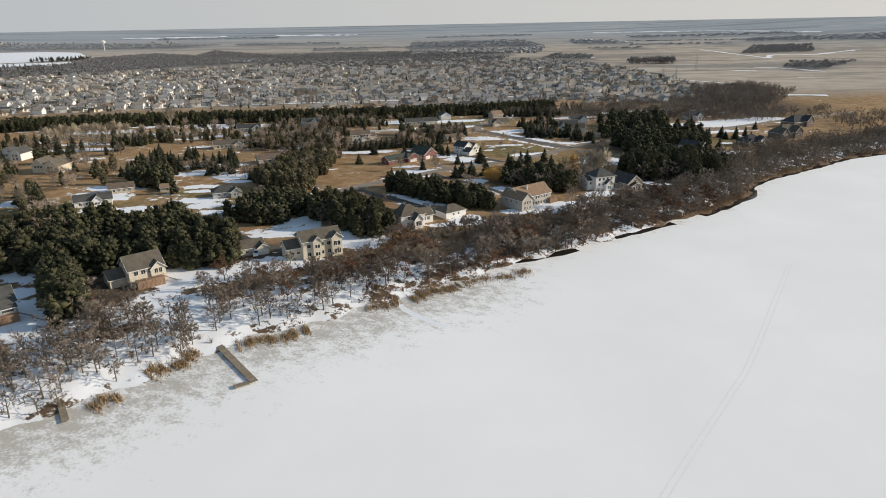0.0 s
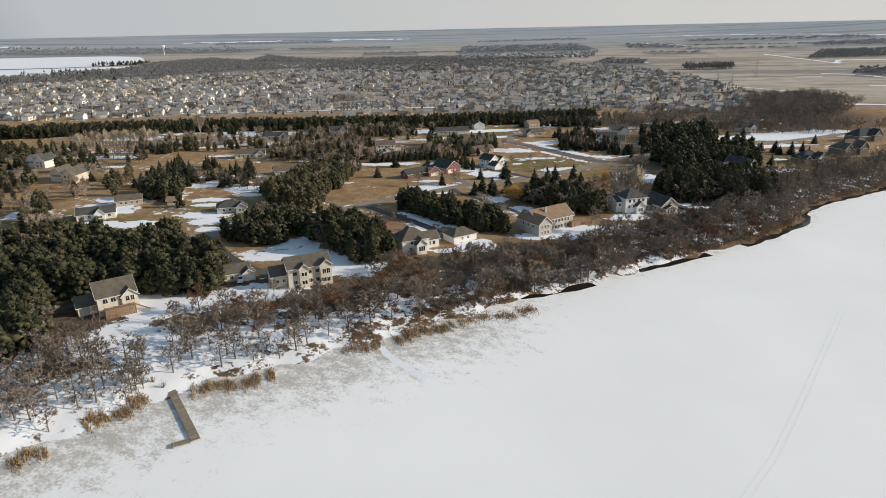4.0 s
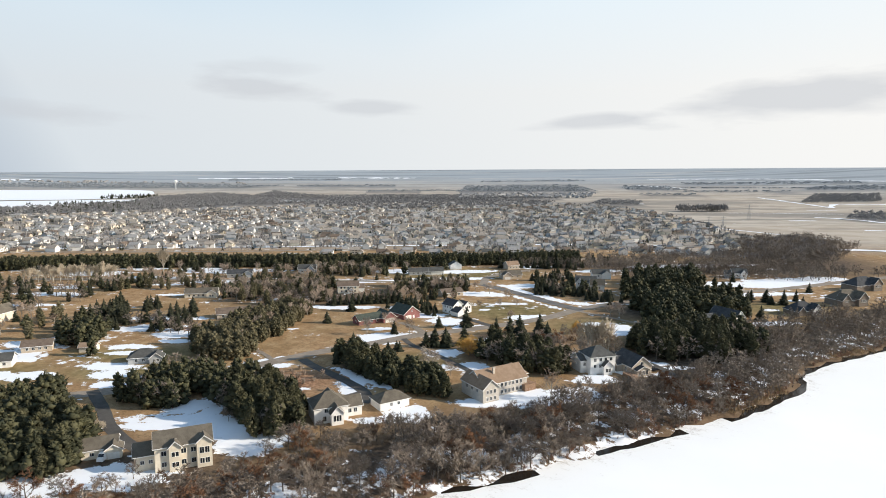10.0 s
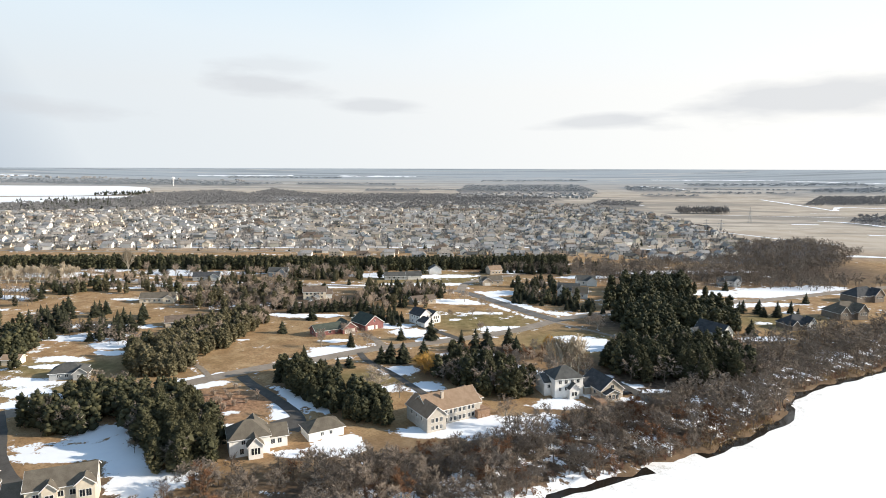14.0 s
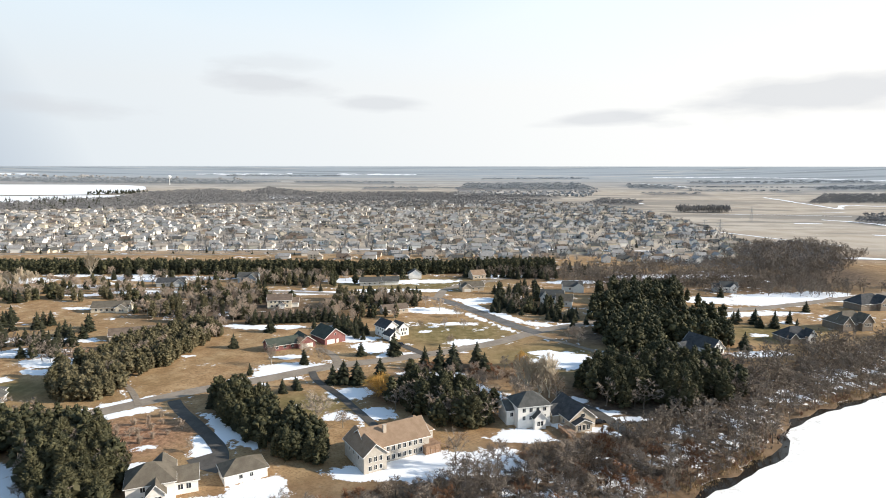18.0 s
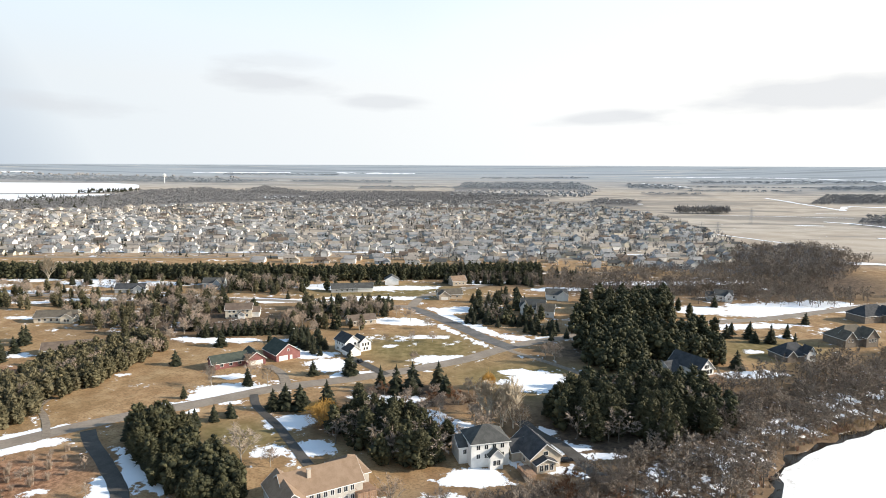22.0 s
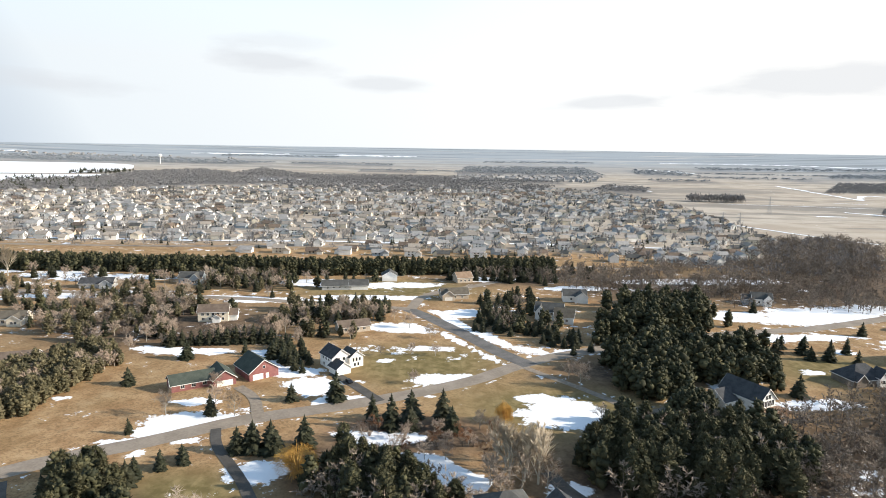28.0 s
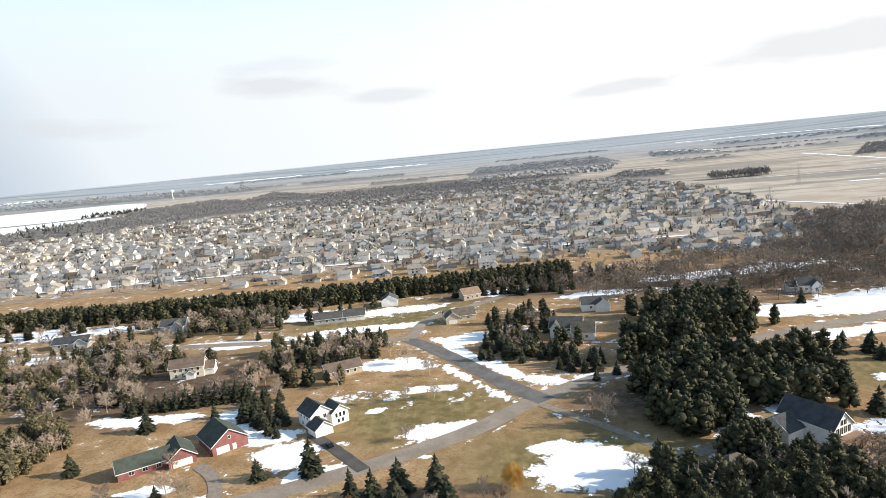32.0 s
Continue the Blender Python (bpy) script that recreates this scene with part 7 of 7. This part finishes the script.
BLACK_PAINT = Nodes("black_car_paint", 0.25, 0.2, 0.5).finish((0.012, 0.012, 0.014))
WHITE_PAINT = Nodes("white_car_paint", 0.3, 0.0, 0.5).finish((0.75, 0.75, 0.74))
car(-163, 316, -30, BLACK_PAINT, "black car parked on the asphalt driveway")
car(-40, 266, 40, BLACK_PAINT, "black car parked beside the dark-roofed house")


def van(x, y, turn, label):
    top = thing("van", pose(x, y, zat(x, y) + 0.12, 0, 0, turn), label, "van")
    g = Geo()
    prof = [(-2.9, 0.4), (-2.95, 2.5), (-2.8, 2.65), (1.3, 2.6), (1.9, 1.6), (2.8, 1.3), (2.9, 0.45)]
    n = len(prof)
    g.add([(px, s * (1.02 if pz < 2.3 else 0.95), pz) for s in (-1, 1) for px, pz in prof], [tuple(range(n - 1, -1, -1)), tuple(range(n, 2 * n))] + [(k, (k + 1) % n, n + (k + 1) % n, n + k) for k in range(n)])
    part("body", g, WHITE_PAINT, top)
    part("windscreen", Geo().add([(1.36, -0.85, 2.52), (1.36, 0.85, 2.52), (1.92, 0.9, 1.68), (1.92, -0.9, 1.68), (1.30, -0.85, 2.50), (1.30, 0.85, 2.50), (1.86, 0.9, 1.64), (1.86, -0.9, 1.64)], [(0, 3, 2, 1), (4, 5, 6, 7), (0, 1, 5, 4), (3, 7, 6, 2)]), GLASS, top)
    for wx in (-1.9, 1.9):
        for wy in (-0.95, 0.95):
            part("wheel", Geo().tube((wx, wy - 0.11, 0.36), (wx, wy + 0.11, 0.36), 0.37, 0.37, 12), ROOF_DARK, top)


van(-184, 84, -60, "white van parked beside the cream garage")

# trodden path and a snowmobile track across the ice


def track(name, pts, half, mat, label):
    g = ribbon(spline(pts, 2.0), half, 0, half * 0.3, 9)
    g.v = [(x, y, -1.985) for x, y, z in g.v]
    tagged(part(name, g, mat), label, "track", "", "structure")


TRODDEN = plain("trodden_snow", (0.80, 0.795, 0.78), (0.88, 0.875, 0.86), 0.8, 0.85)
track("track_path", [(-113, 72), (-105, 66), (-96, 61), (-84, 57)], 1.3, SNOW, "clear snow path leading out from the shore")
for k in (-0.8, 0.8):
    track("track_sled", [(30 + k, 164), (23 + k, 129), (11 + k, 70), (5 + k, 48), (-7 + k, 7), (-20 + k, -40)], 0.2, TRODDEN, "faint snowmobile track in the lake snow")
